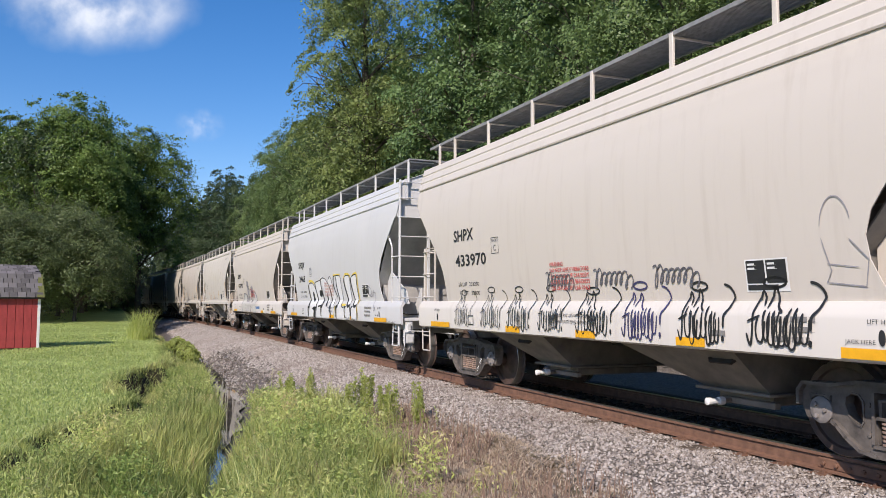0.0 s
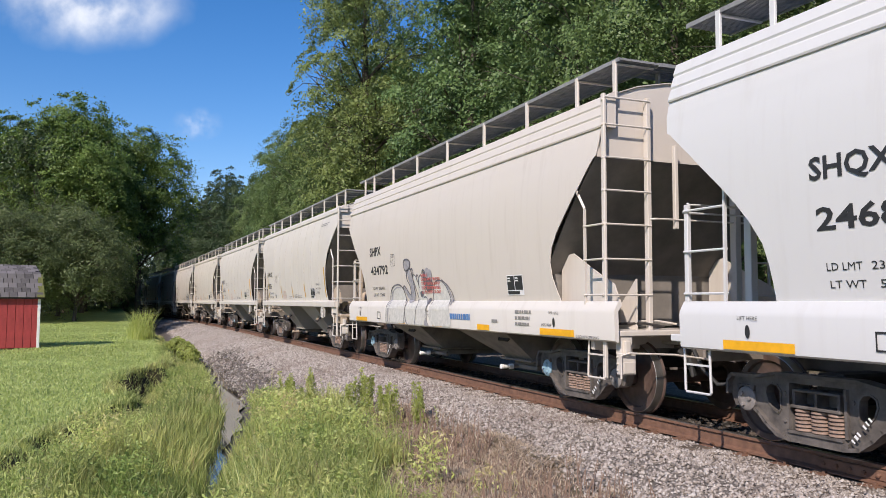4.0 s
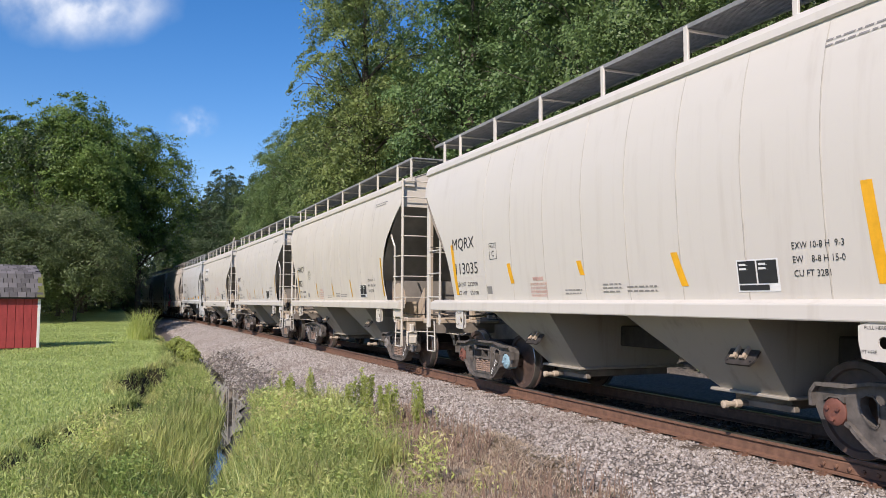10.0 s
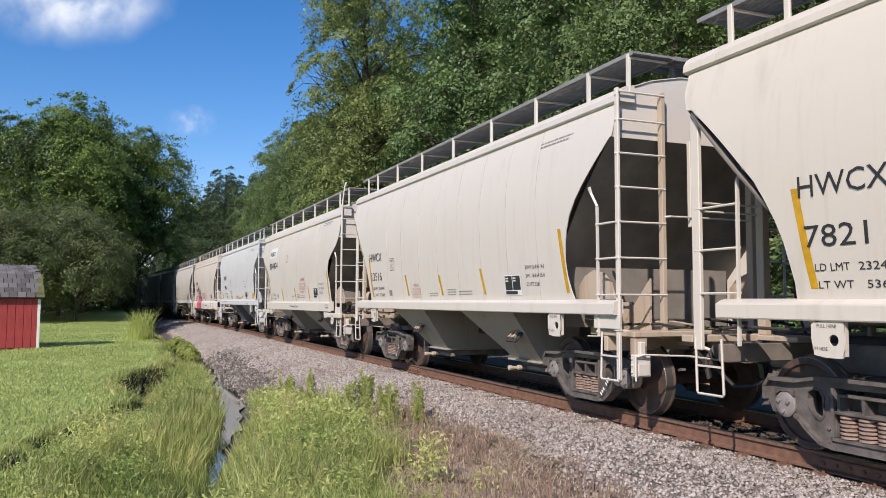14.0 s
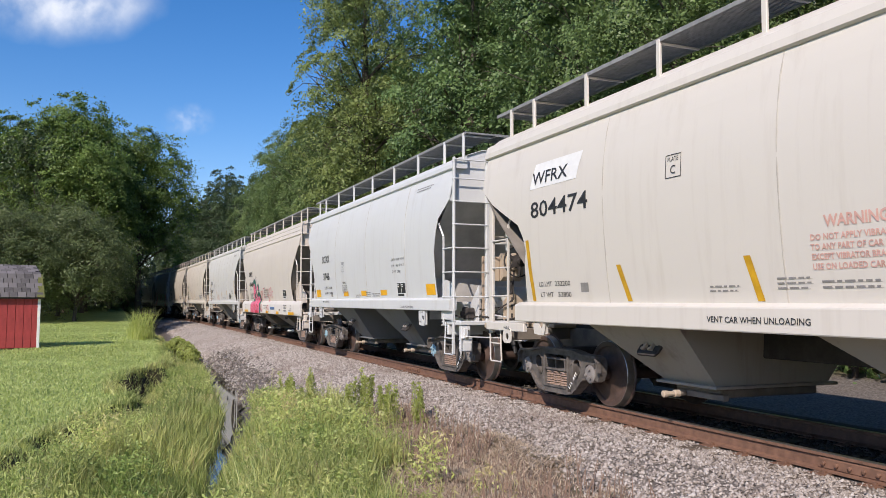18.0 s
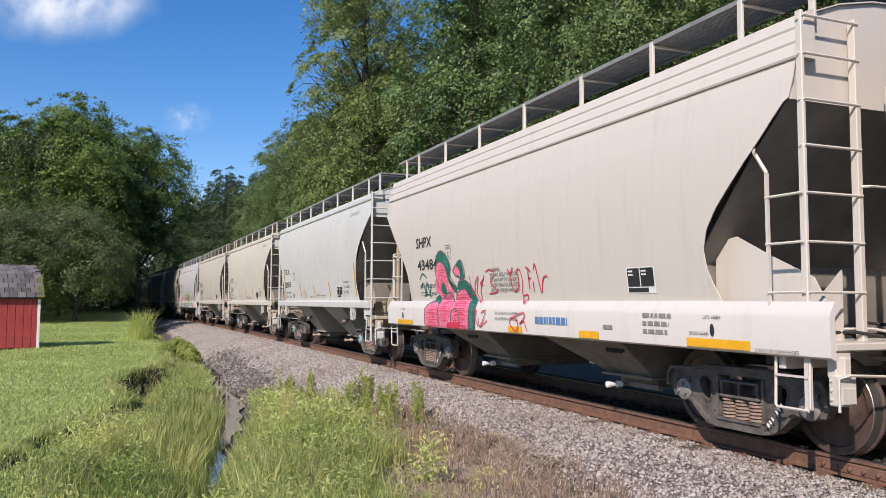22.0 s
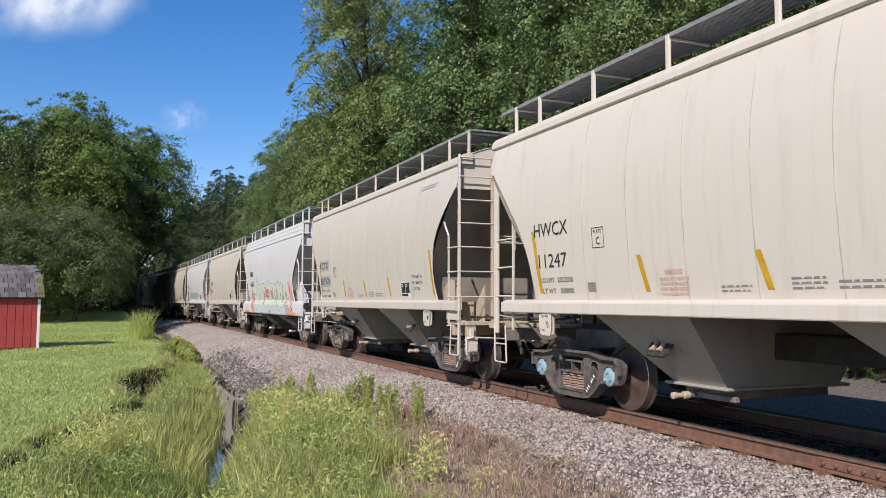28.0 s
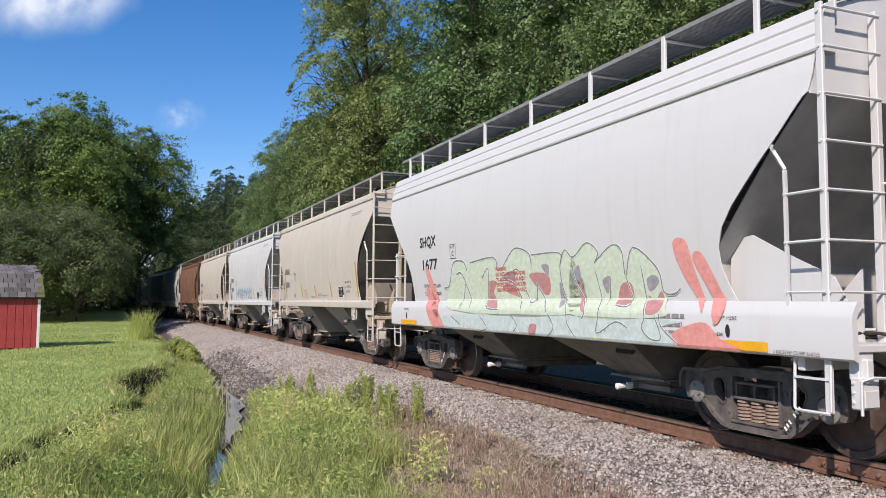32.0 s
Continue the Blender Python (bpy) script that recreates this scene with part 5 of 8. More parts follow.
        if not tall:
            piece("grab_iron", cached("grab_iron", lambda: Geo().tube([(0.02, -1.5, 2.43), (0.10, -1.45, 2.43), (0.10, 1.45, 2.43), (0.02, 1.5, 2.43)], 0.012, 6).mesh("grab_iron", [])), plat, trim)
    for u in st["trucks"]:
        add_truck(car, car_x(u), caps, 0.0)
    letter_car(car, style, mark_text, number, ld, stripes)
    CARS.append((car, S))
    return car, body


CARS = []
GREYCAPS, BLUECAPS = (CAPGREY, CAPGREY), (CAPBLUE, CAPGREY)
ROSTER = [
    ("cream covered hopper car with a white skirt and black sprayed tags", "skirt", WARM, 3.28, "SHPX", "433970", GREYCAPS, ("233200", "52800"), False),
    ("white covered hopper car with large outlined graffiti letters", "skirt", WHITE, 16.06, "SHQX", "2468", GREYCAPS, ("232100", "53900"), True),
    ("cream covered hopper car with a grey sprayed figure", "skirt", WARM, 28.90, "SHPX", "434792", BLUECAPS, ("232400", "53600"), False),
    ("cream covered hopper car with ochre tape strips", "round", CREAM_LIGHT, 41.77, "HWCX", "8076", GREYCAPS, ("232400", "53600"), True),
    ("cream covered hopper car with bright yellow tape strips", "round", CREAM_LIGHT, 54.52, "MQRX", "113035", (CAPRUST, CAPBLUE), ("232900", "53100"), False),
    ("yellowed cream covered hopper car with ochre tape strips", "round", CREAM, 67.37, "HWCX", "7821", GREYCAPS, ("232400", "53600"), False),
    ("cream covered hopper car with a tan dusty end", "round", CREAM_LIGHT, 80.10, "HWCX", "13516", GREYCAPS, ("232400", "53600"), False),
    ("pale grey covered hopper car with angular ends", "angular", CREAM_LIGHT, 92.90, "WFRX", "804474", GREYCAPS, ("232200", "53800"), True),
    ("light grey covered hopper car with yellow tape blocks", "narrow", GREY, 105.78, "SOXX", "3746", BLUECAPS, ("234100", "51900"), True),
    ("cream covered hopper car with pink and green graffiti", "skirt", WARM, 118.47, "SHPX", "434845", GREYCAPS, ("232500", "53400"), False),
    ("pale grey covered hopper car with ochre tape strips", "round", PALE, 131.35, "TILX", "328969", BLUECAPS, ("233000", "53000"), True),
    ("cream covered hopper car with ochre tape strips", "round", CREAM, 144.22, "HWCX", "11247", (CAPBLUE, CAPBLUE), ("232200", "53800"), False),
    ("dusty taupe covered hopper car with ochre tape strips", "round", TAUPE, 157.02, "FCTX", "805920", GREYCAPS, ("232200", "53800"), False),
    ("white covered hopper car with green and pink graffiti letters", "skirt", WHITE, 169.74, "SHQX", "1677", GREYCAPS, ("232100", "53900"), True),
    ("dusty taupe covered hopper car with ochre tape strips", "round", TAUPE, 182.70, None, None, GREYCAPS, None, False),
    ("white covered hopper car with pale blue graffiti", "round", WHITE, 195.50, None, None, GREYCAPS, None, True),
    ("dull grey covered hopper car with angular ends", "round", TAUPE, 208.20, None, None, GREYCAPS, None, False),
    ("rusty brown covered hopper car", "round", RUST_PAINT, 220.90, None, None, GREYCAPS, None, False),
    ("pale grey covered hopper car in the shade of the bend", "skirt", PALE, 233.70, None, None, GREYCAPS, None, False),
    ("cream covered hopper car in the shade of the bend", "round", CREAM, 246.45, None, None, GREYCAPS, None, False),
    ("white covered hopper car in the shade of the bend", "skirt", WHITE, 259.25, None, None, GREYCAPS, None, False),
    ("dusty taupe covered hopper car in the shade of the bend", "round", TAUPE, 272.0, None, None, GREYCAPS, None, False),
]
MADE = []
for label, style, coat, S, rep, num, caps, ld, brake in ROSTER:
    kind = "blocks" if style == "narrow" else ("yellow" if rep == "MQRX" else "ochre")
    MADE.append(make_car(label, style, coat, S, rep, num, None, kind, caps, ld)[0])


def arc(u, z, ru, rz, a0, a1, n=14):
    return [(u - ru * math.cos(radians(a0 + (a1 - a0) * i / n)), z + rz * math.sin(radians(a0 + (a1 - a0) * i / n))) for i in range(n + 1)]


def rounded(pts, closed, n=4):
    """A smooth line through the corners."""
    k = len(pts)
    out = []
    for i in range(k if closed else k - 1):
        p = [pts[(i + d) % k] if closed else pts[min(max(i + d, 0), k - 1)] for d in (-1, 0, 1, 2)]
        for j in range(n):
            t = j / n
            w = (-0.5 * t + t * t - 0.5 * t ** 3, 1 - 2.5 * t * t + 1.5 * t ** 3, 0.5 * t + 2 * t * t - 1.5 * t ** 3, -0.5 * t * t + 0.5 * t ** 3)
            out.append((sum(a * q[0] for a, q in zip(w, p)), max(0.972, sum(a * q[1] for a, q in zip(w, p)))))
    return out if closed else out + [pts[-1]]


def spray_tags(car):
    """A row of looping black tags along the skirt, and three scrawls above."""
    r = random.Random(3)
    for k, (a, b) in enumerate(((9.58, 8.80), (8.52, 7.68), (7.57, 6.74), (6.60, 5.84), (5.61, 4.68), (4.59, 3.75), (3.57, 2.78), (2.58, 1.70))):
        w, t = a - b, 0.010 + 0.0014 * k
        colour = SPRAY["violet" if k == 5 else "black"]
        lines = []
        # tall hooked first strokes
        lines.append(([(a - 0.02 * w, 1.16), (a - 0.07 * w, 1.05), (a - 0.11 * w, 1.20), (a - 0.13 * w, 1.40), (a - 0.20 * w, 1.56), (a - 0.25 * w, 1.42)], t * 1.3))
        lines.append(([(a - 0.04 * w, 1.27), (a - 0.22 * w, 1.33)], t))
        lines.append(([(a - 0.30 * w, 1.40), (a - 0.37 * w, 1.58 + r.uniform(-0.03, 0.03)), (a - 0.44 * w, 1.42), (a - 0.52 * w, 1.36)], t * 1.3))
        # leaning down strokes, joined below like round letters
        x = 0.20
        while x < 0.80:
            top, low, lean = 1.36 + r.uniform(-0.05, 0.06), 1.09 + r.uniform(-0.05, 0.04), r.uniform(0.015, 0.05)
            step = r.uniform(0.055, 0.085)
            lines.append(([(a - x * w, top), (a - (x - lean) * w, (top + low) / 2), (a - (x - lean * 0.6) * w, low), (a - (x + step * 0.5) * w, low - 0.015), (a - (x + step) * w, low + 0.10), (a - (x + step * 1.25) * w, top - 0.05)], t * r.uniform(0.8, 1.5)))
            x += step * r.uniform(0.9, 1.3)
        lines.append((arc(a - 0.36 * w, 1.62 + r.uniform(-0.03, 0.03), 0.15 * w, 0.045, 0, 370, 20), t * 1.3))
        lines.append(([(b + 0.18 * w, 1.63), (b + 0.08 * w, 1.60), (b + 0.01 * w, 1.52), (b + 0.03 * w, 1.40), (b + 0.10 * w, 1.32), (b + 0.12 * w, 1.20)], t * 1.5))
        lines.append(([(b + 0.13 * w, 1.12), (b + 0.135 * w, 1.06)], t * 2))
        sprayed(car, "skirt", [(rounded(p, False), q) for p, q in lines], colour, 0.009, "black sprayed tag")
    for a, b in ((6.42, 5.72), (5.22, 4.42), (4.02, 3.28)):
        w = a - b
        pts = [(a - w * i / 48 - 0.055 * math.sin(i * 1.0), 1.74 + (0.13 if i < 8 else 0.08) * math.sin(i * 1.0 + 0.9) - 0.05 * (i > 40)) for i in range(49)]
        sprayed(car, "skirt", [(rounded(pts, False, 2), 0.020)], SPRAY["dark grey"], 0.014, "grey looping scrawl")
    sprayed(car, "skirt", [(arc(1.55, 2.05, 0.16, 0.30, 20, 170), 0.012), ([(1.70, 2.0), (1.62, 1.72), (1.68, 1.62), (1.30, 1.58), (1.25, 1.8), (1.42, 1.98)], 0.012), ([(1.66, 1.78), (1.35, 1.74)], 0.010)], SPRAY["mid grey"], 0.009, "thin grey sketch lines")


spray_tags(MADE[0])
def fill_shape(car, colour, poly, lift):
    """A sprayed patch inside an outline of (u, z) corners, cut in bands so that it follows the side."""
    poly = rounded(poly, True)
    bm = bmesh.new()
    bm.faces.new([bm.verts.new((car_x(u), 0, z)) for u, z in poly])
    z, top = min(p[1] for p in poly), max(p[1] for p in poly)
    while z < top:
        bmesh.ops.bisect_plane(bm, geom=bm.verts[:] + bm.edges[:] + bm.faces[:], plane_co=(0, 0, z), plane_no=(0, 0, 1))
        z += 0.03 if z < 1.5 else 0.09
    bmesh.ops.triangulate(bm, faces=bm.faces[:])
    bm.verts.index_update()
    on_side(car, "skirt", "graffiti", [(v.co.x, v.co.z) for v in bm.verts], [tuple(v.index for v in f.verts) for f in bm.faces], SPRAY[colour], lift, colour + " sprayed patch")
    bm.free()


def draw_line(car, colour, pts, width, lift):
    sprayed(car, "skirt", [(rounded(pts, False), width)], SPRAY[colour], lift, colour + " sprayed line")


c = MADE[1]
draw_line(c, "yellow", ((8.26, 2.06), (7.86, 2.07), (7.53, 1.99)), 0.065, 0.0070)
draw_line(c, "yellow", ((5.32, 2.17), (4.61, 2.17)), 0.053, 0.0070)
draw_line(c, "yellow", ((4.26, 2.03), (4.10, 2.16), (3.78, 2.15), (3.64, 2.09)), 0.057, 0.0070)
draw_line(c, "yellow", ((3.54, 2.08), (3.22, 2.16), (3.02, 2.12), (2.96, 1.70), (2.87, 1.38)), 0.054, 0.0070)
draw_line(c, "yellow", ((4.30, 1.36), (3.94, 1.36)), 0.066, 0.0070)
draw_line(c, "yellow", ((2.89, 1.34), (2.85, 0.97)), 0.036, 0.0070)
draw_line(c, "yellow", ((5.11, 0.97), (5.05, 1.23), (4.90, 1.32)), 0.034, 0.0115)
fill_shape(c, "white", ((8.20, 1.97), (7.91, 2.01), (7.64, 1.94), (7.37, 1.77), (7.11, 1.34), (7.15, 0.97), (8.07, 0.97), (7.91, 1.32)), 0.0080)
draw_line(c, "black", ((8.29, 1.95), (8.28, 1.80), (8.02, 1.32), (8.16, 1.26), (8.13, 0.97)), 0.076, 0.0110)
fill_shape(c, "black", ((7.77, 1.72), (7.63, 1.70), (7.52, 1.49), (7.60, 1.43), (7.74, 1.52)), 0.0095)
draw_line(c, "black", ((8.29, 1.95), (8.14, 2.00), (7.86, 2.01), (7.58, 1.93), (7.34, 1.75), (7.06, 1.33)), 0.027, 0.0110)
fill_shape(c, "black", ((7.68, 1.22), (7.21, 1.29), (7.21, 0.97), (7.46, 0.97), (7.44, 1.19)), 0.0095)
fill_shape(c, "white", ((7.40, 2.00), (6.81, 2.05), (6.76, 1.95), (6.67, 1.78), (6.91, 1.77), (6.86, 1.58), (6.62, 1.57), (6.48, 1.35), (6.52, 0.97), (7.13, 0.97), (7.01, 1.34)), 0.0080)
draw_line(c, "black", ((7.45, 2.02), (7.39, 1.85), (7.08, 1.33), (7.26, 1.26)), 0.062, 0.0110)
fill_shape(c, "black", ((6.93, 1.76), (6.69, 1.77), (6.62, 1.63), (6.88, 1.59)), 0.0095)
draw_line(c, "black", ((7.45, 2.02), (6.81, 2.06), (6.72, 1.94)), 0.026, 0.0110)
draw_line(c, "black", ((6.86, 1.30), (6.43, 1.34)), 0.050, 0.0110)
fill_shape(c, "white", ((6.72, 2.08), (6.48, 2.13), (6.21, 2.10), (5.94, 1.97), (5.77, 1.81), (5.69, 1.58), (5.96, 1.32), (6.34, 1.33), (6.43, 0.97), (6.03, 0.97), (5.64, 0.97), (5.69, 1.22)), 0.0080)
draw_line(c, "black", ((6.77, 2.08), (6.67, 1.83), (6.36, 1.34), (6.55, 1.28), (6.52, 0.97)), 0.069, 0.0110)
fill_shape(c, "black", ((6.12, 1.70), (6.03, 1.66), (5.85, 1.35), (5.98, 1.33)), 0.0095)
draw_line(c, "black", ((6.77, 2.08), (6.53, 2.13), (6.25, 2.10), (5.98, 2.00), (5.77, 1.86), (5.52, 1.62)), 0.029, 0.0110)
fill_shape(c, "white", ((5.88, 2.08), (5.62, 2.14), (5.44, 1.89), (5.30, 1.75), (5.01, 1.33), (5.44, 1.33), (5.64, 1.67)), 0.0080)
draw_line(c, "black", ((5.77, 1.87), (5.46, 1.35), (5.54, 1.29), (5.42, 0.97)), 0.064, 0.0110)
draw_line(c, "black", ((5.90, 2.04), (5.62, 2.14), (5.36, 1.80)), 0.028, 0.0110)
draw_line(c, "black", ((5.24, 1.53), (5.09, 1.34)), 0.035, 0.0110)
fill_shape(c, "white", ((5.26, 2.13), (4.64, 2.13), (4.54, 1.90), (4.34, 1.32), (3.98, 1.33), (4.01, 0.97), (4.79, 0.97), (4.68, 1.34), (4.92, 1.75), (5.07, 2.10)), 0.0080)
draw_line(c, "black", ((5.28, 2.11), (5.30, 1.95), (5.17, 1.75), (4.96, 1.57)), 0.053, 0.0110)
draw_line(c, "black", ((5.01, 2.13), (4.96, 1.83), (4.70, 1.35), (4.87, 1.30), (4.87, 0.97)), 0.070, 0.0110)
draw_line(c, "black", ((5.32, 1.97), (5.26, 2.13), (4.61, 2.13), (4.50, 1.82), (4.29, 1.32), (3.98, 1.33)), 0.022, 0.0110)
fill_shape(c, "white", ((4.16, 2.07), (4.05, 2.12), (3.84, 2.12), (3.72, 2.06), (3.63, 1.72), (3.54, 1.39), (3.82, 1.37)), 0.0080)
draw_line(c, "black", ((4.20, 2.06), (4.18, 1.89), (3.79, 1.36), (3.54, 1.36)), 0.073, 0.0110)
draw_line(c, "black", ((4.21, 2.02), (4.13, 2.11), (3.89, 2.13), (3.70, 2.09), (3.64, 1.83), (3.54, 1.37)), 0.024, 0.0110)
fill_shape(c, "white", ((4.01, 1.31), (3.59, 1.33), (3.52, 1.18), (3.52, 0.97), (3.95, 0.97)), 0.0080)
draw_line(c, "black", ((3.91, 1.31), (4.04, 1.25), (4.00, 0.97)), 0.047, 0.0110)
draw_line(c, "black", ((3.91, 1.32), (3.60, 1.34), (3.50, 1.18), (3.52, 0.97)), 0.024, 0.0110)
fill_shape(c, "white", ((3.54, 2.06), (3.39, 2.11), (3.15, 2.12), (3.07, 2.04), (3.03, 1.70), (2.94, 1.40), (3.23, 1.36)), 0.0080)
draw_line(c, "black", ((3.58, 2.04), (3.54, 1.87), (3.20, 1.36), (2.94, 1.36)), 0.069, 0.0110)
draw_line(c, "black", ((3.58, 2.03), (3.43, 2.10), (3.15, 2.13), (3.07, 2.08), (3.04, 1.78), (2.93, 1.38)), 0.031, 0.0110)
fill_shape(c, "white", ((3.37, 1.30), (2.98, 1.34), (2.92, 1.16), (2.93, 0.97), (3.38, 0.97)), 0.0080)
draw_line(c, "black", ((3.28, 1.32), (3.41, 1.26), (3.40, 0.97)), 0.045, 0.0110)
draw_line(c, "black", ((3.31, 1.32), (2.98, 1.35), (2.90, 1.19), (2.92, 0.97)), 0.022, 0.0110)
draw_line(c, "black", ((3.90, 1.03), (3.82, 1.04), (3.88, 0.97), (3.77, 0.97), (3.74, 1.03), (3.68, 0.97), (3.62, 1.04), (3.58, 0.97)), 0.014, 0.0130)
draw_line(c, "black", ((3.35, 0.97), (3.32, 1.02), (3.25, 1.02), (3.30, 0.97), (3.21, 0.97), (3.18, 1.02), (3.21, 0.97), (3.11, 0.97), (3.07, 1.01), (2.99, 0.97)), 0.013, 0.0130)
draw_line(c, "mid grey", ((2.22, 1.71), (2.11, 1.81), (1.94, 1.76), (1.89, 1.64), (2.03, 1.60), (2.20, 1.65), (1.89, 1.56), (1.72, 1.73), (1.76, 1.52)), 0.020, 0.0110)
draw_line(c, "mid grey", ((1.69, 1.64), (1.59, 1.67), (1.61, 1.54), (1.58, 1.39), (1.48, 1.29), (1.40, 1.32), (1.53, 1.22)), 0.019, 0.0110)
c = MADE[2]
fill_shape(c, "pale grey", ((8.29, 0.97), (8.28, 1.42), (8.17, 1.65), (7.86, 1.79), (7.56, 1.77), (7.33, 1.63), (7.15, 1.39), (7.17, 1.24), (7.22, 0.97)), 0.0070)
fill_shape(c, "pale grey", ((7.09, 1.33), (7.07, 1.07), (6.95, 0.97), (6.58, 0.97), (6.45, 1.31), (6.53, 1.42), (6.93, 1.42)), 0.0070)
fill_shape(c, "pale grey", ((6.71, 1.96), (6.55, 1.95), (6.44, 1.75), (6.40, 1.92), (6.29, 1.97), (6.20, 1.88), (6.12, 1.64), (5.95, 1.43), (5.89, 1.32), (5.96, 1.04), (6.54, 0.97), (6.43, 1.37)), 0.0070)
fill_shape(c, "pale grey", ((5.72, 1.05), (5.70, 1.58), (5.62, 1.75), (5.44, 1.82), (5.21, 1.83), (5.00, 1.70), (4.88, 1.48), (4.79, 1.30), (4.77, 0.99)), 0.0070)
fill_shape(c, "mid grey", ((7.07, 2.01), (6.96, 2.10), (6.85, 2.00), (6.74, 1.76), (6.72, 1.51), (6.93, 1.42), (7.15, 1.54), (7.33, 1.69), (7.28, 1.74), (7.00, 1.58), (6.90, 1.65)), 0.0080)
fill_shape(c, "mid grey", ((7.27, 2.24), (7.22, 2.11), (7.04, 2.10), (6.91, 2.17), (6.89, 2.27), (7.04, 2.31), (7.19, 2.31)), 0.0080)
draw_line(c, "dark grey", ((7.27, 2.24), (7.22, 2.11), (7.04, 2.10), (6.91, 2.17), (6.89, 2.27), (7.04, 2.32), (7.22, 2.31), (7.27, 2.24)), 0.037, 0.0110)
fill_shape(c, "dark grey", ((6.18, 2.01), (6.10, 2.03), (6.07, 1.95), (5.97, 1.95), (5.74, 1.88), (5.71, 1.73), (5.84, 1.66), (6.01, 1.65), (6.11, 1.74), (6.18, 1.88)), 0.0085)
fill_shape(c, "mid grey", ((6.07, 2.06), (5.96, 2.11), (5.86, 2.08), (5.82, 1.99), (5.87, 1.91), (6.06, 1.94)), 0.0095)
fill_shape(c, "mid grey", ((5.85, 2.05), (5.77, 2.06), (5.72, 1.98), (5.74, 1.88), (5.82, 1.89)), 0.0095)
fill_shape(c, "dark grey", ((6.40, 1.64), (6.35, 1.66), (6.27, 1.65), (6.23, 1.60), (6.28, 1.54), (6.37, 1.54), (6.41, 1.59)), 0.0095)
fill_shape(c, "dark grey", ((5.98, 1.50), (5.82, 1.52), (5.86, 1.41), (5.94, 1.43)), 0.0095)
fill_shape(c, "mid grey", ((5.95, 1.13), (5.86, 1.05), (5.79, 0.99), (6.03, 1.00)), 0.0095)
draw_line(c, "dark grey", ((8.37, 0.97), (8.34, 1.27), (8.25, 1.58), (8.08, 1.75), (7.76, 1.81), (7.51, 1.78), (7.33, 1.66), (7.21, 1.42)), 0.034, 0.0110)
draw_line(c, "mid grey", ((8.11, 0.99), (8.15, 1.28), (8.12, 1.51), (8.03, 1.67), (7.80, 1.75), (7.54, 1.74)), 0.026, 0.0110)
draw_line(c, "mid grey", ((8.25, 0.97), (8.24, 1.28), (8.18, 1.55), (8.04, 1.69)), 0.047, 0.0100)
draw_line(c, "dark grey", ((7.13, 1.30), (7.13, 1.15), (7.07, 1.04), (6.95, 0.97)), 0.018, 0.0110)
draw_line(c, "dark grey", ((6.42, 1.37), (6.49, 1.23), (6.56, 0.97)), 0.022, 0.0110)
draw_line(c, "dark grey", ((7.15, 1.48), (7.10, 1.37), (7.17, 1.18), (7.22, 0.97)), 0.018, 0.0110)
draw_line(c, "dark grey", ((7.39, 1.71), (7.32, 1.78), (7.19, 1.72), (7.01, 1.60), (6.93, 1.62), (6.96, 1.77), (7.10, 1.90), (7.12, 2.02), (7.00, 2.12), (6.87, 2.10), (6.77, 1.94), (6.71, 1.71), (6.68, 1.53)), 0.031, 0.0110)
draw_line(c, "dark grey", ((6.87, 2.10), (6.79, 2.12), (6.73, 2.06), (6.77, 1.97)), 0.030, 0.0110)
draw_line(c, "dark grey", ((6.79, 1.94), (6.71, 1.99), (6.61, 1.97), (6.51, 1.87), (6.42, 1.72)), 0.023, 0.0110)
draw_line(c, "dark grey", ((6.75, 1.91), (6.56, 1.59), (6.42, 1.36)), 0.023, 0.0110)
draw_line(c, "dark grey", ((6.55, 1.95), (6.50, 1.99), (6.44, 1.95)), 0.028, 0.0110)
draw_line(c, "dark grey", ((6.44, 1.73), (6.44, 1.89), (6.36, 1.96), (6.25, 1.96), (6.18, 1.80), (6.12, 1.64)), 0.027, 0.0110)
draw_line(c, "dark grey", ((6.24, 1.53), (6.12, 1.54), (5.98, 1.45), (5.90, 1.39), (5.95, 1.22), (5.98, 1.05)), 0.022, 0.0110)
draw_line(c, "dark grey", ((6.23, 1.99), (6.20, 2.06), (6.12, 2.06), (6.07, 2.00)), 0.038, 0.0110)
draw_line(c, "dark grey", ((5.71, 1.40), (5.72, 1.58), (5.65, 1.75), (5.50, 1.84), (5.26, 1.84), (5.05, 1.72), (4.92, 1.56), (4.83, 1.38)), 0.025, 0.0110)
draw_line(c, "dark grey", ((5.26, 1.86), (5.00, 1.76), (4.81, 1.62), (4.71, 1.43)), 0.023, 0.0110)
draw_line(c, "mid grey", ((5.26, 1.85), (5.02, 1.74), (4.87, 1.59), (4.76, 1.39)), 0.058, 0.0100)
c = MADE[9]
fill_shape(c, "pink", ((9.05, 1.33), (8.92, 1.41), (8.67, 1.45), (8.48, 1.38), (8.42, 1.27), (8.42, 0.97), (9.10, 0.97), (9.09, 1.26)), 0.0080)
fill_shape(c, "pink", ((8.41, 1.48), (8.22, 1.55), (7.93, 1.55), (7.81, 1.42), (7.84, 1.01), (7.82, 0.97), (8.42, 0.97)), 0.0080)
fill_shape(c, "pink", ((7.82, 1.01), (7.75, 1.55), (7.59, 1.65), (7.32, 1.67), (7.12, 1.54), (7.06, 1.36), (7.09, 0.97), (7.82, 0.97)), 0.0080)
fill_shape(c, "pink", ((8.56, 2.13), (8.40, 2.18), (8.18, 2.11), (8.06, 1.90), (8.04, 1.69), (7.83, 1.54), (8.41, 1.47), (8.54, 1.70), (8.61, 1.92)), 0.0080)
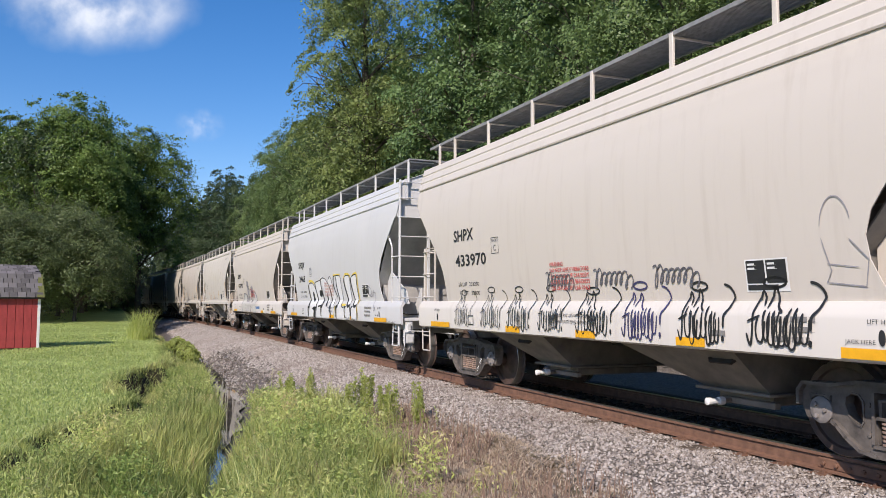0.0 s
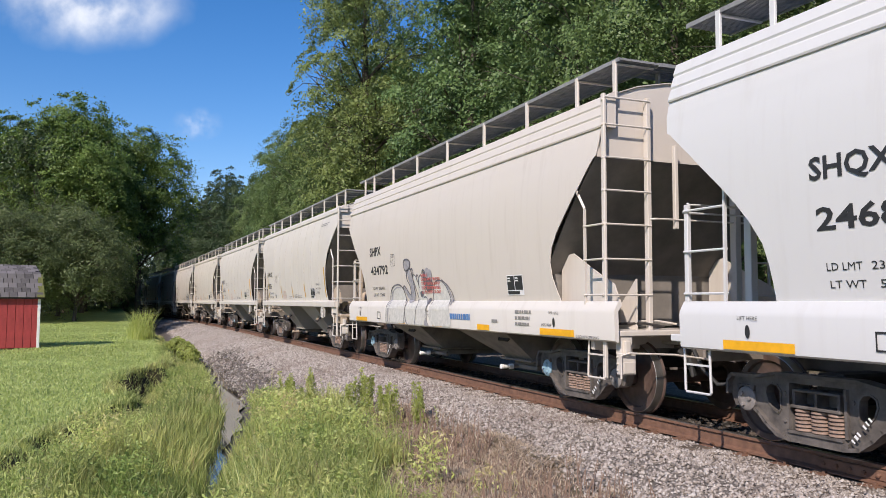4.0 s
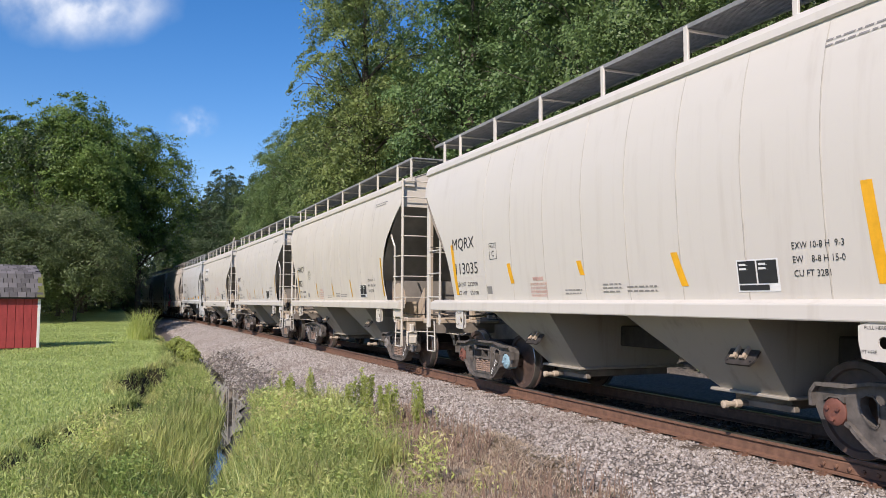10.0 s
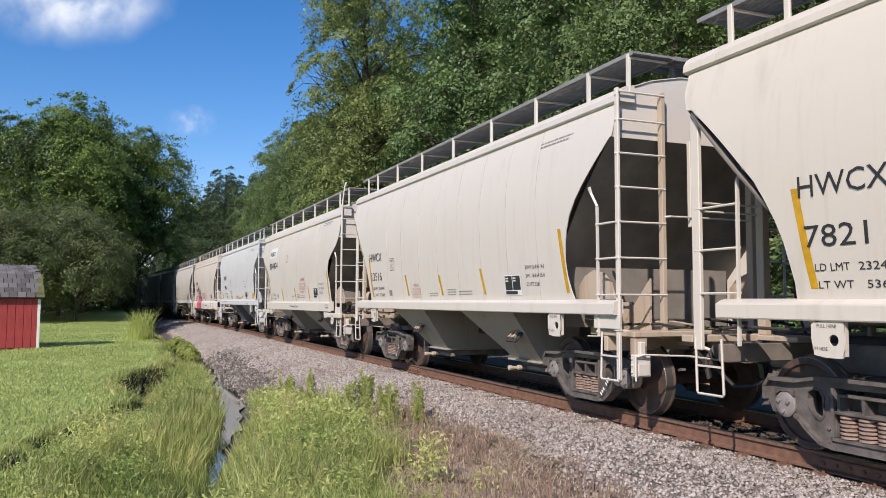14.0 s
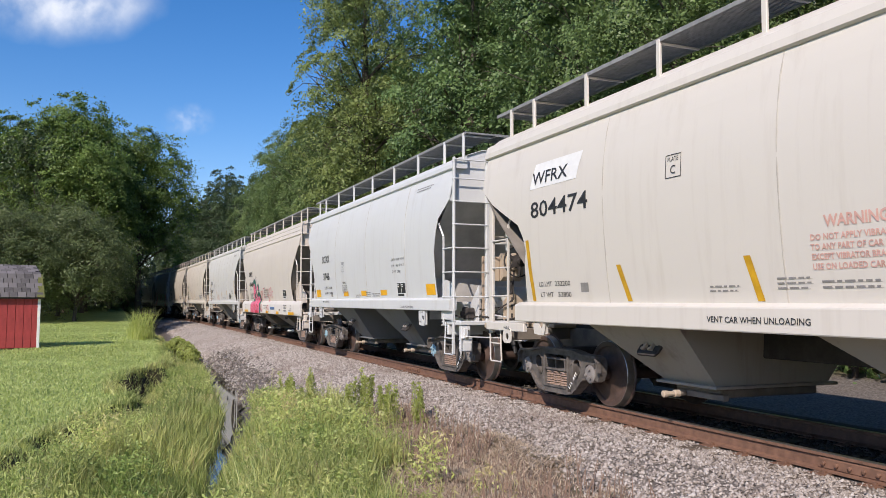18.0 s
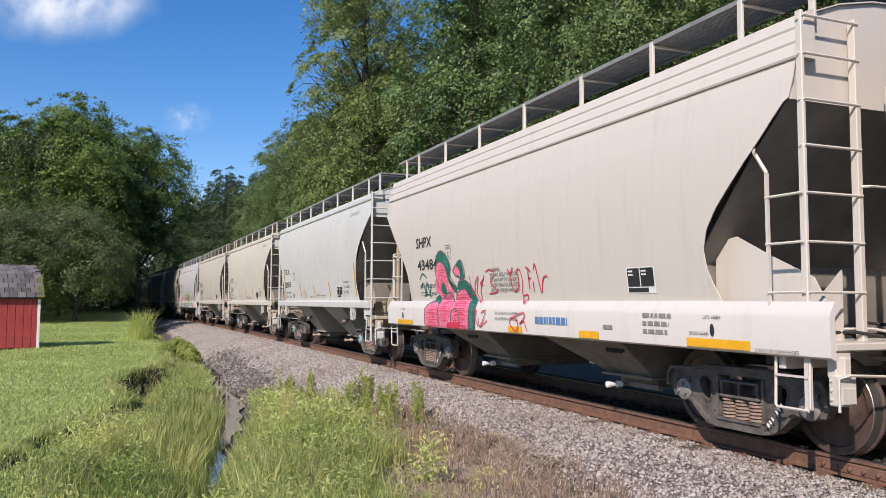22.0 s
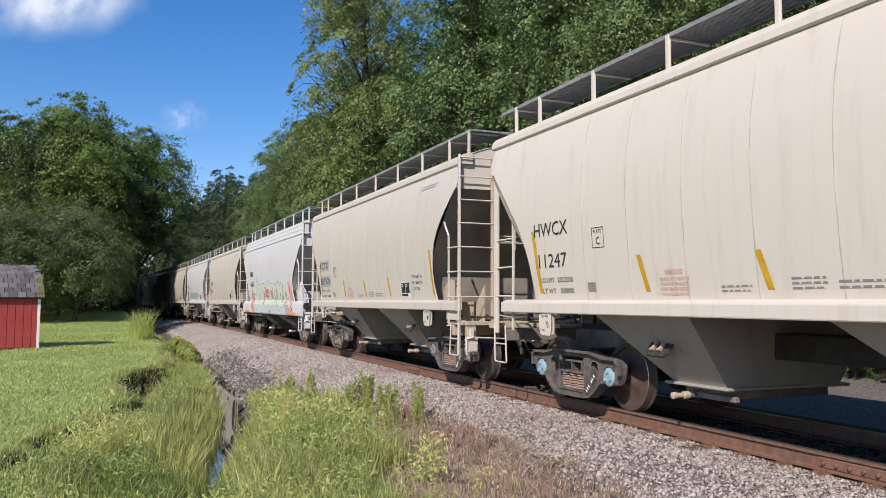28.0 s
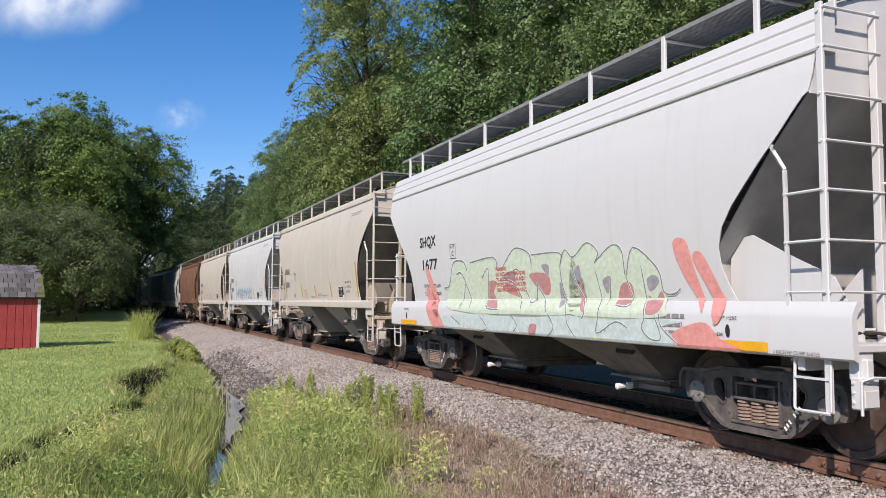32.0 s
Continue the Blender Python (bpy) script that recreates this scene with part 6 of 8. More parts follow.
fill_shape(c, "pink", ((7.80, 2.01), (7.67, 2.08), (7.53, 2.04), (7.47, 1.94), (7.69, 1.92)), 0.0080)
fill_shape(c, "pink", ((7.98, 1.78), (7.86, 1.79), (7.81, 1.65), (7.95, 1.54)), 0.0080)
fill_shape(c, "pink", ((8.68, 1.83), (8.54, 1.88), (8.51, 1.61), (8.66, 1.63)), 0.0080)
fill_shape(c, "green", ((8.56, 2.28), (8.34, 2.37), (8.09, 2.28), (7.94, 2.10), (7.97, 1.89), (7.86, 1.79), (7.69, 1.68), (7.75, 1.60), (7.97, 1.76), (8.10, 1.97), (8.20, 2.14), (8.40, 2.21), (8.53, 2.18)), 0.0080)
fill_shape(c, "green", ((7.66, 2.11), (7.49, 2.17), (7.38, 2.08), (7.35, 1.90), (7.47, 1.87), (7.53, 2.02)), 0.0080)
fill_shape(c, "green", ((7.66, 1.67), (7.50, 1.82), (7.22, 1.77), (6.98, 1.60), (6.81, 1.39), (6.85, 0.99), (7.09, 0.97), (7.06, 1.36), (7.17, 1.54), (7.37, 1.67)), 0.0080)
fill_shape(c, "green", ((8.35, 1.77), (8.22, 1.77), (8.15, 1.62), (8.29, 1.58), (8.40, 1.65)), 0.0100)
fill_shape(c, "green", ((8.76, 1.40), (8.70, 1.52), (8.48, 1.57), (8.40, 1.41), (8.67, 1.46)), 0.0085)
fill_shape(c, "red", ((7.96, 1.07), (7.46, 1.08), (7.46, 1.00), (7.96, 0.98)), 0.0120)
draw_line(c, "dark grey", ((9.10, 0.97), (9.11, 1.26), (8.95, 1.41), (8.65, 1.46), (8.44, 1.38), (8.41, 0.97)), 0.030, 0.0110)
draw_line(c, "dark grey", ((7.84, 0.98), (7.82, 1.20), (7.68, 1.32), (7.49, 1.27), (7.41, 0.97)), 0.027, 0.0110)
draw_line(c, "dark grey", ((8.41, 1.47), (8.10, 1.61), (7.93, 1.56), (7.78, 1.43)), 0.029, 0.0110)
draw_line(c, "dark grey", ((7.67, 1.67), (7.51, 1.83), (7.19, 1.78), (6.93, 1.58), (6.79, 1.36), (6.83, 0.98)), 0.034, 0.0110)
draw_line(c, "dark grey", ((7.07, 0.97), (7.04, 1.34), (7.17, 1.54), (7.35, 1.67), (7.63, 1.63), (7.76, 1.48)), 0.025, 0.0110)
draw_line(c, "dark grey", ((8.58, 2.28), (8.34, 2.39), (8.07, 2.29), (7.91, 2.10), (7.93, 1.91), (7.66, 1.68)), 0.029, 0.0110)
draw_line(c, "dark grey", ((8.61, 1.92), (8.64, 2.07), (8.47, 2.19), (8.20, 2.13), (8.06, 1.90), (7.97, 1.76)), 0.029, 0.0110)
draw_line(c, "dark grey", ((7.81, 2.01), (7.64, 2.11), (7.47, 2.18), (7.34, 2.09), (7.32, 1.88), (7.67, 1.91), (7.81, 2.01)), 0.027, 0.0110)
draw_line(c, "red", ((8.90, 1.29), (8.72, 1.30), (8.55, 1.30)), 0.016, 0.0095)
draw_line(c, "red", ((8.96, 1.24), (8.72, 1.25), (8.51, 1.23)), 0.016, 0.0095)
draw_line(c, "red", ((8.90, 1.20), (8.70, 1.22), (8.51, 1.20)), 0.016, 0.0095)
draw_line(c, "red", ((9.00, 1.13), (8.77, 1.16), (8.54, 1.16)), 0.016, 0.0095)
draw_line(c, "red", ((8.92, 1.10), (8.70, 1.11), (8.49, 1.12)), 0.016, 0.0095)
draw_line(c, "red", ((8.90, 1.05), (8.73, 1.06), (8.56, 1.06)), 0.016, 0.0095)
draw_line(c, "red", ((8.99, 0.98), (8.73, 1.01), (8.48, 1.01)), 0.017, 0.0095)
draw_line(c, "red", ((8.98, 0.97), (8.72, 0.97), (8.48, 0.97)), 0.016, 0.0095)
draw_line(c, "red", ((8.26, 1.42), (8.07, 1.45), (7.90, 1.45)), 0.016, 0.0095)
draw_line(c, "red", ((8.27, 1.40), (8.12, 1.41), (7.97, 1.41)), 0.015, 0.0095)
draw_line(c, "red", ((8.29, 1.34), (8.14, 1.36), (8.00, 1.35)), 0.015, 0.0095)
draw_line(c, "red", ((8.29, 1.32), (8.14, 1.33), (7.99, 1.30)), 0.015, 0.0095)
draw_line(c, "red", ((8.36, 1.28), (8.13, 1.28), (7.90, 1.27)), 0.016, 0.0095)
draw_line(c, "red", ((8.27, 1.22), (8.12, 1.23), (7.97, 1.22)), 0.015, 0.0095)
draw_line(c, "red", ((8.22, 1.18), (8.11, 1.20), (8.01, 1.18)), 0.015, 0.0095)
draw_line(c, "red", ((8.22, 1.13), (8.10, 1.16), (7.98, 1.13)), 0.015, 0.0095)
draw_line(c, "red", ((8.24, 1.09), (8.09, 1.11), (7.95, 1.09)), 0.015, 0.0095)
draw_line(c, "red", ((7.68, 1.56), (7.42, 1.57), (7.17, 1.57)), 0.015, 0.0095)
draw_line(c, "red", ((7.71, 1.51), (7.45, 1.53), (7.20, 1.52)), 0.015, 0.0095)
draw_line(c, "red", ((7.73, 1.49), (7.45, 1.50), (7.18, 1.49)), 0.015, 0.0095)
draw_line(c, "red", ((7.62, 1.45), (7.42, 1.46), (7.22, 1.43)), 0.014, 0.0095)
draw_line(c, "red", ((7.71, 1.41), (7.45, 1.42), (7.20, 1.42)), 0.015, 0.0095)
draw_line(c, "red", ((7.71, 1.37), (7.43, 1.39), (7.16, 1.37)), 0.015, 0.0095)
draw_line(c, "red", ((7.63, 1.32), (7.42, 1.33), (7.21, 1.33)), 0.015, 0.0095)
draw_line(c, "red", ((7.68, 1.27), (7.42, 1.30), (7.16, 1.29)), 0.015, 0.0095)
draw_line(c, "red", ((7.69, 1.27), (7.47, 1.27), (7.25, 1.25)), 0.015, 0.0095)
draw_line(c, "red", ((7.66, 1.21), (7.43, 1.24), (7.22, 1.22)), 0.015, 0.0095)
draw_line(c, "red", ((7.72, 1.19), (7.43, 1.22), (7.15, 1.21)), 0.015, 0.0095)
draw_line(c, "red", ((7.64, 1.15), (7.42, 1.17), (7.20, 1.17)), 0.014, 0.0095)
draw_line(c, "red", ((7.73, 1.11), (7.45, 1.13), (7.19, 1.14)), 0.015, 0.0095)
draw_line(c, "red", ((7.74, 1.06), (7.49, 1.09), (7.25, 1.08)), 0.015, 0.0095)
draw_line(c, "red", ((7.67, 1.03), (7.42, 1.04), (7.18, 1.03)), 0.015, 0.0095)
draw_line(c, "red", ((7.67, 0.98), (7.41, 1.02), (7.16, 1.00)), 0.015, 0.0095)
draw_line(c, "red", ((7.66, 0.97), (7.41, 0.98), (7.17, 0.97)), 0.015, 0.0095)
draw_line(c, "red", ((8.44, 2.03), (8.30, 2.04), (8.16, 2.02)), 0.016, 0.0095)
draw_line(c, "red", ((8.50, 1.97), (8.33, 1.99), (8.16, 1.97)), 0.016, 0.0095)
draw_line(c, "red", ((8.50, 1.93), (8.32, 1.93), (8.15, 1.89)), 0.016, 0.0095)
draw_line(c, "red", ((8.37, 1.89), (8.32, 1.89), (8.28, 1.86)), 0.016, 0.0095)
draw_line(c, "red", ((8.43, 1.85), (8.35, 1.85), (8.28, 1.83)), 0.016, 0.0095)
draw_line(c, "red", ((8.36, 1.79), (8.26, 1.81), (8.17, 1.79)), 0.016, 0.0095)
draw_line(c, "red", ((8.50, 1.78), (8.34, 1.78), (8.18, 1.76)), 0.016, 0.0095)
draw_line(c, "red", ((8.44, 1.74), (8.35, 1.74), (8.27, 1.72)), 0.016, 0.0095)
draw_line(c, "red", ((8.43, 1.70), (8.35, 1.71), (8.26, 1.70)), 0.016, 0.0095)
draw_line(c, "red", ((8.45, 1.66), (8.35, 1.67), (8.25, 1.64)), 0.016, 0.0095)
draw_line(c, "red", ((8.45, 1.60), (8.35, 1.61), (8.26, 1.60)), 0.016, 0.0095)
draw_line(c, "red", ((8.39, 1.56), (8.30, 1.57), (8.20, 1.55)), 0.016, 0.0095)
draw_line(c, "teal", ((7.01, 1.39), (6.94, 1.41), (6.87, 1.38)), 0.015, 0.0095)
draw_line(c, "teal", ((6.99, 1.35), (6.94, 1.37), (6.87, 1.34)), 0.015, 0.0095)
draw_line(c, "teal", ((7.01, 1.32), (6.95, 1.34), (6.87, 1.31)), 0.015, 0.0095)
draw_line(c, "teal", ((7.01, 1.28), (6.95, 1.30), (6.87, 1.27)), 0.015, 0.0095)
draw_line(c, "teal", ((7.02, 1.24), (6.95, 1.26), (6.87, 1.23)), 0.015, 0.0095)
draw_line(c, "teal", ((7.00, 1.21), (6.95, 1.23), (6.87, 1.20)), 0.015, 0.0095)
draw_line(c, "teal", ((7.01, 1.18), (6.95, 1.20), (6.87, 1.17)), 0.015, 0.0095)
draw_line(c, "teal", ((7.03, 1.15), (6.95, 1.17), (6.87, 1.14)), 0.015, 0.0095)
draw_line(c, "teal", ((7.01, 1.12), (6.95, 1.14), (6.88, 1.11)), 0.015, 0.0095)
draw_line(c, "teal", ((7.01, 1.09), (6.95, 1.11), (6.88, 1.09)), 0.015, 0.0095)
draw_line(c, "teal", ((7.02, 1.07), (6.95, 1.09), (6.88, 1.06)), 0.015, 0.0095)
draw_line(c, "teal", ((7.02, 1.04), (6.95, 1.06), (6.88, 1.04)), 0.015, 0.0095)
draw_line(c, "teal", ((7.03, 1.00), (6.95, 1.02), (6.88, 1.00)), 0.015, 0.0095)
draw_line(c, "teal", ((7.00, 0.97), (6.95, 0.99), (6.88, 0.97)), 0.015, 0.0095)
draw_line(c, "teal", ((8.26, 2.26), (8.14, 2.27), (8.01, 2.23)), 0.017, 0.0095)
draw_line(c, "teal", ((8.24, 2.21), (8.14, 2.23), (8.01, 2.18)), 0.017, 0.0095)
draw_line(c, "teal", ((8.26, 2.18), (8.14, 2.20), (8.01, 2.15)), 0.017, 0.0095)
draw_line(c, "teal", ((8.28, 2.15), (8.14, 2.17), (8.01, 2.12)), 0.017, 0.0095)
draw_line(c, "teal", ((8.29, 2.10), (8.14, 2.12), (8.01, 2.08)), 0.017, 0.0095)
draw_line(c, "red", ((7.11, 1.91), (7.05, 1.72), (6.96, 1.56), (6.88, 1.77), (6.75, 1.87), (6.82, 1.69), (6.84, 1.59), (6.66, 1.44), (6.68, 1.66), (6.51, 1.89)), 0.021, 0.0140)
draw_line(c, "red", ((6.53, 1.83), (6.69, 1.75), (6.57, 1.72)), 0.020, 0.0140)
draw_line(c, "red", ((6.46, 1.94), (6.28, 1.97), (6.14, 1.90), (6.30, 1.77), (6.18, 1.69), (6.07, 1.61), (6.39, 1.58)), 0.020, 0.0140)
draw_line(c, "red", ((5.68, 1.96), (5.57, 1.89), (5.50, 1.98)), 0.027, 0.0140)
draw_line(c, "red", ((5.58, 1.91), (5.57, 1.74), (5.51, 1.62), (5.39, 1.63), (5.32, 1.78), (5.39, 1.92)), 0.021, 0.0140)
draw_line(c, "red", ((5.39, 1.92), (5.28, 1.94), (5.21, 1.78), (5.24, 1.55), (5.15, 1.43), (5.07, 1.55), (5.23, 1.54)), 0.020, 0.0140)
draw_line(c, "red", ((5.09, 1.97), (4.94, 1.90)), 0.025, 0.0140)
draw_line(c, "red", ((5.02, 1.93), (5.01, 1.62)), 0.025, 0.0140)
draw_line(c, "red", ((5.03, 1.78), (4.94, 1.81)), 0.020, 0.0140)
draw_line(c, "red", ((4.89, 1.76), (4.88, 1.60)), 0.024, 0.0140)
draw_line(c, "red", ((4.85, 1.91), (4.80, 2.00), (4.74, 1.81), (4.67, 1.58), (4.61, 1.75), (4.54, 1.81), (4.46, 1.81)), 0.024, 0.0140)
draw_line(c, "red", ((6.84, 1.30), (6.80, 1.06), (6.82, 1.29), (6.71, 1.30), (6.76, 1.18), (6.67, 1.05)), 0.020, 0.0140)
draw_line(c, "red", ((6.64, 1.20), (6.66, 1.06)), 0.020, 0.0140)
draw_line(c, "red", ((6.55, 1.27), (6.36, 1.31), (6.50, 1.13), (6.61, 1.04), (6.31, 1.15)), 0.020, 0.0140)
draw_line(c, "red", ((5.32, 1.23), (5.49, 1.20), (5.52, 1.11), (5.33, 1.01), (5.26, 1.13), (5.37, 1.22), (5.09, 1.29), (5.06, 1.23), (5.21, 1.12), (5.08, 1.17), (4.99, 1.03)), 0.020, 0.0140)
draw_line(c, "green", ((9.49, 1.88), (9.30, 2.00), (9.08, 1.91)), 0.024, 0.0140)
draw_line(c, "green", ((9.44, 1.70), (9.30, 1.82), (9.20, 1.62), (9.09, 1.83), (9.00, 1.60), (8.89, 1.80)), 0.031, 0.0140)
draw_line(c, "green", ((9.32, 2.13), (9.23, 2.27), (9.18, 2.10)), 0.023, 0.0140)
draw_line(c, "green", ((9.32, 1.56), (9.09, 1.59), (8.92, 1.54)), 0.023, 0.0140)
c = MADE[13]
fill_shape(c, "pale green", ((8.26, 1.70), (8.01, 2.10), (7.80, 2.17), (7.51, 2.13), (7.16, 2.11), (6.39, 2.14), (6.23, 1.94), (5.90, 2.06), (5.71, 2.22), (5.43, 2.25), (5.17, 2.15), (4.92, 2.13), (4.37, 2.12), (4.18, 2.15), (4.01, 2.07), (4.02, 1.29), (8.00, 1.31)), 0.0070)
fill_shape(c, "pale green", ((4.01, 2.07), (3.67, 2.21), (3.41, 2.09), (3.48, 1.95), (3.10, 2.14), (2.89, 2.02), (2.84, 1.75), (2.67, 2.10), (2.28, 1.83), (2.19, 1.61), (2.10, 1.39), (2.20, 1.28), (4.02, 1.29)), 0.0070)
fill_shape(c, "pale teal", ((8.05, 1.23), (2.20, 1.26), (2.15, 1.17), (1.83, 0.97), (4.17, 0.97), (8.00, 0.97)), 0.0070)
fill_shape(c, "brick", ((5.21, 1.85), (4.67, 1.83), (4.67, 1.56), (4.93, 1.60)), 0.0085)
fill_shape(c, "brick", ((6.60, 1.76), (6.29, 1.76), (6.43, 1.58), (6.19, 1.35), (6.64, 1.40)), 0.0085)
fill_shape(c, "brick", ((6.09, 1.70), (5.71, 1.70), (5.53, 1.52), (6.00, 1.61)), 0.0085)
fill_shape(c, "brick", ((3.96, 1.71), (3.85, 1.69), (3.69, 1.35), (3.80, 1.37)), 0.0085)
fill_shape(c, "brick", ((2.97, 1.65), (2.76, 1.67), (2.75, 1.45), (3.04, 1.41)), 0.0085)
fill_shape(c, "brick", ((2.46, 1.52), (2.34, 1.48), (2.21, 1.57), (2.17, 1.36), (2.40, 1.31)), 0.0085)
fill_shape(c, "brick", ((5.13, 1.12), (4.93, 1.12), (5.00, 0.97), (5.16, 0.97)), 0.0085)
fill_shape(c, "mid grey", ((4.36, 1.72), (4.20, 1.49), (4.31, 1.37), (4.39, 1.56)), 0.0085)
fill_shape(c, "mid grey", ((4.01, 1.84), (3.85, 1.93), (3.85, 1.71), (3.99, 1.67)), 0.0085)
fill_shape(c, "mid grey", ((3.35, 1.72), (3.16, 1.76), (3.26, 1.55)), 0.0085)
fill_shape(c, "mid grey", ((2.46, 1.71), (2.32, 1.76), (2.24, 1.67), (2.42, 1.57)), 0.0085)
fill_shape(c, "mid grey", ((6.09, 1.84), (5.71, 1.92), (5.69, 1.73)), 0.0085)
fill_shape(c, "mid grey", ((4.84, 1.97), (4.63, 1.96), (4.67, 1.82)), 0.0085)
draw_line(c, "white", ((8.48, 1.70), (8.21, 1.75), (8.01, 2.10), (7.80, 2.17), (7.51, 2.13), (7.39, 1.96)), 0.052, 0.0095)
draw_line(c, "silver green", ((8.48, 1.70), (8.21, 1.75), (8.01, 2.10), (7.80, 2.17), (7.51, 2.13), (7.39, 1.96)), 0.027, 0.0110)
draw_line(c, "white", ((7.27, 2.11), (6.35, 2.16), (6.23, 1.95), (6.11, 1.97)), 0.048, 0.0095)
draw_line(c, "silver green", ((7.27, 2.11), (6.35, 2.16), (6.23, 1.95), (6.11, 1.97)), 0.025, 0.0110)
draw_line(c, "white", ((6.09, 1.95), (5.71, 2.22), (5.47, 2.25), (5.17, 2.15), (5.12, 1.96)), 0.045, 0.0095)
draw_line(c, "silver green", ((6.09, 1.95), (5.71, 2.22), (5.47, 2.25), (5.17, 2.15), (5.12, 1.96)), 0.023, 0.0110)
draw_line(c, "white", ((5.12, 2.13), (4.33, 2.12), (4.33, 1.95)), 0.041, 0.0095)
draw_line(c, "silver green", ((5.12, 2.13), (4.33, 2.12), (4.33, 1.95)), 0.021, 0.0110)
draw_line(c, "white", ((4.33, 1.95), (4.18, 2.15), (3.98, 2.04), (3.65, 2.21), (3.40, 2.08), (3.49, 1.94)), 0.039, 0.0095)
draw_line(c, "silver green", ((4.33, 1.95), (4.18, 2.15), (3.98, 2.04), (3.65, 2.21), (3.40, 2.08), (3.49, 1.94)), 0.020, 0.0110)
draw_line(c, "white", ((3.49, 1.94), (3.10, 2.14), (2.89, 2.06), (2.85, 1.75), (2.67, 2.09), (2.25, 1.83), (2.18, 1.57), (2.00, 1.54), (1.89, 1.60)), 0.036, 0.0095)
draw_line(c, "silver green", ((3.49, 1.94), (3.10, 2.14), (2.89, 2.06), (2.85, 1.75), (2.67, 2.09), (2.25, 1.83), (2.18, 1.57), (2.00, 1.54), (1.89, 1.60)), 0.019, 0.0110)
draw_line(c, "white", ((7.88, 1.92), (7.60, 1.92), (7.22, 1.34)), 0.050, 0.0095)
draw_line(c, "silver green", ((7.88, 1.92), (7.60, 1.92), (7.22, 1.34)), 0.026, 0.0110)
draw_line(c, "white", ((7.51, 1.76), (7.70, 1.33)), 0.049, 0.0095)
draw_line(c, "silver green", ((7.51, 1.76), (7.70, 1.33)), 0.025, 0.0110)
draw_line(c, "white", ((6.82, 1.84), (6.56, 1.98), (6.64, 1.40), (6.15, 1.33)), 0.046, 0.0095)
draw_line(c, "silver green", ((6.82, 1.84), (6.56, 1.98), (6.64, 1.40), (6.15, 1.33)), 0.024, 0.0110)
draw_line(c, "white", ((6.19, 1.78), (5.71, 1.73), (5.40, 1.34)), 0.044, 0.0095)
draw_line(c, "silver green", ((6.19, 1.78), (5.71, 1.73), (5.40, 1.34)), 0.023, 0.0110)
draw_line(c, "white", ((5.71, 1.92), (5.51, 1.91), (5.26, 1.49), (5.06, 1.47), (4.99, 1.73)), 0.043, 0.0095)
draw_line(c, "silver green", ((5.71, 1.92), (5.51, 1.91), (5.26, 1.49), (5.06, 1.47), (4.99, 1.73)), 0.022, 0.0110)
draw_line(c, "white", ((5.02, 1.73), (4.64, 1.31)), 0.040, 0.0095)
draw_line(c, "silver green", ((5.02, 1.73), (4.64, 1.31)), 0.021, 0.0110)
draw_line(c, "white", ((4.33, 1.95), (4.30, 1.64), (4.13, 1.32), (4.09, 1.15), (3.88, 0.97)), 0.039, 0.0095)
draw_line(c, "silver green", ((4.33, 1.95), (4.30, 1.64), (4.13, 1.32), (4.09, 1.15), (3.88, 0.97)), 0.020, 0.0110)
draw_line(c, "white", ((4.01, 1.93), (3.96, 1.71), (3.69, 1.35), (3.75, 1.23)), 0.038, 0.0095)
draw_line(c, "silver green", ((4.01, 1.93), (3.96, 1.71), (3.69, 1.35), (3.75, 1.23)), 0.020, 0.0110)
draw_line(c, "white", ((3.48, 1.84), (3.36, 1.33), (3.41, 1.06), (3.00, 1.21), (2.77, 1.15)), 0.035, 0.0095)
draw_line(c, "silver green", ((3.48, 1.84), (3.36, 1.33), (3.41, 1.06), (3.00, 1.21), (2.77, 1.15)), 0.018, 0.0110)
draw_line(c, "white", ((3.16, 1.76), (3.23, 1.41)), 0.034, 0.0095)
draw_line(c, "silver green", ((3.16, 1.76), (3.23, 1.41)), 0.018, 0.0110)
draw_line(c, "white", ((2.85, 1.75), (2.75, 1.42), (3.04, 1.41)), 0.033, 0.0095)
draw_line(c, "silver green", ((2.85, 1.75), (2.75, 1.42), (3.04, 1.41)), 0.017, 0.0110)
draw_line(c, "white", ((2.54, 1.87), (2.49, 1.48), (2.43, 1.28), (2.49, 1.16), (2.35, 1.04), (2.15, 1.05), (2.25, 1.29)), 0.032, 0.0095)
draw_line(c, "silver green", ((2.54, 1.87), (2.49, 1.48), (2.43, 1.28), (2.49, 1.16), (2.35, 1.04), (2.15, 1.05), (2.25, 1.29)), 0.017, 0.0110)
draw_line(c, "white", ((2.17, 1.32), (2.13, 1.17), (1.82, 0.97)), 0.032, 0.0095)
draw_line(c, "silver green", ((2.17, 1.32), (2.13, 1.17), (1.82, 0.97)), 0.016, 0.0110)
draw_line(c, "white", ((6.82, 1.21), (6.56, 1.03), (6.82, 0.97)), 0.046, 0.0095)
draw_line(c, "silver green", ((6.82, 1.21), (6.56, 1.03), (6.82, 0.97)), 0.024, 0.0110)
draw_line(c, "white", ((5.71, 1.25), (5.53, 1.11), (5.66, 0.98)), 0.042, 0.0095)
draw_line(c, "silver green", ((5.71, 1.25), (5.53, 1.11), (5.66, 0.98)), 0.022, 0.0110)
draw_line(c, "white", ((4.61, 1.29), (4.46, 1.10), (4.64, 0.97)), 0.039, 0.0095)
draw_line(c, "silver green", ((4.61, 1.29), (4.46, 1.10), (4.64, 0.97)), 0.021, 0.0110)
draw_line(c, "white", ((8.00, 1.19), (7.62, 1.05)), 0.050, 0.0095)
draw_line(c, "silver green", ((8.00, 1.19), (7.62, 1.05)), 0.026, 0.0110)
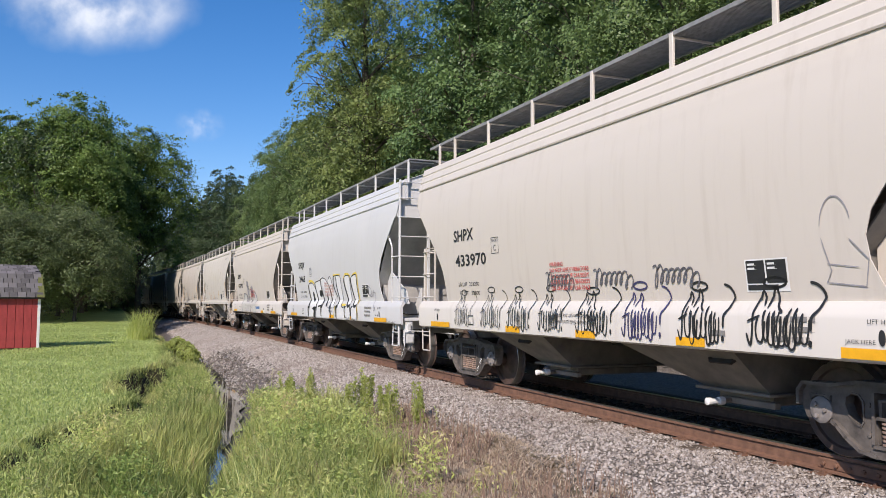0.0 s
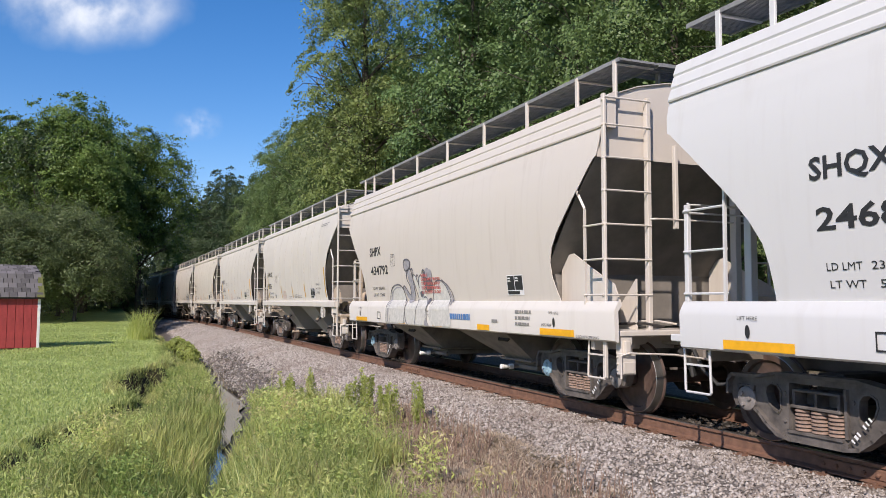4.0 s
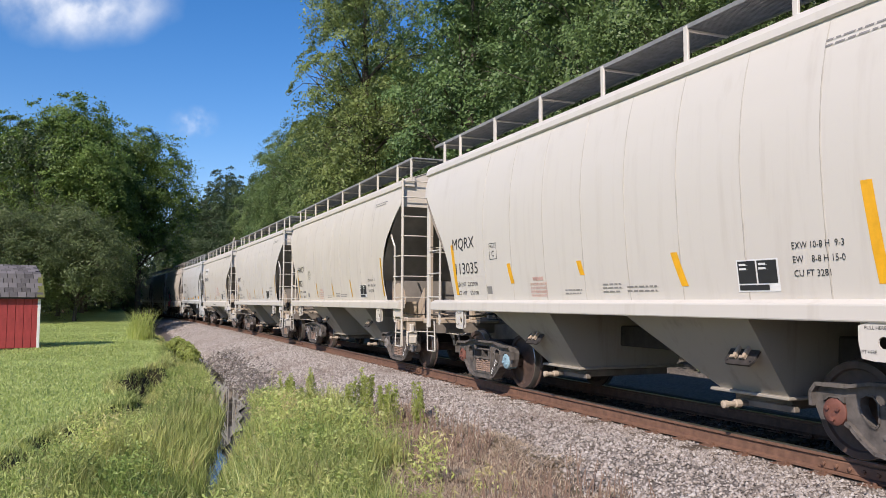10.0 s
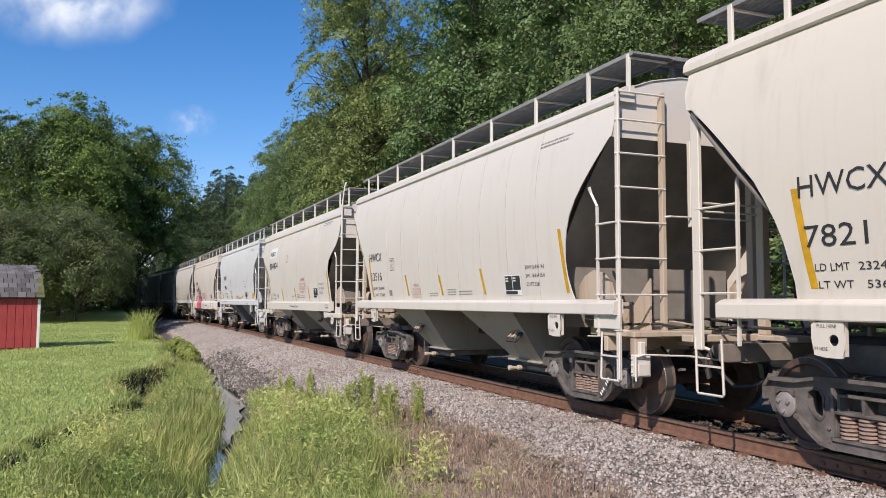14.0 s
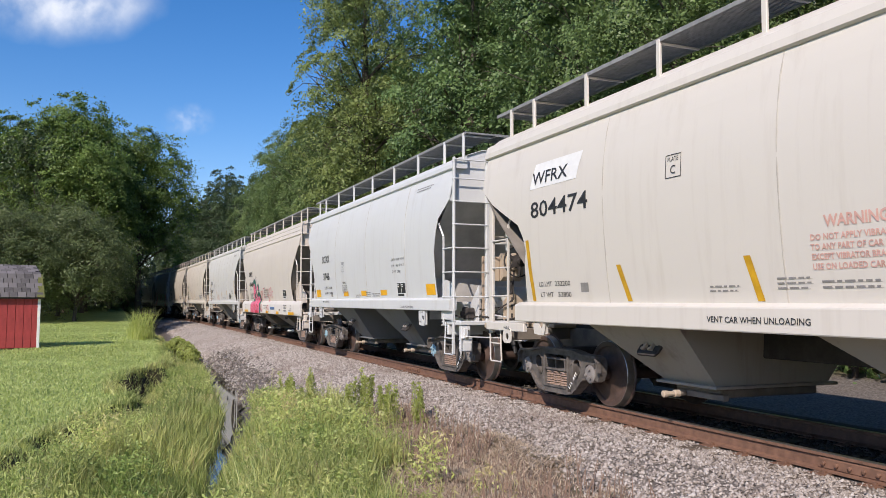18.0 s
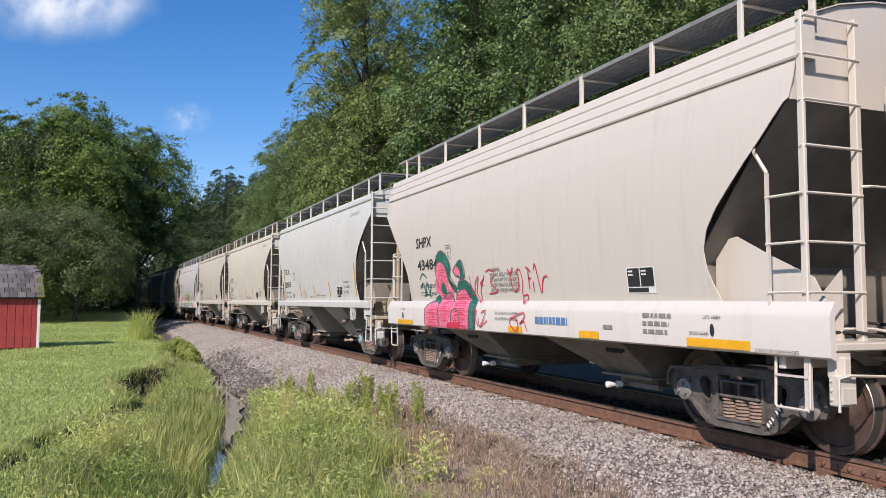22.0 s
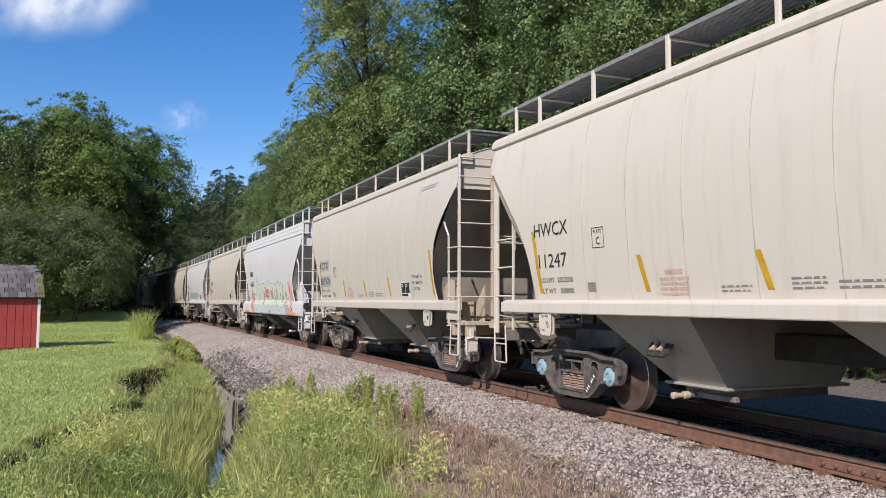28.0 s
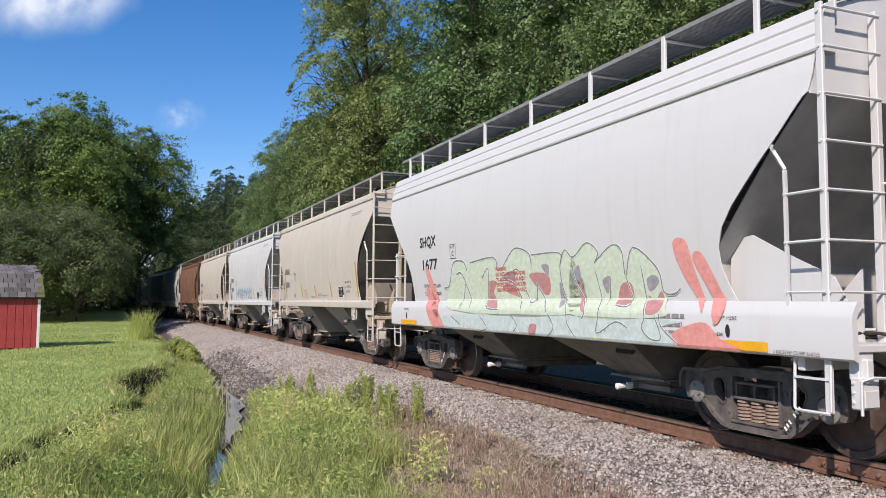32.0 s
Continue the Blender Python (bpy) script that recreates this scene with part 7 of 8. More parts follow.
fill_shape(c, "salmon", ((1.96, 2.09), (1.75, 2.11), (1.63, 1.77), (1.49, 1.39), (1.54, 1.39), (1.81, 1.72)), 0.0085)
fill_shape(c, "salmon", ((1.65, 1.90), (1.51, 1.96), (1.29, 1.59), (1.17, 1.37), (1.30, 1.22), (1.38, 1.45)), 0.0085)
fill_shape(c, "salmon", ((1.96, 1.10), (1.73, 1.20), (1.43, 1.24), (1.23, 1.09), (0.95, 0.97), (1.83, 0.97)), 0.0085)
fill_shape(c, "salmon", ((9.35, 2.02), (9.17, 2.04), (8.64, 1.26), (8.86, 1.24)), 0.0085)
fill_shape(c, "salmon", ((9.40, 1.66), (9.16, 1.66), (8.36, 0.98), (9.03, 1.04)), 0.0085)
q = MADE[15]
sprayed(q, "round", [([(8.6 - 0.3 * i, 1.62 + (0.45 if i % 2 else 0.0)) for i in range(16)], 0.07), ([(8.4 - 0.4 * i, 2.0 - (0.3 if i % 2 else 0.0)) for i in range(11)], 0.05)], SPRAY["blue"], 0.008, "pale blue graffiti")
# ---------------------------------------------------------------- plants
def leaf_material(name, dark, light, tint=(0.20, 0.19, 0.04), shift=0.3, trans=0.35, withered=0.0, toned=False, padded=False):
    """Leaves: each one a shade of its own, some light coming through."""
    m = Mat(name, dark, 0.48, spec=0.4)
    c = m.mix(m.island(), dark, light)
    c = m.mix(m.span(m.random(), 0.0, 1.0, 0.0, shift), c, tint)
    c = m.mix(m.span(m.noise(0.35, 3), 0.45, 0.7, 0, 0.4), c, [x * 1.5 for x in light])
    if toned:
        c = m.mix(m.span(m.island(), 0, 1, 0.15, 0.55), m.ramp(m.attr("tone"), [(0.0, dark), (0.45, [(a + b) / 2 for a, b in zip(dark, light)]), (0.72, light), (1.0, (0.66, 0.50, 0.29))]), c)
    if padded:
        c = m.mix(m.span(m.attr("pad"), 0, 1, 0.0, 0.75), m.mix(m.island(), dark, light), m.mix(m.span(m.island(), 0, 1, 0.3, 1.0), light, [x * 1.25 for x in light]))
        c = m.mix(m.span(m.random(), 0.0, 1.0, 0.0, shift), c, tint)
    if withered:
        c = m.mix(m.span(m.noise(1.3, 4), 0.5, 0.68, 0, withered), c, (0.46, 0.34, 0.19))
        c = m.mix(m.span(m.noise(0.9, 3, kind="Generated", stretch=(14, 14, 1)), 0.5, 0.62, 0, 0.5), c, dark)
    m.to("Base Color", c)
    tr = m.n.new("ShaderNodeBsdfTranslucent")
    m.l.new(c, tr.inputs[0])
    mx = m.n.new("ShaderNodeMixShader")
    mx.inputs[0].default_value = trans
    m.l.new(m.b.outputs[0], mx.inputs[1])
    m.l.new(tr.outputs[0], mx.inputs[2])
    m.l.new(mx.outputs[0], m.n["Material Output"].inputs[0])
    return m.m


LEAF_WOOD = leaf_material("woodland leaves", (0.028, 0.062, 0.026), (0.158, 0.245, 0.084), (0.20, 0.20, 0.05), 0.22, trans=0.30, padded=True)
LEAF_TALL = leaf_material("yellowing leaves", (0.065, 0.108, 0.036), (0.270, 0.335, 0.112), (0.28, 0.26, 0.07), 0.15, trans=0.4, padded=True)
# Darker leaf copy: the deep shade at the bend is put into its colour.
LEAF_SHADED = leaf_material("leaves darkened for deep shade", (0.018, 0.040, 0.018), (0.070, 0.110, 0.044), shift=0.05, trans=0.25, padded=True)
LEAF_MAPLE = leaf_material("maple leaves", (0.028, 0.068, 0.020), (0.180, 0.270, 0.062), shift=0.12, trans=0.35, padded=True)
LEAF_OLIVE = leaf_material("grey green leaves", (0.040, 0.064, 0.028), (0.145, 0.190, 0.076), shift=0.1, trans=0.35, padded=True)
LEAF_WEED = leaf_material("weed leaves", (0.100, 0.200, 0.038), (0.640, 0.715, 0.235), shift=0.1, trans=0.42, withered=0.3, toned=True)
LEAF_GOLD = leaf_material("yellow green weed leaves", (0.310, 0.374, 0.086), (0.548, 0.592, 0.206), shift=0.1, trans=0.55)
BLADE = leaf_material("tall grass", (0.120, 0.195, 0.042), (0.690, 0.715, 0.275), (0.272, 0.213, 0.102), 0.0, 0.45, 0.4, True)
TURF = leaf_material("mown turf", (0.279, 0.360, 0.099), (0.495, 0.558, 0.225), shift=0.0, trans=0.5)
STRAW = leaf_material("dry straw", (0.288, 0.211, 0.148), (0.605, 0.507, 0.390), shift=0.0, trans=0.3)
STALK = plain("dead brown stalks", (0.20, 0.135, 0.10), 0.9, vary=0.4)
BARK = plain("grey brown bark", (0.075, 0.06, 0.047), 0.9, vary=0.45, scale=5, bump=0.6)


def leaf_quads(centres, size, rng, droop=0.25, ratio=0.5, face=None):
    """Pointed leaves at the centres, each turned its own way; face: the way that they look."""
    n = len(centres)
    if face is None:
        face = rng.normal(size=(n, 3))
    face = face / (np.linalg.norm(face, axis=1)[:, None] + 1e-9)
    d = rng.normal(size=(n, 3))
    d[:, 2] -= droop
    d -= face * (d * face).sum(1)[:, None]
    d /= np.linalg.norm(d, axis=1)[:, None] + 1e-9
    e = np.cross(d, face)
    L = size * rng.uniform(0.6, 1.35, (n, 1))
    up = face * L * 0.10
    v = np.stack([centres - d * L * 0.5, centres + e * L * ratio * 0.5 + up, centres + d * L * 0.5, centres - e * L * ratio * 0.5 + up], 1).reshape(-1, 3)
    return v, np.arange(4 * n).reshape(-1, 4)


def tree_meshes(seed, height, radius, base, lobes, clumps, per, leaf, leafmat, lean=0.0, wide=0.5, sag=0.30):
    """A tapered trunk with limbs, and a crown: boughs on all sides, each with pads of leaves, gaps between them."""
    rng = np.random.RandomState(seed)
    g = Geo()
    top = Vector((lean, rng.uniform(-0.4, 0.4), height * 0.86))
    pts = [Vector((0, 0, -0.4)), Vector((0.05, 0, 0.3)), Vector((top.x * 0.3 + rng.uniform(-0.2, 0.2), top.y * 0.3, height * 0.3)), Vector((top.x * 0.6, top.y * 0.6 + rng.uniform(-0.2, 0.2), height * 0.55)), top]
    r0 = 0.017 * height
    g.tube(pts, [r0 * 1.5, r0, r0 * 0.8, r0 * 0.5, r0 * 0.12], 8)
    big = []
    for k in range(lobes):
        h = (k + rng.uniform(0.2, 0.8)) / lobes
        prof = math.sqrt(max(0.04, 1 - ((h - wide) / (1.02 - wide if h > wide else wide + 0.25)) ** 2))
        a = k * 2.4 + rng.uniform(-0.5, 0.5)
        br = radius * (0.34 + 0.22 * rng.uniform()) * (0.62 + 0.45 * prof)
        out = max(0.0, radius * prof - br * 0.8) * rng.uniform(0.75, 1.12)
        c = np.array([out * math.cos(a) + lean * h, out * math.sin(a), base + br * 0.5 + (height - base - br) * h])
        big.append((c, br))
        f = float(np.clip((c[2] - 0.5 * out - 0.6) / (height * 0.86), 0.06, 0.95))
        p0 = Vector((top.x * f, top.y * f, height * 0.86 * f))
        mid = p0.lerp(Vector(c), 0.5) + Vector((0, 0, 0.2))
        g.tube([p0, mid, Vector(c)], [r0 * 0.45 * (1.15 - f), r0 * 0.26 * (1.15 - f), 0.02], 5)
        for j in range(3):
            q = c + rng.normal(size=3) * br * 0.45
            g.tube([mid, Vector(c).lerp(Vector(q), 0.6), Vector(q)], [r0 * 0.16 * (1.15 - f), 0.02, 0.01], 4)
    pts, face, tone = [], [], []
    total = sum(b[1] ** 2 for b in big)
    for c, br in big:
        m = max(3, int(clumps * br ** 2 / total))
        for k in range(m):
            # pads sit in tiers round the bough, each one a flat spray that shades the next below
            d = rng.normal(size=3)
            d[2] = d[2] * 0.75 + 0.12
            d /= np.linalg.norm(d)
            cc = c + d * br * rng.uniform(0.45, 1.12) * np.array([1, 1, 0.9])
            r = br * rng.uniform(0.20, 0.40)
            tilt = d * 0.85 + np.array([0, 0, 0.6]) + 0.15 * rng.normal(size=3)
            tilt /= np.linalg.norm(tilt)
            n = int(per * rng.uniform(0.6, 1.35))
            q = rng.normal(size=(n, 3))
            q -= tilt * (q @ tilt)[:, None] * 0.72
            q *= r * 0.55
            q[:, 2] -= sag * (q[:, 0] ** 2 + q[:, 1] ** 2) / max(r, 0.1)
            pts.append(cc + q)
            face.append(tilt * 1.0 + 0.55 * rng.normal(size=(n, 3)))
            tone.append(np.full(n, rng.uniform(0, 1) ** 1.5))
    v, f = leaf_quads(np.concatenate(pts), leaf, rng, 0.5 if sag > 0 else -0.9, 0.55, np.concatenate(face))
    return g.mesh("trunk", [BARK], True), np_mesh("crown", v, f, [leafmat], {"pad": np.repeat(np.concatenate(tone), 4)})


def plant_tree(meshes, x, y, turn, label, category="tree", group="", z=None, name="tree", grow=1.0):
    zz = float(ground_z(x, y)[0]) if z is None else z
    t = tagged(new(name), label, category, group)
    t.matrix_basis = pose(x, y, zz, 0, 0, turn) @ Matrix.Diagonal((grow, grow, grow, 1))
    piece("trunk", meshes[0], t)
    piece("crown", meshes[1], t)
    return t


WOOD_H = (19, 21, 17, 23, 15)
WOODS = [tree_meshes(11 + k, h, r, b, 44, int(5.6 * h * r), 125, 0.175, LEAF_WOOD, ln, wd) for k, (h, r, b, ln, wd) in enumerate(((19, 4.6, 0.8, 0.5, 0.45), (21, 4.8, 1.2, -0.6, 0.55), (17, 4.2, 0.6, 0.3, 0.4), (23, 5.2, 2.0, 0.6, 0.6), (15, 4.0, 0.4, -0.3, 0.4)))]
TALL = tree_meshes(17, 25.0, 4.4, 1.6, 60, 980, 115, 0.16, LEAF_TALL, 0.5, 0.55)
MAPLE = tree_meshes(31, 20.0, 6.4, 2.6, 46, 640, 110, 0.23, LEAF_MAPLE, 0.3, 0.5, -0.25)
MAPLE_HIGH = tree_meshes(33, 20.5, 6.0, 6.5, 44, 560, 110, 0.23, LEAF_MAPLE, 0.3, 0.5, -0.25)
OLIVE = tree_meshes(41, 9.2, 4.8, 1.5, 34, 520, 100, 0.16, LEAF_OLIVE, 0.0, 0.35)
DARKS = [tree_meshes(61 + k, h, r, 0.4, 34, 340, 90, 0.24, LEAF_SHADED, 0.2, 0.4) for k, (h, r) in enumerate(((19, 4.6), (16, 4.4)))]
# how high the wood stands against the sky, as rise over distance, by bearing from the road
SKY_BEARING = [-0.40, -0.35, -0.314, -0.277, -0.253, -0.228, -0.18, -0.13, -0.06, -0.045, -0.012, 0.0, 0.03]
SKY_RISE = [0.20, 0.185, 0.166, 0.166, 0.205, 0.228, 0.25, 0.30, 0.33, 0.33, 0.33, 0.40, 0.60]


def under_sky(x, y, height):
    """The most that a tree of that height may grow at x, y."""
    d = math.hypot(x, y)
    return (float(np.interp(x / y, SKY_BEARING, SKY_RISE)) * d + 1.2) / height


LEAFY = tree_meshes(55, 3.2, 1.9, 0.05, 9, 70, 70, 0.30, LEAF_GOLD, 0.0, 0.35)
BUSH = tree_meshes(51, 3.2, 1.8, 0.1, 9, 80, 80, 0.14, LEAF_WOOD, 0.0, 0.35)


def plant_woods():
    r = random.Random(8)
    names = ("tall dense green deciduous tree at the wood's edge", "tall deciduous tree with yellowing green leaves", "slender dark green deciduous tree")
    k = 0
    for lat, s0, s1, gap, grow in ((-9.8, -14, 150, 4.9, 0.98), (-14.5, -16, 150, 5.6, 1.12), (-20, -14, 60, 6.5, 1.22)):
        s = s0
        while s < s1:
            ss, ll = s + r.uniform(-1.2, 1.2), lat + r.uniform(-1.3, 1.0)
            x, y = on_track(ss, ll)
            g = grow * r.uniform(0.86, 1.08)
            g *= float(np.interp(ss, [40, 58, 76, 86, 98, 125, 150], [1.0, 0.95, 0.90, 0.84, 0.80, 0.98, 1.02]))
            kind = (k * 3 + int(s)) % 5
            g = min(g, under_sky(float(x), float(y), (19, 16)[k % 2] if ss > 92 else WOOD_H[kind]) * r.uniform(0.93, 1.0))
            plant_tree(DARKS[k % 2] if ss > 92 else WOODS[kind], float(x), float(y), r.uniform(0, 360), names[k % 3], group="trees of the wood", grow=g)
            k += 1
            s += gap
    for i in range(26):
        s = -8 + i * 4.1 + r.uniform(-1, 1)
        x, y = on_track(s, -7.9 + r.uniform(-0.8, 0.5))
        plant_tree(BUSH, float(x), float(y), r.uniform(0, 360), "leafy green shrub under the trees", "shrub", "shrubs beside the track", name="shrub", grow=r.uniform(0.75, 1.2))
    for x, y, g, kind in ((-4.6, 46.0, 0.98, 0), (-8.2, 51.5, 0.62, 1), (-9.9, 57.0, 0.66, 1), (-12.4, 62.0, 0.60, 1), (-15.0, 67.0, 0.58, 2)):
        plant_tree((TALL, WOODS[3], WOODS[0])[kind], x, y, x * 50, "tall deciduous tree with yellowing green leaves", group="trees of the wood", grow=g)
    # beyond the lawn
    maple, olive = "broad green maple tree beyond the lawn", "low grey-green tree with drooping twigs"
    for x, y, kind, g, lab in ((-30.6, 64, 0, 0.87, maple), (-28.6, 62.5, 0, 0.66, maple), (-27.6, 71.5, 2, 0.86, maple), (-37.0, 66, 0, 0.80, maple), (-43.5, 70, 0, 0.80, maple), (-35.0, 77, 0, 0.95, maple), (-24.4, 52.5, 1, 0.82, olive), (-27.6, 50, 1, 0.80, olive), (-32.0, 54, 1, 0.92, olive), (-28.0, 57.5, 1, 0.9, olive)):
        plant_tree((MAPLE, OLIVE, MAPLE_HIGH)[kind], x, y, r.uniform(0, 360), lab, group="trees beyond the lawn", grow=g)
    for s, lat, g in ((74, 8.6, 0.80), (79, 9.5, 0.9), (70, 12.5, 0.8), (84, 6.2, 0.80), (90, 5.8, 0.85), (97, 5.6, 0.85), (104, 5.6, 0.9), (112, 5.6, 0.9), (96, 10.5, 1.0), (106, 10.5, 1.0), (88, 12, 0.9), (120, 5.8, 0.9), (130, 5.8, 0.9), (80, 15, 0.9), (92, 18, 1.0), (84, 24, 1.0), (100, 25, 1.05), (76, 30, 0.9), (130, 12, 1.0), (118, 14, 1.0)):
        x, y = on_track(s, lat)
        plant_tree(DARKS[int(s) % 2], float(x), float(y), r.uniform(0, 360), "deciduous tree beside the bend, leaves darkened for shade", group="trees beyond the lawn", grow=g)
    for s, lat, g in ((80, 5.2, 0.9), (86, 4.6, 1.0), (93, 4.4, 1.1), (100, 4.4, 1.1)):
        x, y = on_track(s, lat)
        plant_tree(BUSH, float(x), float(y), r.uniform(0, 360), "leafy green shrub at the bend", "shrub", "shrubs beside the track", name="shrub", grow=g)
    # Out of view to the left; added only for its shade on the lawn.
    plant_tree(MAPLE, -43, 52, 20, "unseen maple tree added to shade the lawn", group="trees beyond the lawn", grow=0.85)


plant_woods()


def blades(x, y, height, width, rng, lean=0.35, zoff=-0.02):
    """Bent blades of grass: vertices and triangles."""
    n = len(x)
    z = ground_z(x, y) + zoff
    a, b = rng.uniform(0, 6.283, n), rng.uniform(0, 6.283, n)
    h = height * rng.uniform(0.55, 1.25, n)
    ln = lean * h * rng.uniform(0.1, 1.3, n)
    w = width * rng.uniform(0.6, 1.3, n)
    p = np.stack([x, y, z], 1)
    sx = np.stack([np.cos(a) * w / 2, np.sin(a) * w / 2, 0 * a], 1)
    m = p + np.stack([np.cos(b) * ln * 0.35, np.sin(b) * ln * 0.35, h * 0.6], 1)
    t = p + np.stack([np.cos(b) * ln, np.sin(b) * ln, h], 1)
    v = np.stack([p - sx, p + sx, m + sx * 0.8, m - sx * 0.8, t], 1).reshape(-1, 3)
    k = np.arange(n)[:, None, None] * 5
    f = (k + np.array([[0, 1, 2], [0, 2, 3], [3, 2, 4]])[None]).reshape(-1, 3)
    return v, f


def scatter(n, s0, s1, l0, l1, rng, near=1.0):
    """Random places beside the track, thicker towards the camera."""
    u = rng.uniform(0, 1, n)
    s = s0 + (s1 - s0) * u ** near
    lat = rng.uniform(l0, l1, n)
    x, y = on_track(s, lat)
    return x, y, s, lat


def plant_weeds():
    rng = np.random.RandomState(21)
    # tall grass and weeds on both banks
    x, y, s, lat = scatter(125000, 1.5, 52, 1.8, 13.5, rng, 1.6)
    dd = lat - ditch_at(s)
    nz = wob(x, y, 2.3, 9) * 0.5 + wob(x, y, 6.0, 10) * 0.35
    toe = np.interp(s, [-5, 3, 5, 8, 12, 19, 60], [3.6, 3.6, 3.0, 2.55, 2.65, 4.1, 3.5]) + nz * 0.45
    ok = (lat > toe) & (np.abs(dd + 0.03) > np.interp(s, [0, 11, 14, 20, 24], [0.08, 0.12, 0.32, 0.44, 0.3])) & (dd < bank_edge(s) - 0.25 * wob(x, y, 2.6, 51) + 0.05)
    ok &= ~((dd < 0) & (s > 21)) & (y > 3.5)
    ok &= ~((gully(s) > 0.35) & (dd > bank_edge(s) - 0.75 + 0.3 * nz) & (dd < bank_edge(s) - 0.1))
    dry = (dd < 0) & (wob(x, y, 1.1, 14) + (lat < toe + 1.2) * 0.9 + (s < 9) * 0.3 + np.clip((x + 1.2 - 0.1 * (13 - y)) * 1.3, -1.8, 1.6) > 0.35)
    keep = ok & ~dry & (rng.uniform(0, 1, len(x)) < np.where(wob(x, y, 3.1, 30) > -0.5, 1.0, 0.35))
    hgt = np.where(dd < 0, 0.36, 0.40 - 0.30 * sstep((dd - bank_edge(s) + 1.4) / 1.2)) * (1 + 0.35 * wob(x, y, 1.9, 17))
    idx = np.flatnonzero(keep)
    idx = rng.choice(idx, min(12000, len(idx)), False)
    tone = np.clip(0.40 + 0.3 * wob(x[idx], y[idx], 1.6, 61) + 0.2 * rng.normal(size=len(idx)), 0, 1)
    tall = hgt[idx] * rng.uniform(0.35, 1.35, len(idx))
    rep = np.repeat(np.arange(len(idx)), 12)
    gx, gy = x[idx][rep] + 0.05 * rng.normal(size=len(rep)), y[idx][rep] + 0.05 * rng.normal(size=len(rep))
    v, f = blades(gx, gy, tall[rep], 0.008 + 0.0006 * gy, rng, 0.45)
    tagged(new("tall_grass", np_mesh("tall_grass", v, f, [BLADE], {"tone": np.repeat(tone[rep], 5)})), "tall yellow-green grass on the ditch banks", "grass", kind="stuff")
    keep = ok & dry & (rng.uniform(0, 1, len(x)) < np.where(wob(x, y, 4.0, 33) > -0.3, 0.8, 0.2))
    v, f = blades(x[keep], y[keep], hgt[keep] * 0.40, 0.009 + 0.0004 * y[keep], rng, 1.5)
    tagged(new("dry_grass", np_mesh("dry_grass", v, f, [STRAW])), "low dry straw-coloured grass beside the ballast", "grass", kind="stuff")
    # mown lawn
    lx, ly = rng.uniform(-24, -4.5, 130000), 11 + 40 * rng.uniform(0, 1, 130000) ** 1.5
    ls, ll = track_coords(lx, ly)
    ok2 = (ll - ditch_at(ls) > lawn_edge(ls)) & (lx > -0.56 * ly - 1.5)
    v, f = blades(lx[ok2], ly[ok2], 0.055, 0.012 + 0.0009 * ly[ok2], rng, 0.6, 0.0)
    tagged(new("lawn_grass", np_mesh("lawn_grass", v, f, [TURF])), "short mown green lawn grass", "grass", kind="stuff")
    # leafy weeds
    cx, cy, cs, cl = scatter(3300, 2.5, 40, 2.5, 12.5, rng, 1.35)
    cd = cl - ditch_at(cs)
    ct = np.interp(cs, [-5, 3, 5, 8, 12, 19, 60], [3.9, 3.9, 3.4, 2.9, 3.0, 4.2, 3.6])
    good = (cl > ct) & (np.abs(cd) > np.where(cs < 14, 0.22, 0.42)) & (cd < bank_edge(cs) - 0.35) & ~((cd < 0) & (cs > 21)) & (cy > 4) & ((cd > 0) | (cx < -1.4 + 0.1 * (13 - cy) + 0.25 * np.sin(cy * 2.1) + 0.3 * rng.normal(size=len(cx))) | (np.hypot(cx + 0.18, cy - 8.6) < 0.28) | (np.hypot(cx - 0.5, cy - 8.4) < 0.12))
    good &= ~((gully(cs) > 0.3) & (cd > bank_edge(cs) - 0.95))
    pts, tones = [], []
    near_edge = 1 - 0.6 * sstep((cd - bank_edge(cs) + 1.3) / 0.9)
    for px, py, low in zip(cx[good], cy[good], near_edge[good]):
        h = rng.uniform(0.18, 0.62) * (1 + 0.4 * math.sin(px * 1.9 + py)) * low
        n = int(130 * h / 0.35)
        q = rng.normal(size=(n, 3)) * np.array([0.10, 0.10, 0.0])
        q[:, 2] = rng.uniform(0.15, 1, n) * h
        pts.append(q + np.array([px, py, float(ground_z(px, py)[0])]))
        # Tone climbs with height: the clump's low shade is put into colour.
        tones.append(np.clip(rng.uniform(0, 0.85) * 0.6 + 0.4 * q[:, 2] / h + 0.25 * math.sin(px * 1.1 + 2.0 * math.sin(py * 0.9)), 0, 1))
    pts = np.concatenate(pts)
    v, f = leaf_quads(pts, 0.052, rng, 0.0, 0.36, rng.normal(size=pts.shape) * 0.9 + np.array([-0.3, -0.3, 0.7]))
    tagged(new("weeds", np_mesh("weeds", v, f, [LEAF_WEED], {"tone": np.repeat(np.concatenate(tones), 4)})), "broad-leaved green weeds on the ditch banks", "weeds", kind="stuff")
    # grass that hangs over the washed-out edge of the lawn
    s = rng.uniform(9, 30, 5200)
    dd = bank_edge(s) + rng.uniform(-0.22, 0.12, len(s)) - 0.03
    x, y = on_track(s, ditch_at(s) + dd)
    x, y = x - 0.25 * wob(x, y, 2.6, 51) * 0.9, y
    keep = wob(x, y, 5.0, 81) + 0.6 * rng.normal(size=len(x)) > 0.0
    x, y = x[keep], y[keep]
    v, f = blades(x, y, 0.20, 0.010 + 0.0005 * y, rng, 1.3)
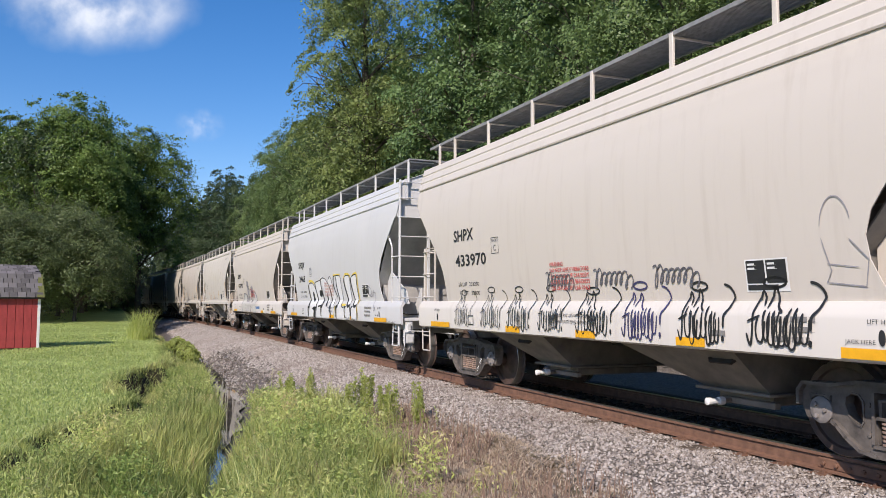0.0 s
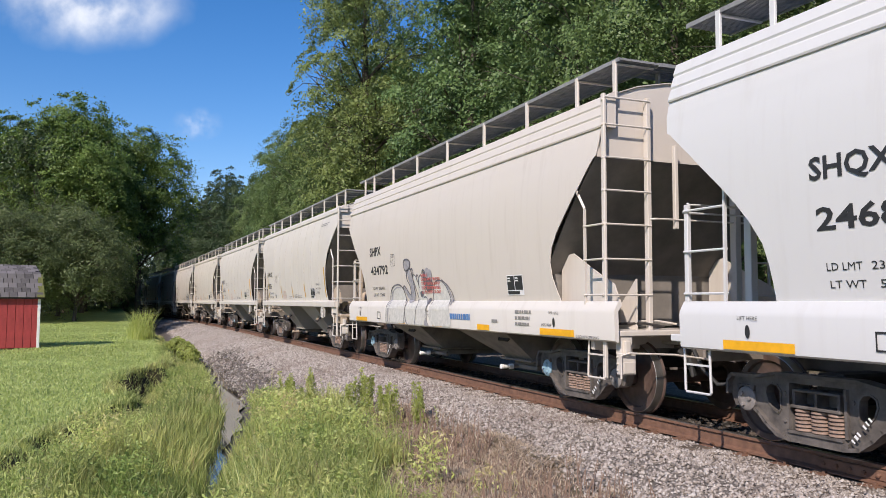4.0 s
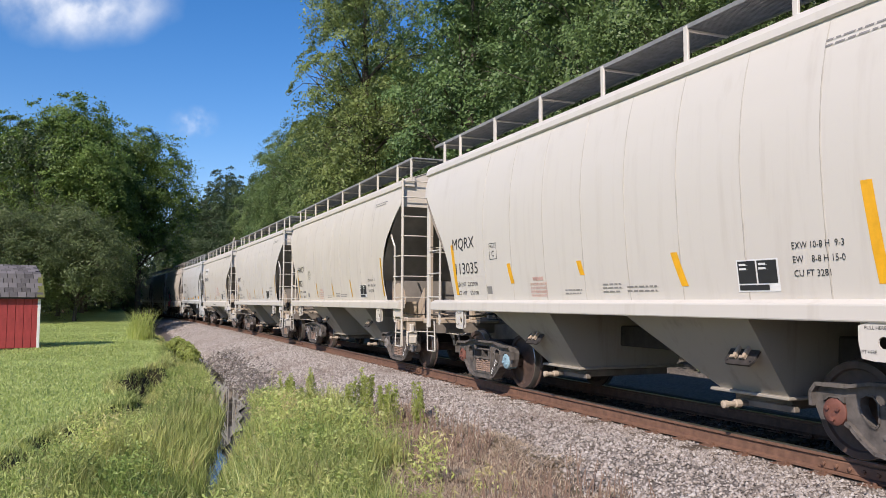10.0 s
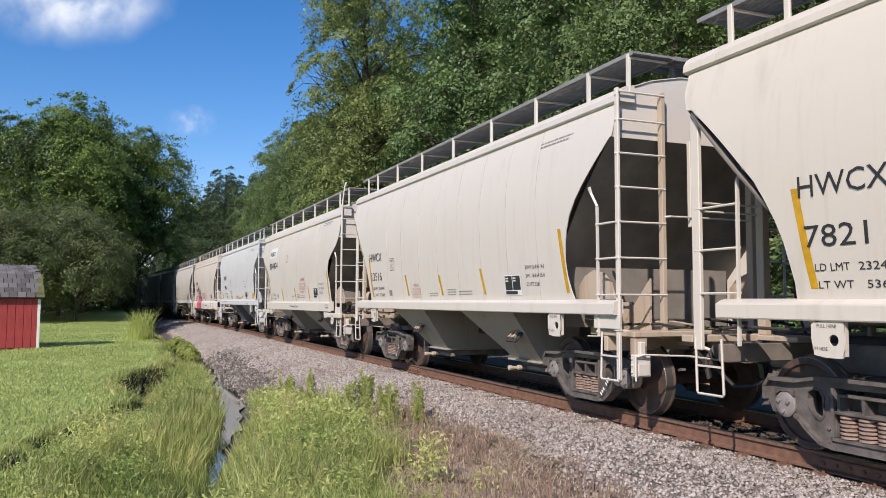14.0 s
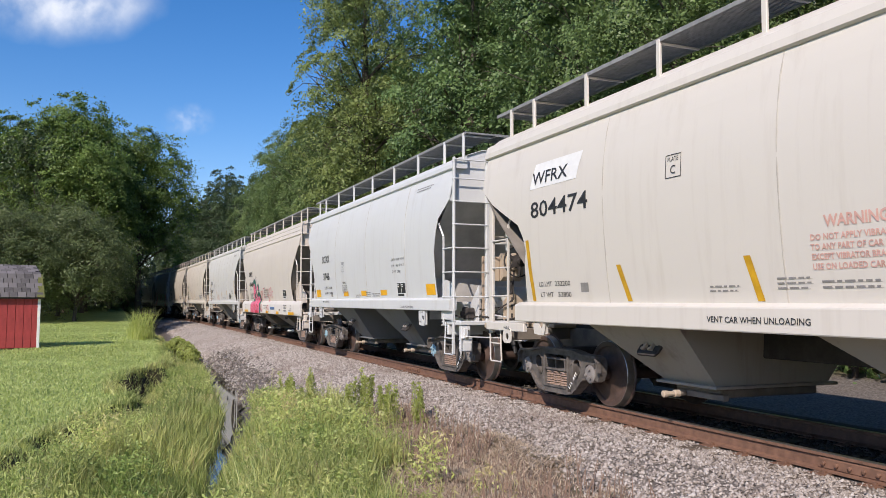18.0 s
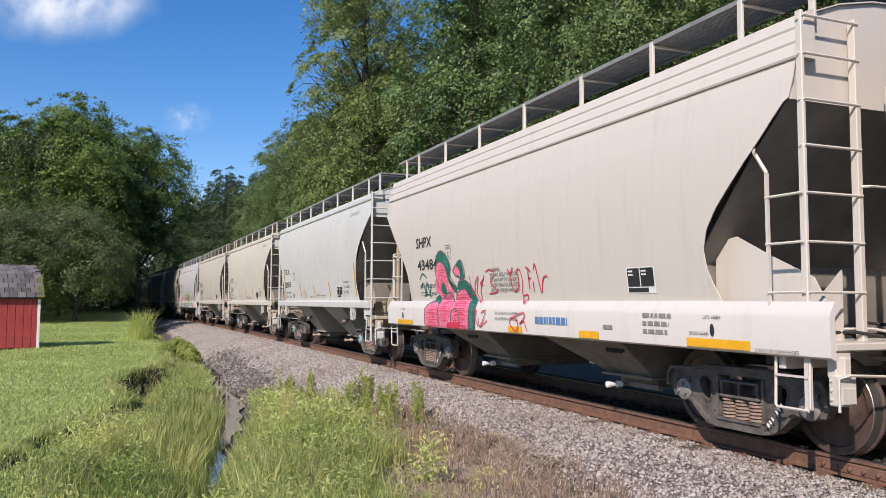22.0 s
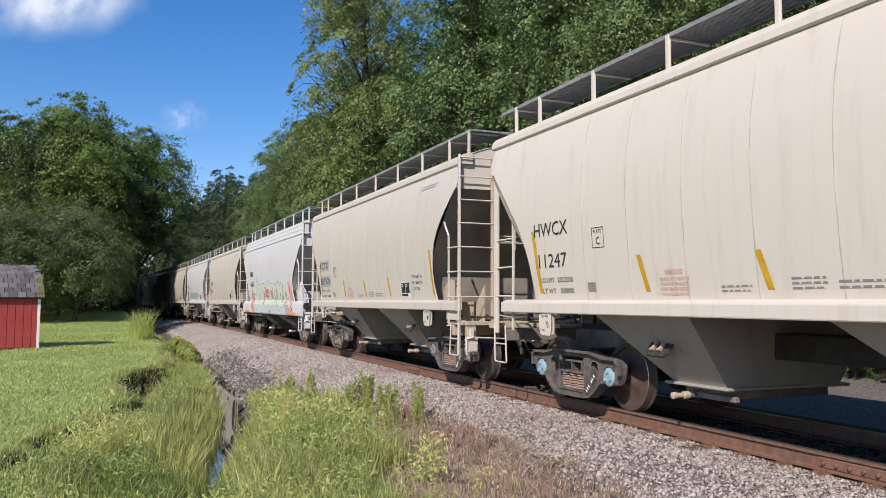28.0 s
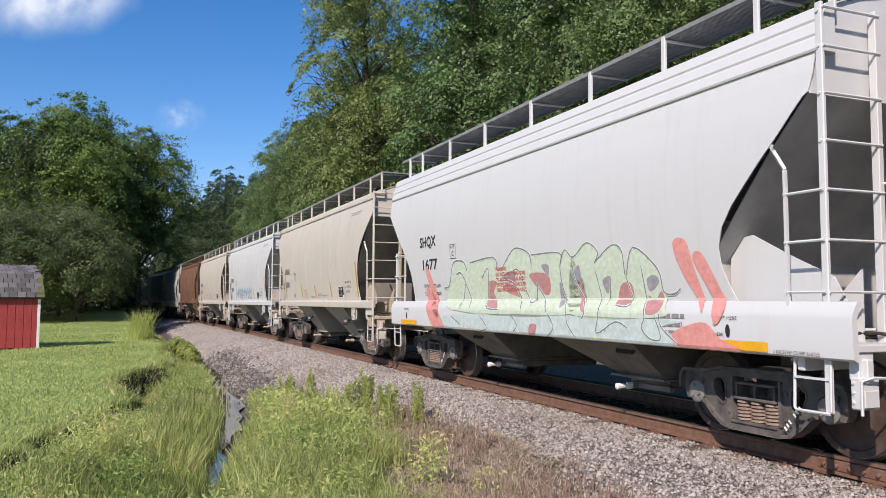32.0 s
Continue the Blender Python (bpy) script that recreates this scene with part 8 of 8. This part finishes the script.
    tagged(new("bank_grass", np_mesh("bank_grass", v, f, [BLADE], {"tone": np.repeat(rng.uniform(0.15, 0.8, len(x)), 5)})), "grass tufts drooping over the eroded bank", "grass", kind="stuff")
    # slender stems set with small narrow leaves, green near the ditch and browner towards the ballast
    for green, count in ((True, 5200), (False, 1300)):
        x, y, s, lat = scatter(count * 3, 3.0, 34, 2.4, 11.5, rng, 1.5)
        dd = lat - ditch_at(s)
        toe = np.interp(s, [-5, 3, 5, 8, 12, 19, 60], [3.7, 3.7, 3.1, 2.6, 2.7, 4.1, 3.5]) + 0.3 * wob(x, y, 2.3, 9)
        edge = -1.0 + 0.1 * (13 - y) + 0.5 * rng.normal(size=len(x))
        ok = (lat > toe) & (np.abs(dd) > np.interp(s, [0, 11, 14, 20, 24], [0.15, 0.2, 0.42, 0.55, 0.4])) & (dd < bank_edge(s) - 0.55) & ~((dd < 0) & (s > 20)) & (y > 4)
        ok &= ((dd > 0) | (x < edge)) if green else ((dd < 0) & (x > edge - 0.6))
        ok &= wob(x, y, 2.7, 71) + 0.5 * rng.normal(size=len(x)) > -0.15
        i = np.flatnonzero(ok)[:count]
        x, y, dd = x[i], y[i], dd[i]
        h = rng.uniform(0.22, 0.62, len(x)) * np.where(dd > 0, 0.72, 1.0) * (1 if green else 0.8) * (1 + 0.3 * wob(x, y, 1.4, 72))
        v, f = blades(x, y, h, 0.010, rng, 0.22)
        tip = v.reshape(-1, 5, 3)
        n = 20 if green else 9
        t = rng.uniform(0.25, 1.0, (len(x), n, 1))
        foot, mid, top = (tip[:, 0] + tip[:, 1]) / 2, (tip[:, 2] + tip[:, 3]) / 2, tip[:, 4]
        q = foot[:, None] * (1 - t) ** 2 + 2 * mid[:, None] * t * (1 - t) + top[:, None] * t * t
        a = rng.uniform(0, 6.283, (len(x), n))
        rad = 0.035 * (1.2 - 0.7 * t[..., 0])
        q = q + np.stack([np.cos(a) * rad, np.sin(a) * rad, 0 * a], -1)
        q = q.reshape(-1, 3)
        lv, lf = leaf_quads(q, 0.055 if green else 0.035, rng, -0.6, 0.20, rng.normal(size=q.shape) * 0.9 + np.array([-0.3, -0.4, 0.6]))
        tone = np.clip(rng.uniform(0.1, 0.9, len(x)) + 0.2 * wob(x, y, 1.3, 73), 0, 1)
        tri = np.concatenate([lf[:, [0, 1, 2]], lf[:, [0, 2, 3]]]) + len(v)
        me = np_mesh("weed_stems", np.concatenate([v, lv]), np.concatenate([f, tri]), [BLADE if green else STALK], {"tone": np.concatenate([np.repeat(tone, 5), np.repeat(tone, 4 * n)])})
        tagged(new("weed_stems", me), "slender upright green weeds on the ditch banks" if green else "dry brown weed stems beside the ballast", "weeds", kind="stuff")
    # litter of straw
    x, y, s, lat = scatter(70000, 4.5, 15, 2.3, 5.0, rng, 0.9)
    toe = np.interp(s, [-5, 3, 5, 8, 12, 19, 60], [3.6, 3.6, 2.85, 2.3, 2.4, 4.1, 3.5]) + (wob(x, y, 2.3, 9) * 0.5 + wob(x, y, 6.0, 10) * 0.35) * 0.35
    keep = (lat > toe - 0.1) & (lat < toe + 2.2) & (x > -1.7) & (rng.uniform(0, 1, len(x)) < np.where(wob(x, y, 3.0, 35) > 0.0, 0.7, 0.10))
    v, f = blades(x[keep], y[keep], 0.055, 0.008 + 0.0004 * y[keep], rng, 4.0, 0.015)
    tagged(new("straw_litter", np_mesh("straw_litter", v, f, [STRAW])), "flattened pale brown straw on the soil", "straw", kind="stuff")
    # dead stalks
    g = Geo()
    r = random.Random(5)
    for i in range(1100):
        ss, la = r.uniform(4.5, 15), 0
        la = float(np.interp(ss, [3, 5, 8, 12, 19], [3.5, 3.0, 2.5, 2.6, 3.9])) + r.uniform(-0.1, 1.7) * r.uniform(0.3, 1)
        if math.sin(ss * 2.1) + math.sin(la * 3.3 + ss) < -0.2:
            continue
        px, py = on_track(ss, la)
        z = float(ground_z(px, py)[0])
        h = r.uniform(0.12, 0.42)
        dx, dy = r.uniform(-0.1, 0.1), r.uniform(-0.1, 0.1)
        g.tube([(float(px), float(py), z - 0.02), (float(px) + dx * 0.4, float(py) + dy * 0.4, z + h * 0.6), (float(px) + dx, float(py) + dy, z + h)], [0.006, 0.005, 0.003], 4, False)
    tagged(new("dead_stalks", g.mesh("dead_stalks", [STALK])), "dead brown weed stalks at the ballast's edge", "weeds", kind="stuff")


plant_weeds()


def tall_weed_meshes(seed, h):
    """Upright stem set all round with narrow leaves."""
    rng = np.random.RandomState(seed)
    g = Geo()
    pts = []
    for k in range(4):
        a = rng.uniform(0, 6.28)
        ox, oy, hh = rng.uniform(-0.1, 0.1), rng.uniform(-0.1, 0.1), h * rng.uniform(0.7, 1.05)
        tip = (ox + 0.08 * math.cos(a), oy + 0.08 * math.sin(a), hh)
        g.tube([(ox, oy, -0.03), ((ox + tip[0]) / 2, (oy + tip[1]) / 2, hh * 0.5), tip], [0.008, 0.006, 0.003], 5)
        n = 190
        t = rng.uniform(0.12, 1.02, n)
        rad = 0.085 * (1.15 - 0.7 * t)[:, None]
        q = np.stack([ox + (tip[0] - ox) * t, oy + (tip[1] - oy) * t, hh * t], 1)
        ang = rng.uniform(0, 6.28, n)
        q[:, :2] += np.stack([np.cos(ang), np.sin(ang)], 1) * rad * rng.uniform(0.3, 1, (n, 1))
        pts.append(q)
    pts = np.concatenate(pts)
    v, f = leaf_quads(pts, 0.062, rng, -0.3, 0.30, rng.normal(size=pts.shape) + np.array([-0.4, -0.4, 0.5]))
    return g.mesh("stem", [LEAF_GOLD], True), np_mesh("leaves", v, f, [LEAF_GOLD])


def plant_tall_weeds():
    kinds = [tall_weed_meshes(3, 0.85), tall_weed_meshes(4, 0.65)]
    r = random.Random(12)
    for x, y, k in ((-3.05, 15.6, 0), (-2.85, 15.2, 0), (-2.6, 15.9, 0), (-1.70, 14.3, 1), (-1.5, 14.6, 1), (-1.3, 14.0, 0), (-0.95, 13.2, 1), (-0.85, 13.0, 1), (-2.3, 13.6, 1), (-0.35, 12.6, 1)):
        t = tagged(new("tall_weed"), "upright yellow-green weed with narrow leaves", "weed", "tall weeds by the ballast")
        t.matrix_basis = pose(x, y, float(ground_z(x, y)[0]), 0, 0, r.uniform(0, 360))
        piece("stem", kinds[k][0], t)
        piece("leaves", kinds[k][1], t)
    rng = np.random.RandomState(77)
    # stand of pale reeds where the ditch meets the bend
    cen = rng.randint(3, 7, 1100)
    s = 37.5 + cen * 0.9 + rng.normal(size=1100) * 0.30
    lat = 5.75 + 0.15 * np.sin(cen * 2.2) + rng.normal(size=1100) * 0.2
    x, y = on_track(s, lat)
    v, f = blades(x, y, 1.0 + 0.35 * np.sin(cen * 1.7), 0.028, rng, 0.45)
    tagged(new("reeds", np_mesh("reeds", v, f, [LEAF_GOLD])), "stand of tall pale green reeds by the ditch", "reeds", kind="stuff")
    for s, lat in ((35, 4.3), (33, 4.4), (31.5, 4.5), (37.5, 4.2), (29.5, 4.6), (34, 4.8), (39, 4.3)):
        x, y = on_track(s, lat)
        plant_tree(LEAFY, float(x), float(y), s * 40, "low leafy green bush by the ditch", "shrub", "shrubs by the ditch", name="shrub", grow=0.24)


plant_tall_weeds()


# ---------------------------------------------------------------- ballast stones
def lay_stones(name, label, mat, n, s0, s1, l0, l1, near, seed, test, size=(0.018, 0.036)):
    rng = np.random.RandomState(seed)
    s = s0 + (s1 - s0) * rng.uniform(0, 1, n) ** near
    lat = rng.uniform(l0, l1, n)
    x, y = on_track(s, lat)
    ok = test(x, y, s, lat, rng)
    x, y, s, lat = x[ok], y[ok], s[ok], lat[ok]
    n = len(x)
    z = ground_z(x, y) + np.where(np.abs(lat) < 1.25, 0.0, 0.008)
    rad = rng.uniform(*size, n) * (1 + 0.02 * s)
    base = np.array([[1, 0, 0], [-1, 0, 0], [0, 1, 0], [0, -1, 0], [0, 0, 1], [0, 0, -1]], float)
    v = base[None] + rng.uniform(-0.45, 0.45, (n, 6, 3))
    v = v * rad[:, None, None] * rng.uniform(0.6, 1.3, (n, 1, 3))
    a = rng.uniform(0, 6.28, n)
    ca, sa = np.cos(a)[:, None], np.sin(a)[:, None]
    vx, vy = v[..., 0] * ca - v[..., 1] * sa, v[..., 0] * sa + v[..., 1] * ca
    v = np.stack([vx + x[:, None], vy + y[:, None], v[..., 2] * 0.8 + z[:, None]], -1).reshape(-1, 3)
    tri = np.array([[0, 2, 4], [2, 1, 4], [1, 3, 4], [3, 0, 4], [2, 0, 5], [1, 2, 5], [3, 1, 5], [0, 3, 5]])
    f = (np.arange(n)[:, None, None] * 6 + tri[None]).reshape(-1, 3)
    tagged(new(name, np_mesh(name, v, f, [mat])), label, "ballast", kind="stuff")


def stone_mat(name, stops, stain):
    m = Mat(name, (0.3, 0.28, 0.26), 0.9, spec=0.25)
    c = m.ramp(m.island(), stops)
    c = m.mix(m.span(m.noise(0.5, 4), 0.5, 0.72, 0, 0.45), c, stain)
    m.to("Base Color", c)
    return m.m


def shoulder(x, y, s, lat, rng):
    nz = wob(x, y, 2.3, 9) * 0.5 + wob(x, y, 6.0, 10) * 0.35
    toe = np.interp(s, [-5, 3, 5, 8, 12, 19, 60], [3.5, 3.5, 2.9, 2.3, 2.4, 4.0, 3.5]) + nz * 0.35 + rng.exponential(0.15, len(x))
    dd = lat - ditch_at(s)
    muddy = (s > 17.5) & (s < 33) & (dd > -1.2 - 0.4 * nz) & (rng.uniform(0, 1, len(x)) < 0.88)
    return (lat < toe) & (np.abs(lat - 0.7525) > 0.10) & (dd < -0.25) & ~muddy


GREY_STONE = stone_mat("crushed grey stone", [(0.0, (0.165, 0.140, 0.122)), (0.35, (0.285, 0.250, 0.222)), (0.75, (0.395, 0.352, 0.318)), (1.0, (0.480, 0.445, 0.415))], (0.170, 0.119, 0.091))
# Near black: oily stain plus the shade under the train, in one colour.
OILY_SHADED_STONE = stone_mat("oily stone darkened for the train's shade", [(0.0, (0.02, 0.018, 0.016)), (0.6, (0.055, 0.05, 0.045)), (1.0, (0.11, 0.10, 0.09))], (0.03, 0.025, 0.02))
WET_STONE = stone_mat("wet brown stone", [(0.0, (0.08, 0.07, 0.06)), (0.6, (0.18, 0.16, 0.14)), (1.0, (0.34, 0.32, 0.29))], (0.10, 0.08, 0.06))
lay_stones("ballast", "grey crushed stone ballast along the track", GREY_STONE, 150000, -1, 46, 0.8, 4.3, 1.35, 9, shoulder, (0.011, 0.026))
lay_stones("far_ballast", "grey crushed stone ballast round the bend", GREY_STONE, 16000, 44, 80, 0.8, 4.0, 1.2, 12, shoulder, (0.016, 0.03))
lay_stones("track_ballast", "oily crushed stone between the rails, darkened for the train's shade", OILY_SHADED_STONE, 9000, -1, 30, -0.68, 0.68, 1.2, 10, lambda x, y, s, lat, rng: np.abs(lat) < 0.7)
lay_stones("mud_stones", "scattered wet dark stones in the mud", WET_STONE, 1500, 17, 34, 2.4, 4.4, 1.0, 11, lambda x, y, s, lat, rng: (lat - ditch_at(s) < 0.2) & (lat - ditch_at(s) > -1.6), (0.015, 0.05))


# ---------------------------------------------------------------- shed
def make_shed():
    red = plain("barn red boards", (0.36, 0.05, 0.05), 0.75, vary=0.2, scale=4)
    white = plain("white trim paint", (0.78, 0.78, 0.76), 0.6, vary=0.08)
    mm = Mat("mossy grey shingle", (0.2, 0.19, 0.19), 0.9)
    c = mm.mix(mm.random(), (0.055, 0.05, 0.052), (0.20, 0.185, 0.19))
    c = mm.mix(mm.span(mm.noise(6, 5), 0.35, 0.7, 0, 0.5), c, (0.17, 0.16, 0.16))
    mm.to("Base Color", c).bump(mm.noise(60, 3), 0.4, 0.01)
    moss = plain("yellow green moss", (0.13, 0.135, 0.045), 0.95, vary=0.3, scale=20)
    L, D, H = 3.4, 2.4, 2.03
    shed = tagged(new("shed"), "small red wooden shed with a grey shingled gambrel roof", "shed")
    cx, cy = -15.68, 30.8
    shed.matrix_basis = pose(cx, cy, float(ground_z(cx, cy)[0]) - 0.02, 0, 0, 40)
    # own space: x along the front, 0 at the right corner; y into the shed
    walls = Geo()
    walls.box(-L + 0.03, -0.03, 0.03, D - 0.03, 0.05, H)
    walls.prism([(0.05, H), (0.40, 2.86), (D / 2, 3.18), (D - 0.40, 2.86), (D - 0.05, H)], 0.06, L - 0.06)
    k = len(walls.v) - 10
    for i in range(k, k + 10):
        a, b, z = walls.v[i]
        walls.v[i] = (-b, a, z)
    wall = piece("wall", walls.mesh("wall", [red]), shed)
    nb = 12
    bw = L / nb
    board = cached("shed_board", lambda: Geo().box(0.010, bw - 0.010, -0.016, 0.034, 0.05, H - 0.01, 0.005).mesh("board", [red]))
    for i in range(nb):
        piece("board", board, wall, m=pose(-L + i * bw, 0, 0))
    piece("corner_trim", Geo().box(-0.09, 0.012, -0.022, 0.0, 0.03, H, 0.004).box(-0.001, 0.014, -0.022, 0.09, 0.03, H, 0.004).mesh("corner_trim", [white]), shed, label="white corner board")
    prof = [(-0.14, 1.97), (0.36, 2.87), (D / 2, 3.22), (D - 0.36, 2.87), (D + 0.14, 1.97)]
    roof_g = Geo()
    for (a, za), (b, zb) in zip(prof, prof[1:]):
        roof_g.add([(-L - 0.12, a, za), (0.10, a, za), (0.10, b, zb), (-L - 0.12, b, zb), (-L - 0.12, a, za - 0.04), (0.10, a, za - 0.04), (0.10, b, zb - 0.04), (-L - 0.12, b, zb - 0.04)], [(0, 1, 2, 3), (7, 6, 5, 4), (0, 4, 5, 1), (1, 5, 6, 2), (2, 6, 7, 3), (3, 7, 4, 0)])
    roof = piece("roof", roof_g.mesh("roof", [plain("roofing felt", (0.035, 0.033, 0.034), 0.95)]), shed)
    piece("moss", Geo().add([(-0.16, -0.16, 1.975), (0.112, -0.16, 1.975), (0.112, 0.35, 2.885), (-0.03, 0.35, 2.885)], [(0, 1, 2, 3)]).mesh("moss", [moss]), roof, m=pose(0, -0.028, 0.016), label="yellow-green moss along the roof's edge")
    rnd = random.Random(2)
    sh = cached("shingle", lambda: Geo().box(0.012, 0.288, -0.026, 0.010, 0, 0.212, 0.004).mesh("shingle", [mm.m]))
    for (a, za), (b, zb), rows in ((prof[0], prof[1], 5), (prof[1], prof[2], 5)):
        tilt = math.degrees(math.atan2(b - a, zb - za))
        for j in range(rows):
            f = j / rows
            for i in range(13):
                x = -L - 0.12 + i * 0.30 - (0.15 if j % 2 else 0)
                if x < -L - 0.14 or x > -0.17:
                    continue
                piece("shingle", sh, roof, m=pose(x, a + (b - a) * f - 0.012, za + (zb - za) * f + 0.008 + rnd.uniform(0, 0.004), -tilt + 5.0, 0, rnd.uniform(-0.5, 0.5)))


make_shed()


# ---------------------------------------------------------------- clouds
def make_cloud(label, px, py, w, h, dense, seed, drift):
    """A soft white cloud far beyond the trees, drifting slowly."""
    d = 2600.0
    f = 784 / math.tan(radians(58.645 / 2))

    def place(ax, ay):
        v = Vector(((ax - 784) / f, -(ay - 441) / f, -1)) * d
        return CAM_POSE @ v
    m = Mat("cloud vapour", (1, 1, 1), 1)
    co = m.co("Object")
    ln = m.n.new("ShaderNodeVectorMath")
    ln.operation = 'LENGTH'
    mp = m.n.new("ShaderNodeMapping")
    mp.inputs["Scale"].default_value = (2 * f / (w * d), 2 * f / (h * d), 1)
    m.l.new(co, mp.inputs[0])
    m.l.new(mp.outputs[0], ln.inputs[0])
    edge = m.span(ln.outputs["Value"], 0.15, 1.0, 1.0, 0.0)
    t = m.n.new("ShaderNodeTexNoise")
    t.inputs["Scale"].default_value, t.inputs["Detail"].default_value, t.inputs["Roughness"].default_value = 0.0125 * 200 / w, 5, 0.5
    mp2 = m.n.new("ShaderNodeMapping")
    mp2.inputs["Location"].default_value = (seed * 37.0, seed * 11.0, 0)
    m.l.new(co, mp2.inputs[0])
    m.l.new(mp2.outputs[0], t.inputs["Vector"])
    mul = m.n.new("ShaderNodeMath")
    mul.operation = 'MULTIPLY'
    m.l.new(edge, mul.inputs[0])
    m.l.new(m.span(t.outputs["Fac"], 0.25, 0.7), mul.inputs[1])
    em = m.n.new("ShaderNodeEmission")
    em.inputs[1].default_value = 1.0
    m.l.new(m.mix(m.span(mul.outputs[0], 0.1, 0.6), (0.55, 0.62, 0.72), (0.95, 0.95, 0.97)), em.inputs[0])
    tr = m.n.new("ShaderNodeBsdfTransparent")
    mx = m.n.new("ShaderNodeMixShader")
    m.l.new(m.span(mul.outputs[0], 0.05, 0.75, 0.0, dense), mx.inputs[0])
    m.l.new(tr.outputs[0], mx.inputs[1])
    m.l.new(em.outputs[0], mx.inputs[2])
    m.l.new(mx.outputs[0], m.n["Material Output"].inputs[0])
    W, H = w * d / f / 2, h * d / f / 2
    ob = tagged(new("cloud", Geo().add([(-W, -H, 0), (W, -H, 0), (W, H, 0), (-W, H, 0)], [(0, 1, 2, 3)]).mesh("cloud", [m.m])), label, "cloud", kind="structure")
    ob.visible_shadow = False
    rot = CAM_POSE.to_3x3().to_4x4()
    CLOUDS.append((ob, [(t, Matrix.Translation(place(px + drift[0] * t / 32, py + drift[1] * t / 32)) @ rot) for t in (0, 16, 32)]))


CLOUDS = []
make_cloud("bright white cumulus cloud drifting in the blue sky", 172, 8, 440, 200, 0.72, 1, (-105, -26))
make_cloud("thin white wisp of cloud in the blue sky", 352, 222, 110, 70, 0.22, 2, (-32, -18))
# ---------------------------------------------------------------- movement
def car_pose(s):
    """A car whose middle is s along the track, standing on its two trucks."""
    fx, fy = on_track(s - 4.3)
    rx, ry = on_track(s + 4.3)
    return pose(float(fx + rx) / 2, float(fy + ry) / 2, 0, 0, 0, math.degrees(math.atan2(float(fy - ry), float(fx - rx))))


def motions():
    for cloud, rows in CLOUDS:
        walk(cloud, rows)
    for car, S in CARS:
        walk(car, [(t, car_pose(S + UC - SPEED * t)) for t in range(0, 33)])
    step = 4 / 30
    for wheel, x, start in WHEELSETS:
        spin0 = (start * 7.3) % 360
        walk(wheel, [(i * step, pose(x, 0, 0.457, 0, 0, 0) @ Matrix.Rotation(radians(spin0) + SPEED * i * step / 0.457, 4, 'Y')) for i in range(241)])


motions()
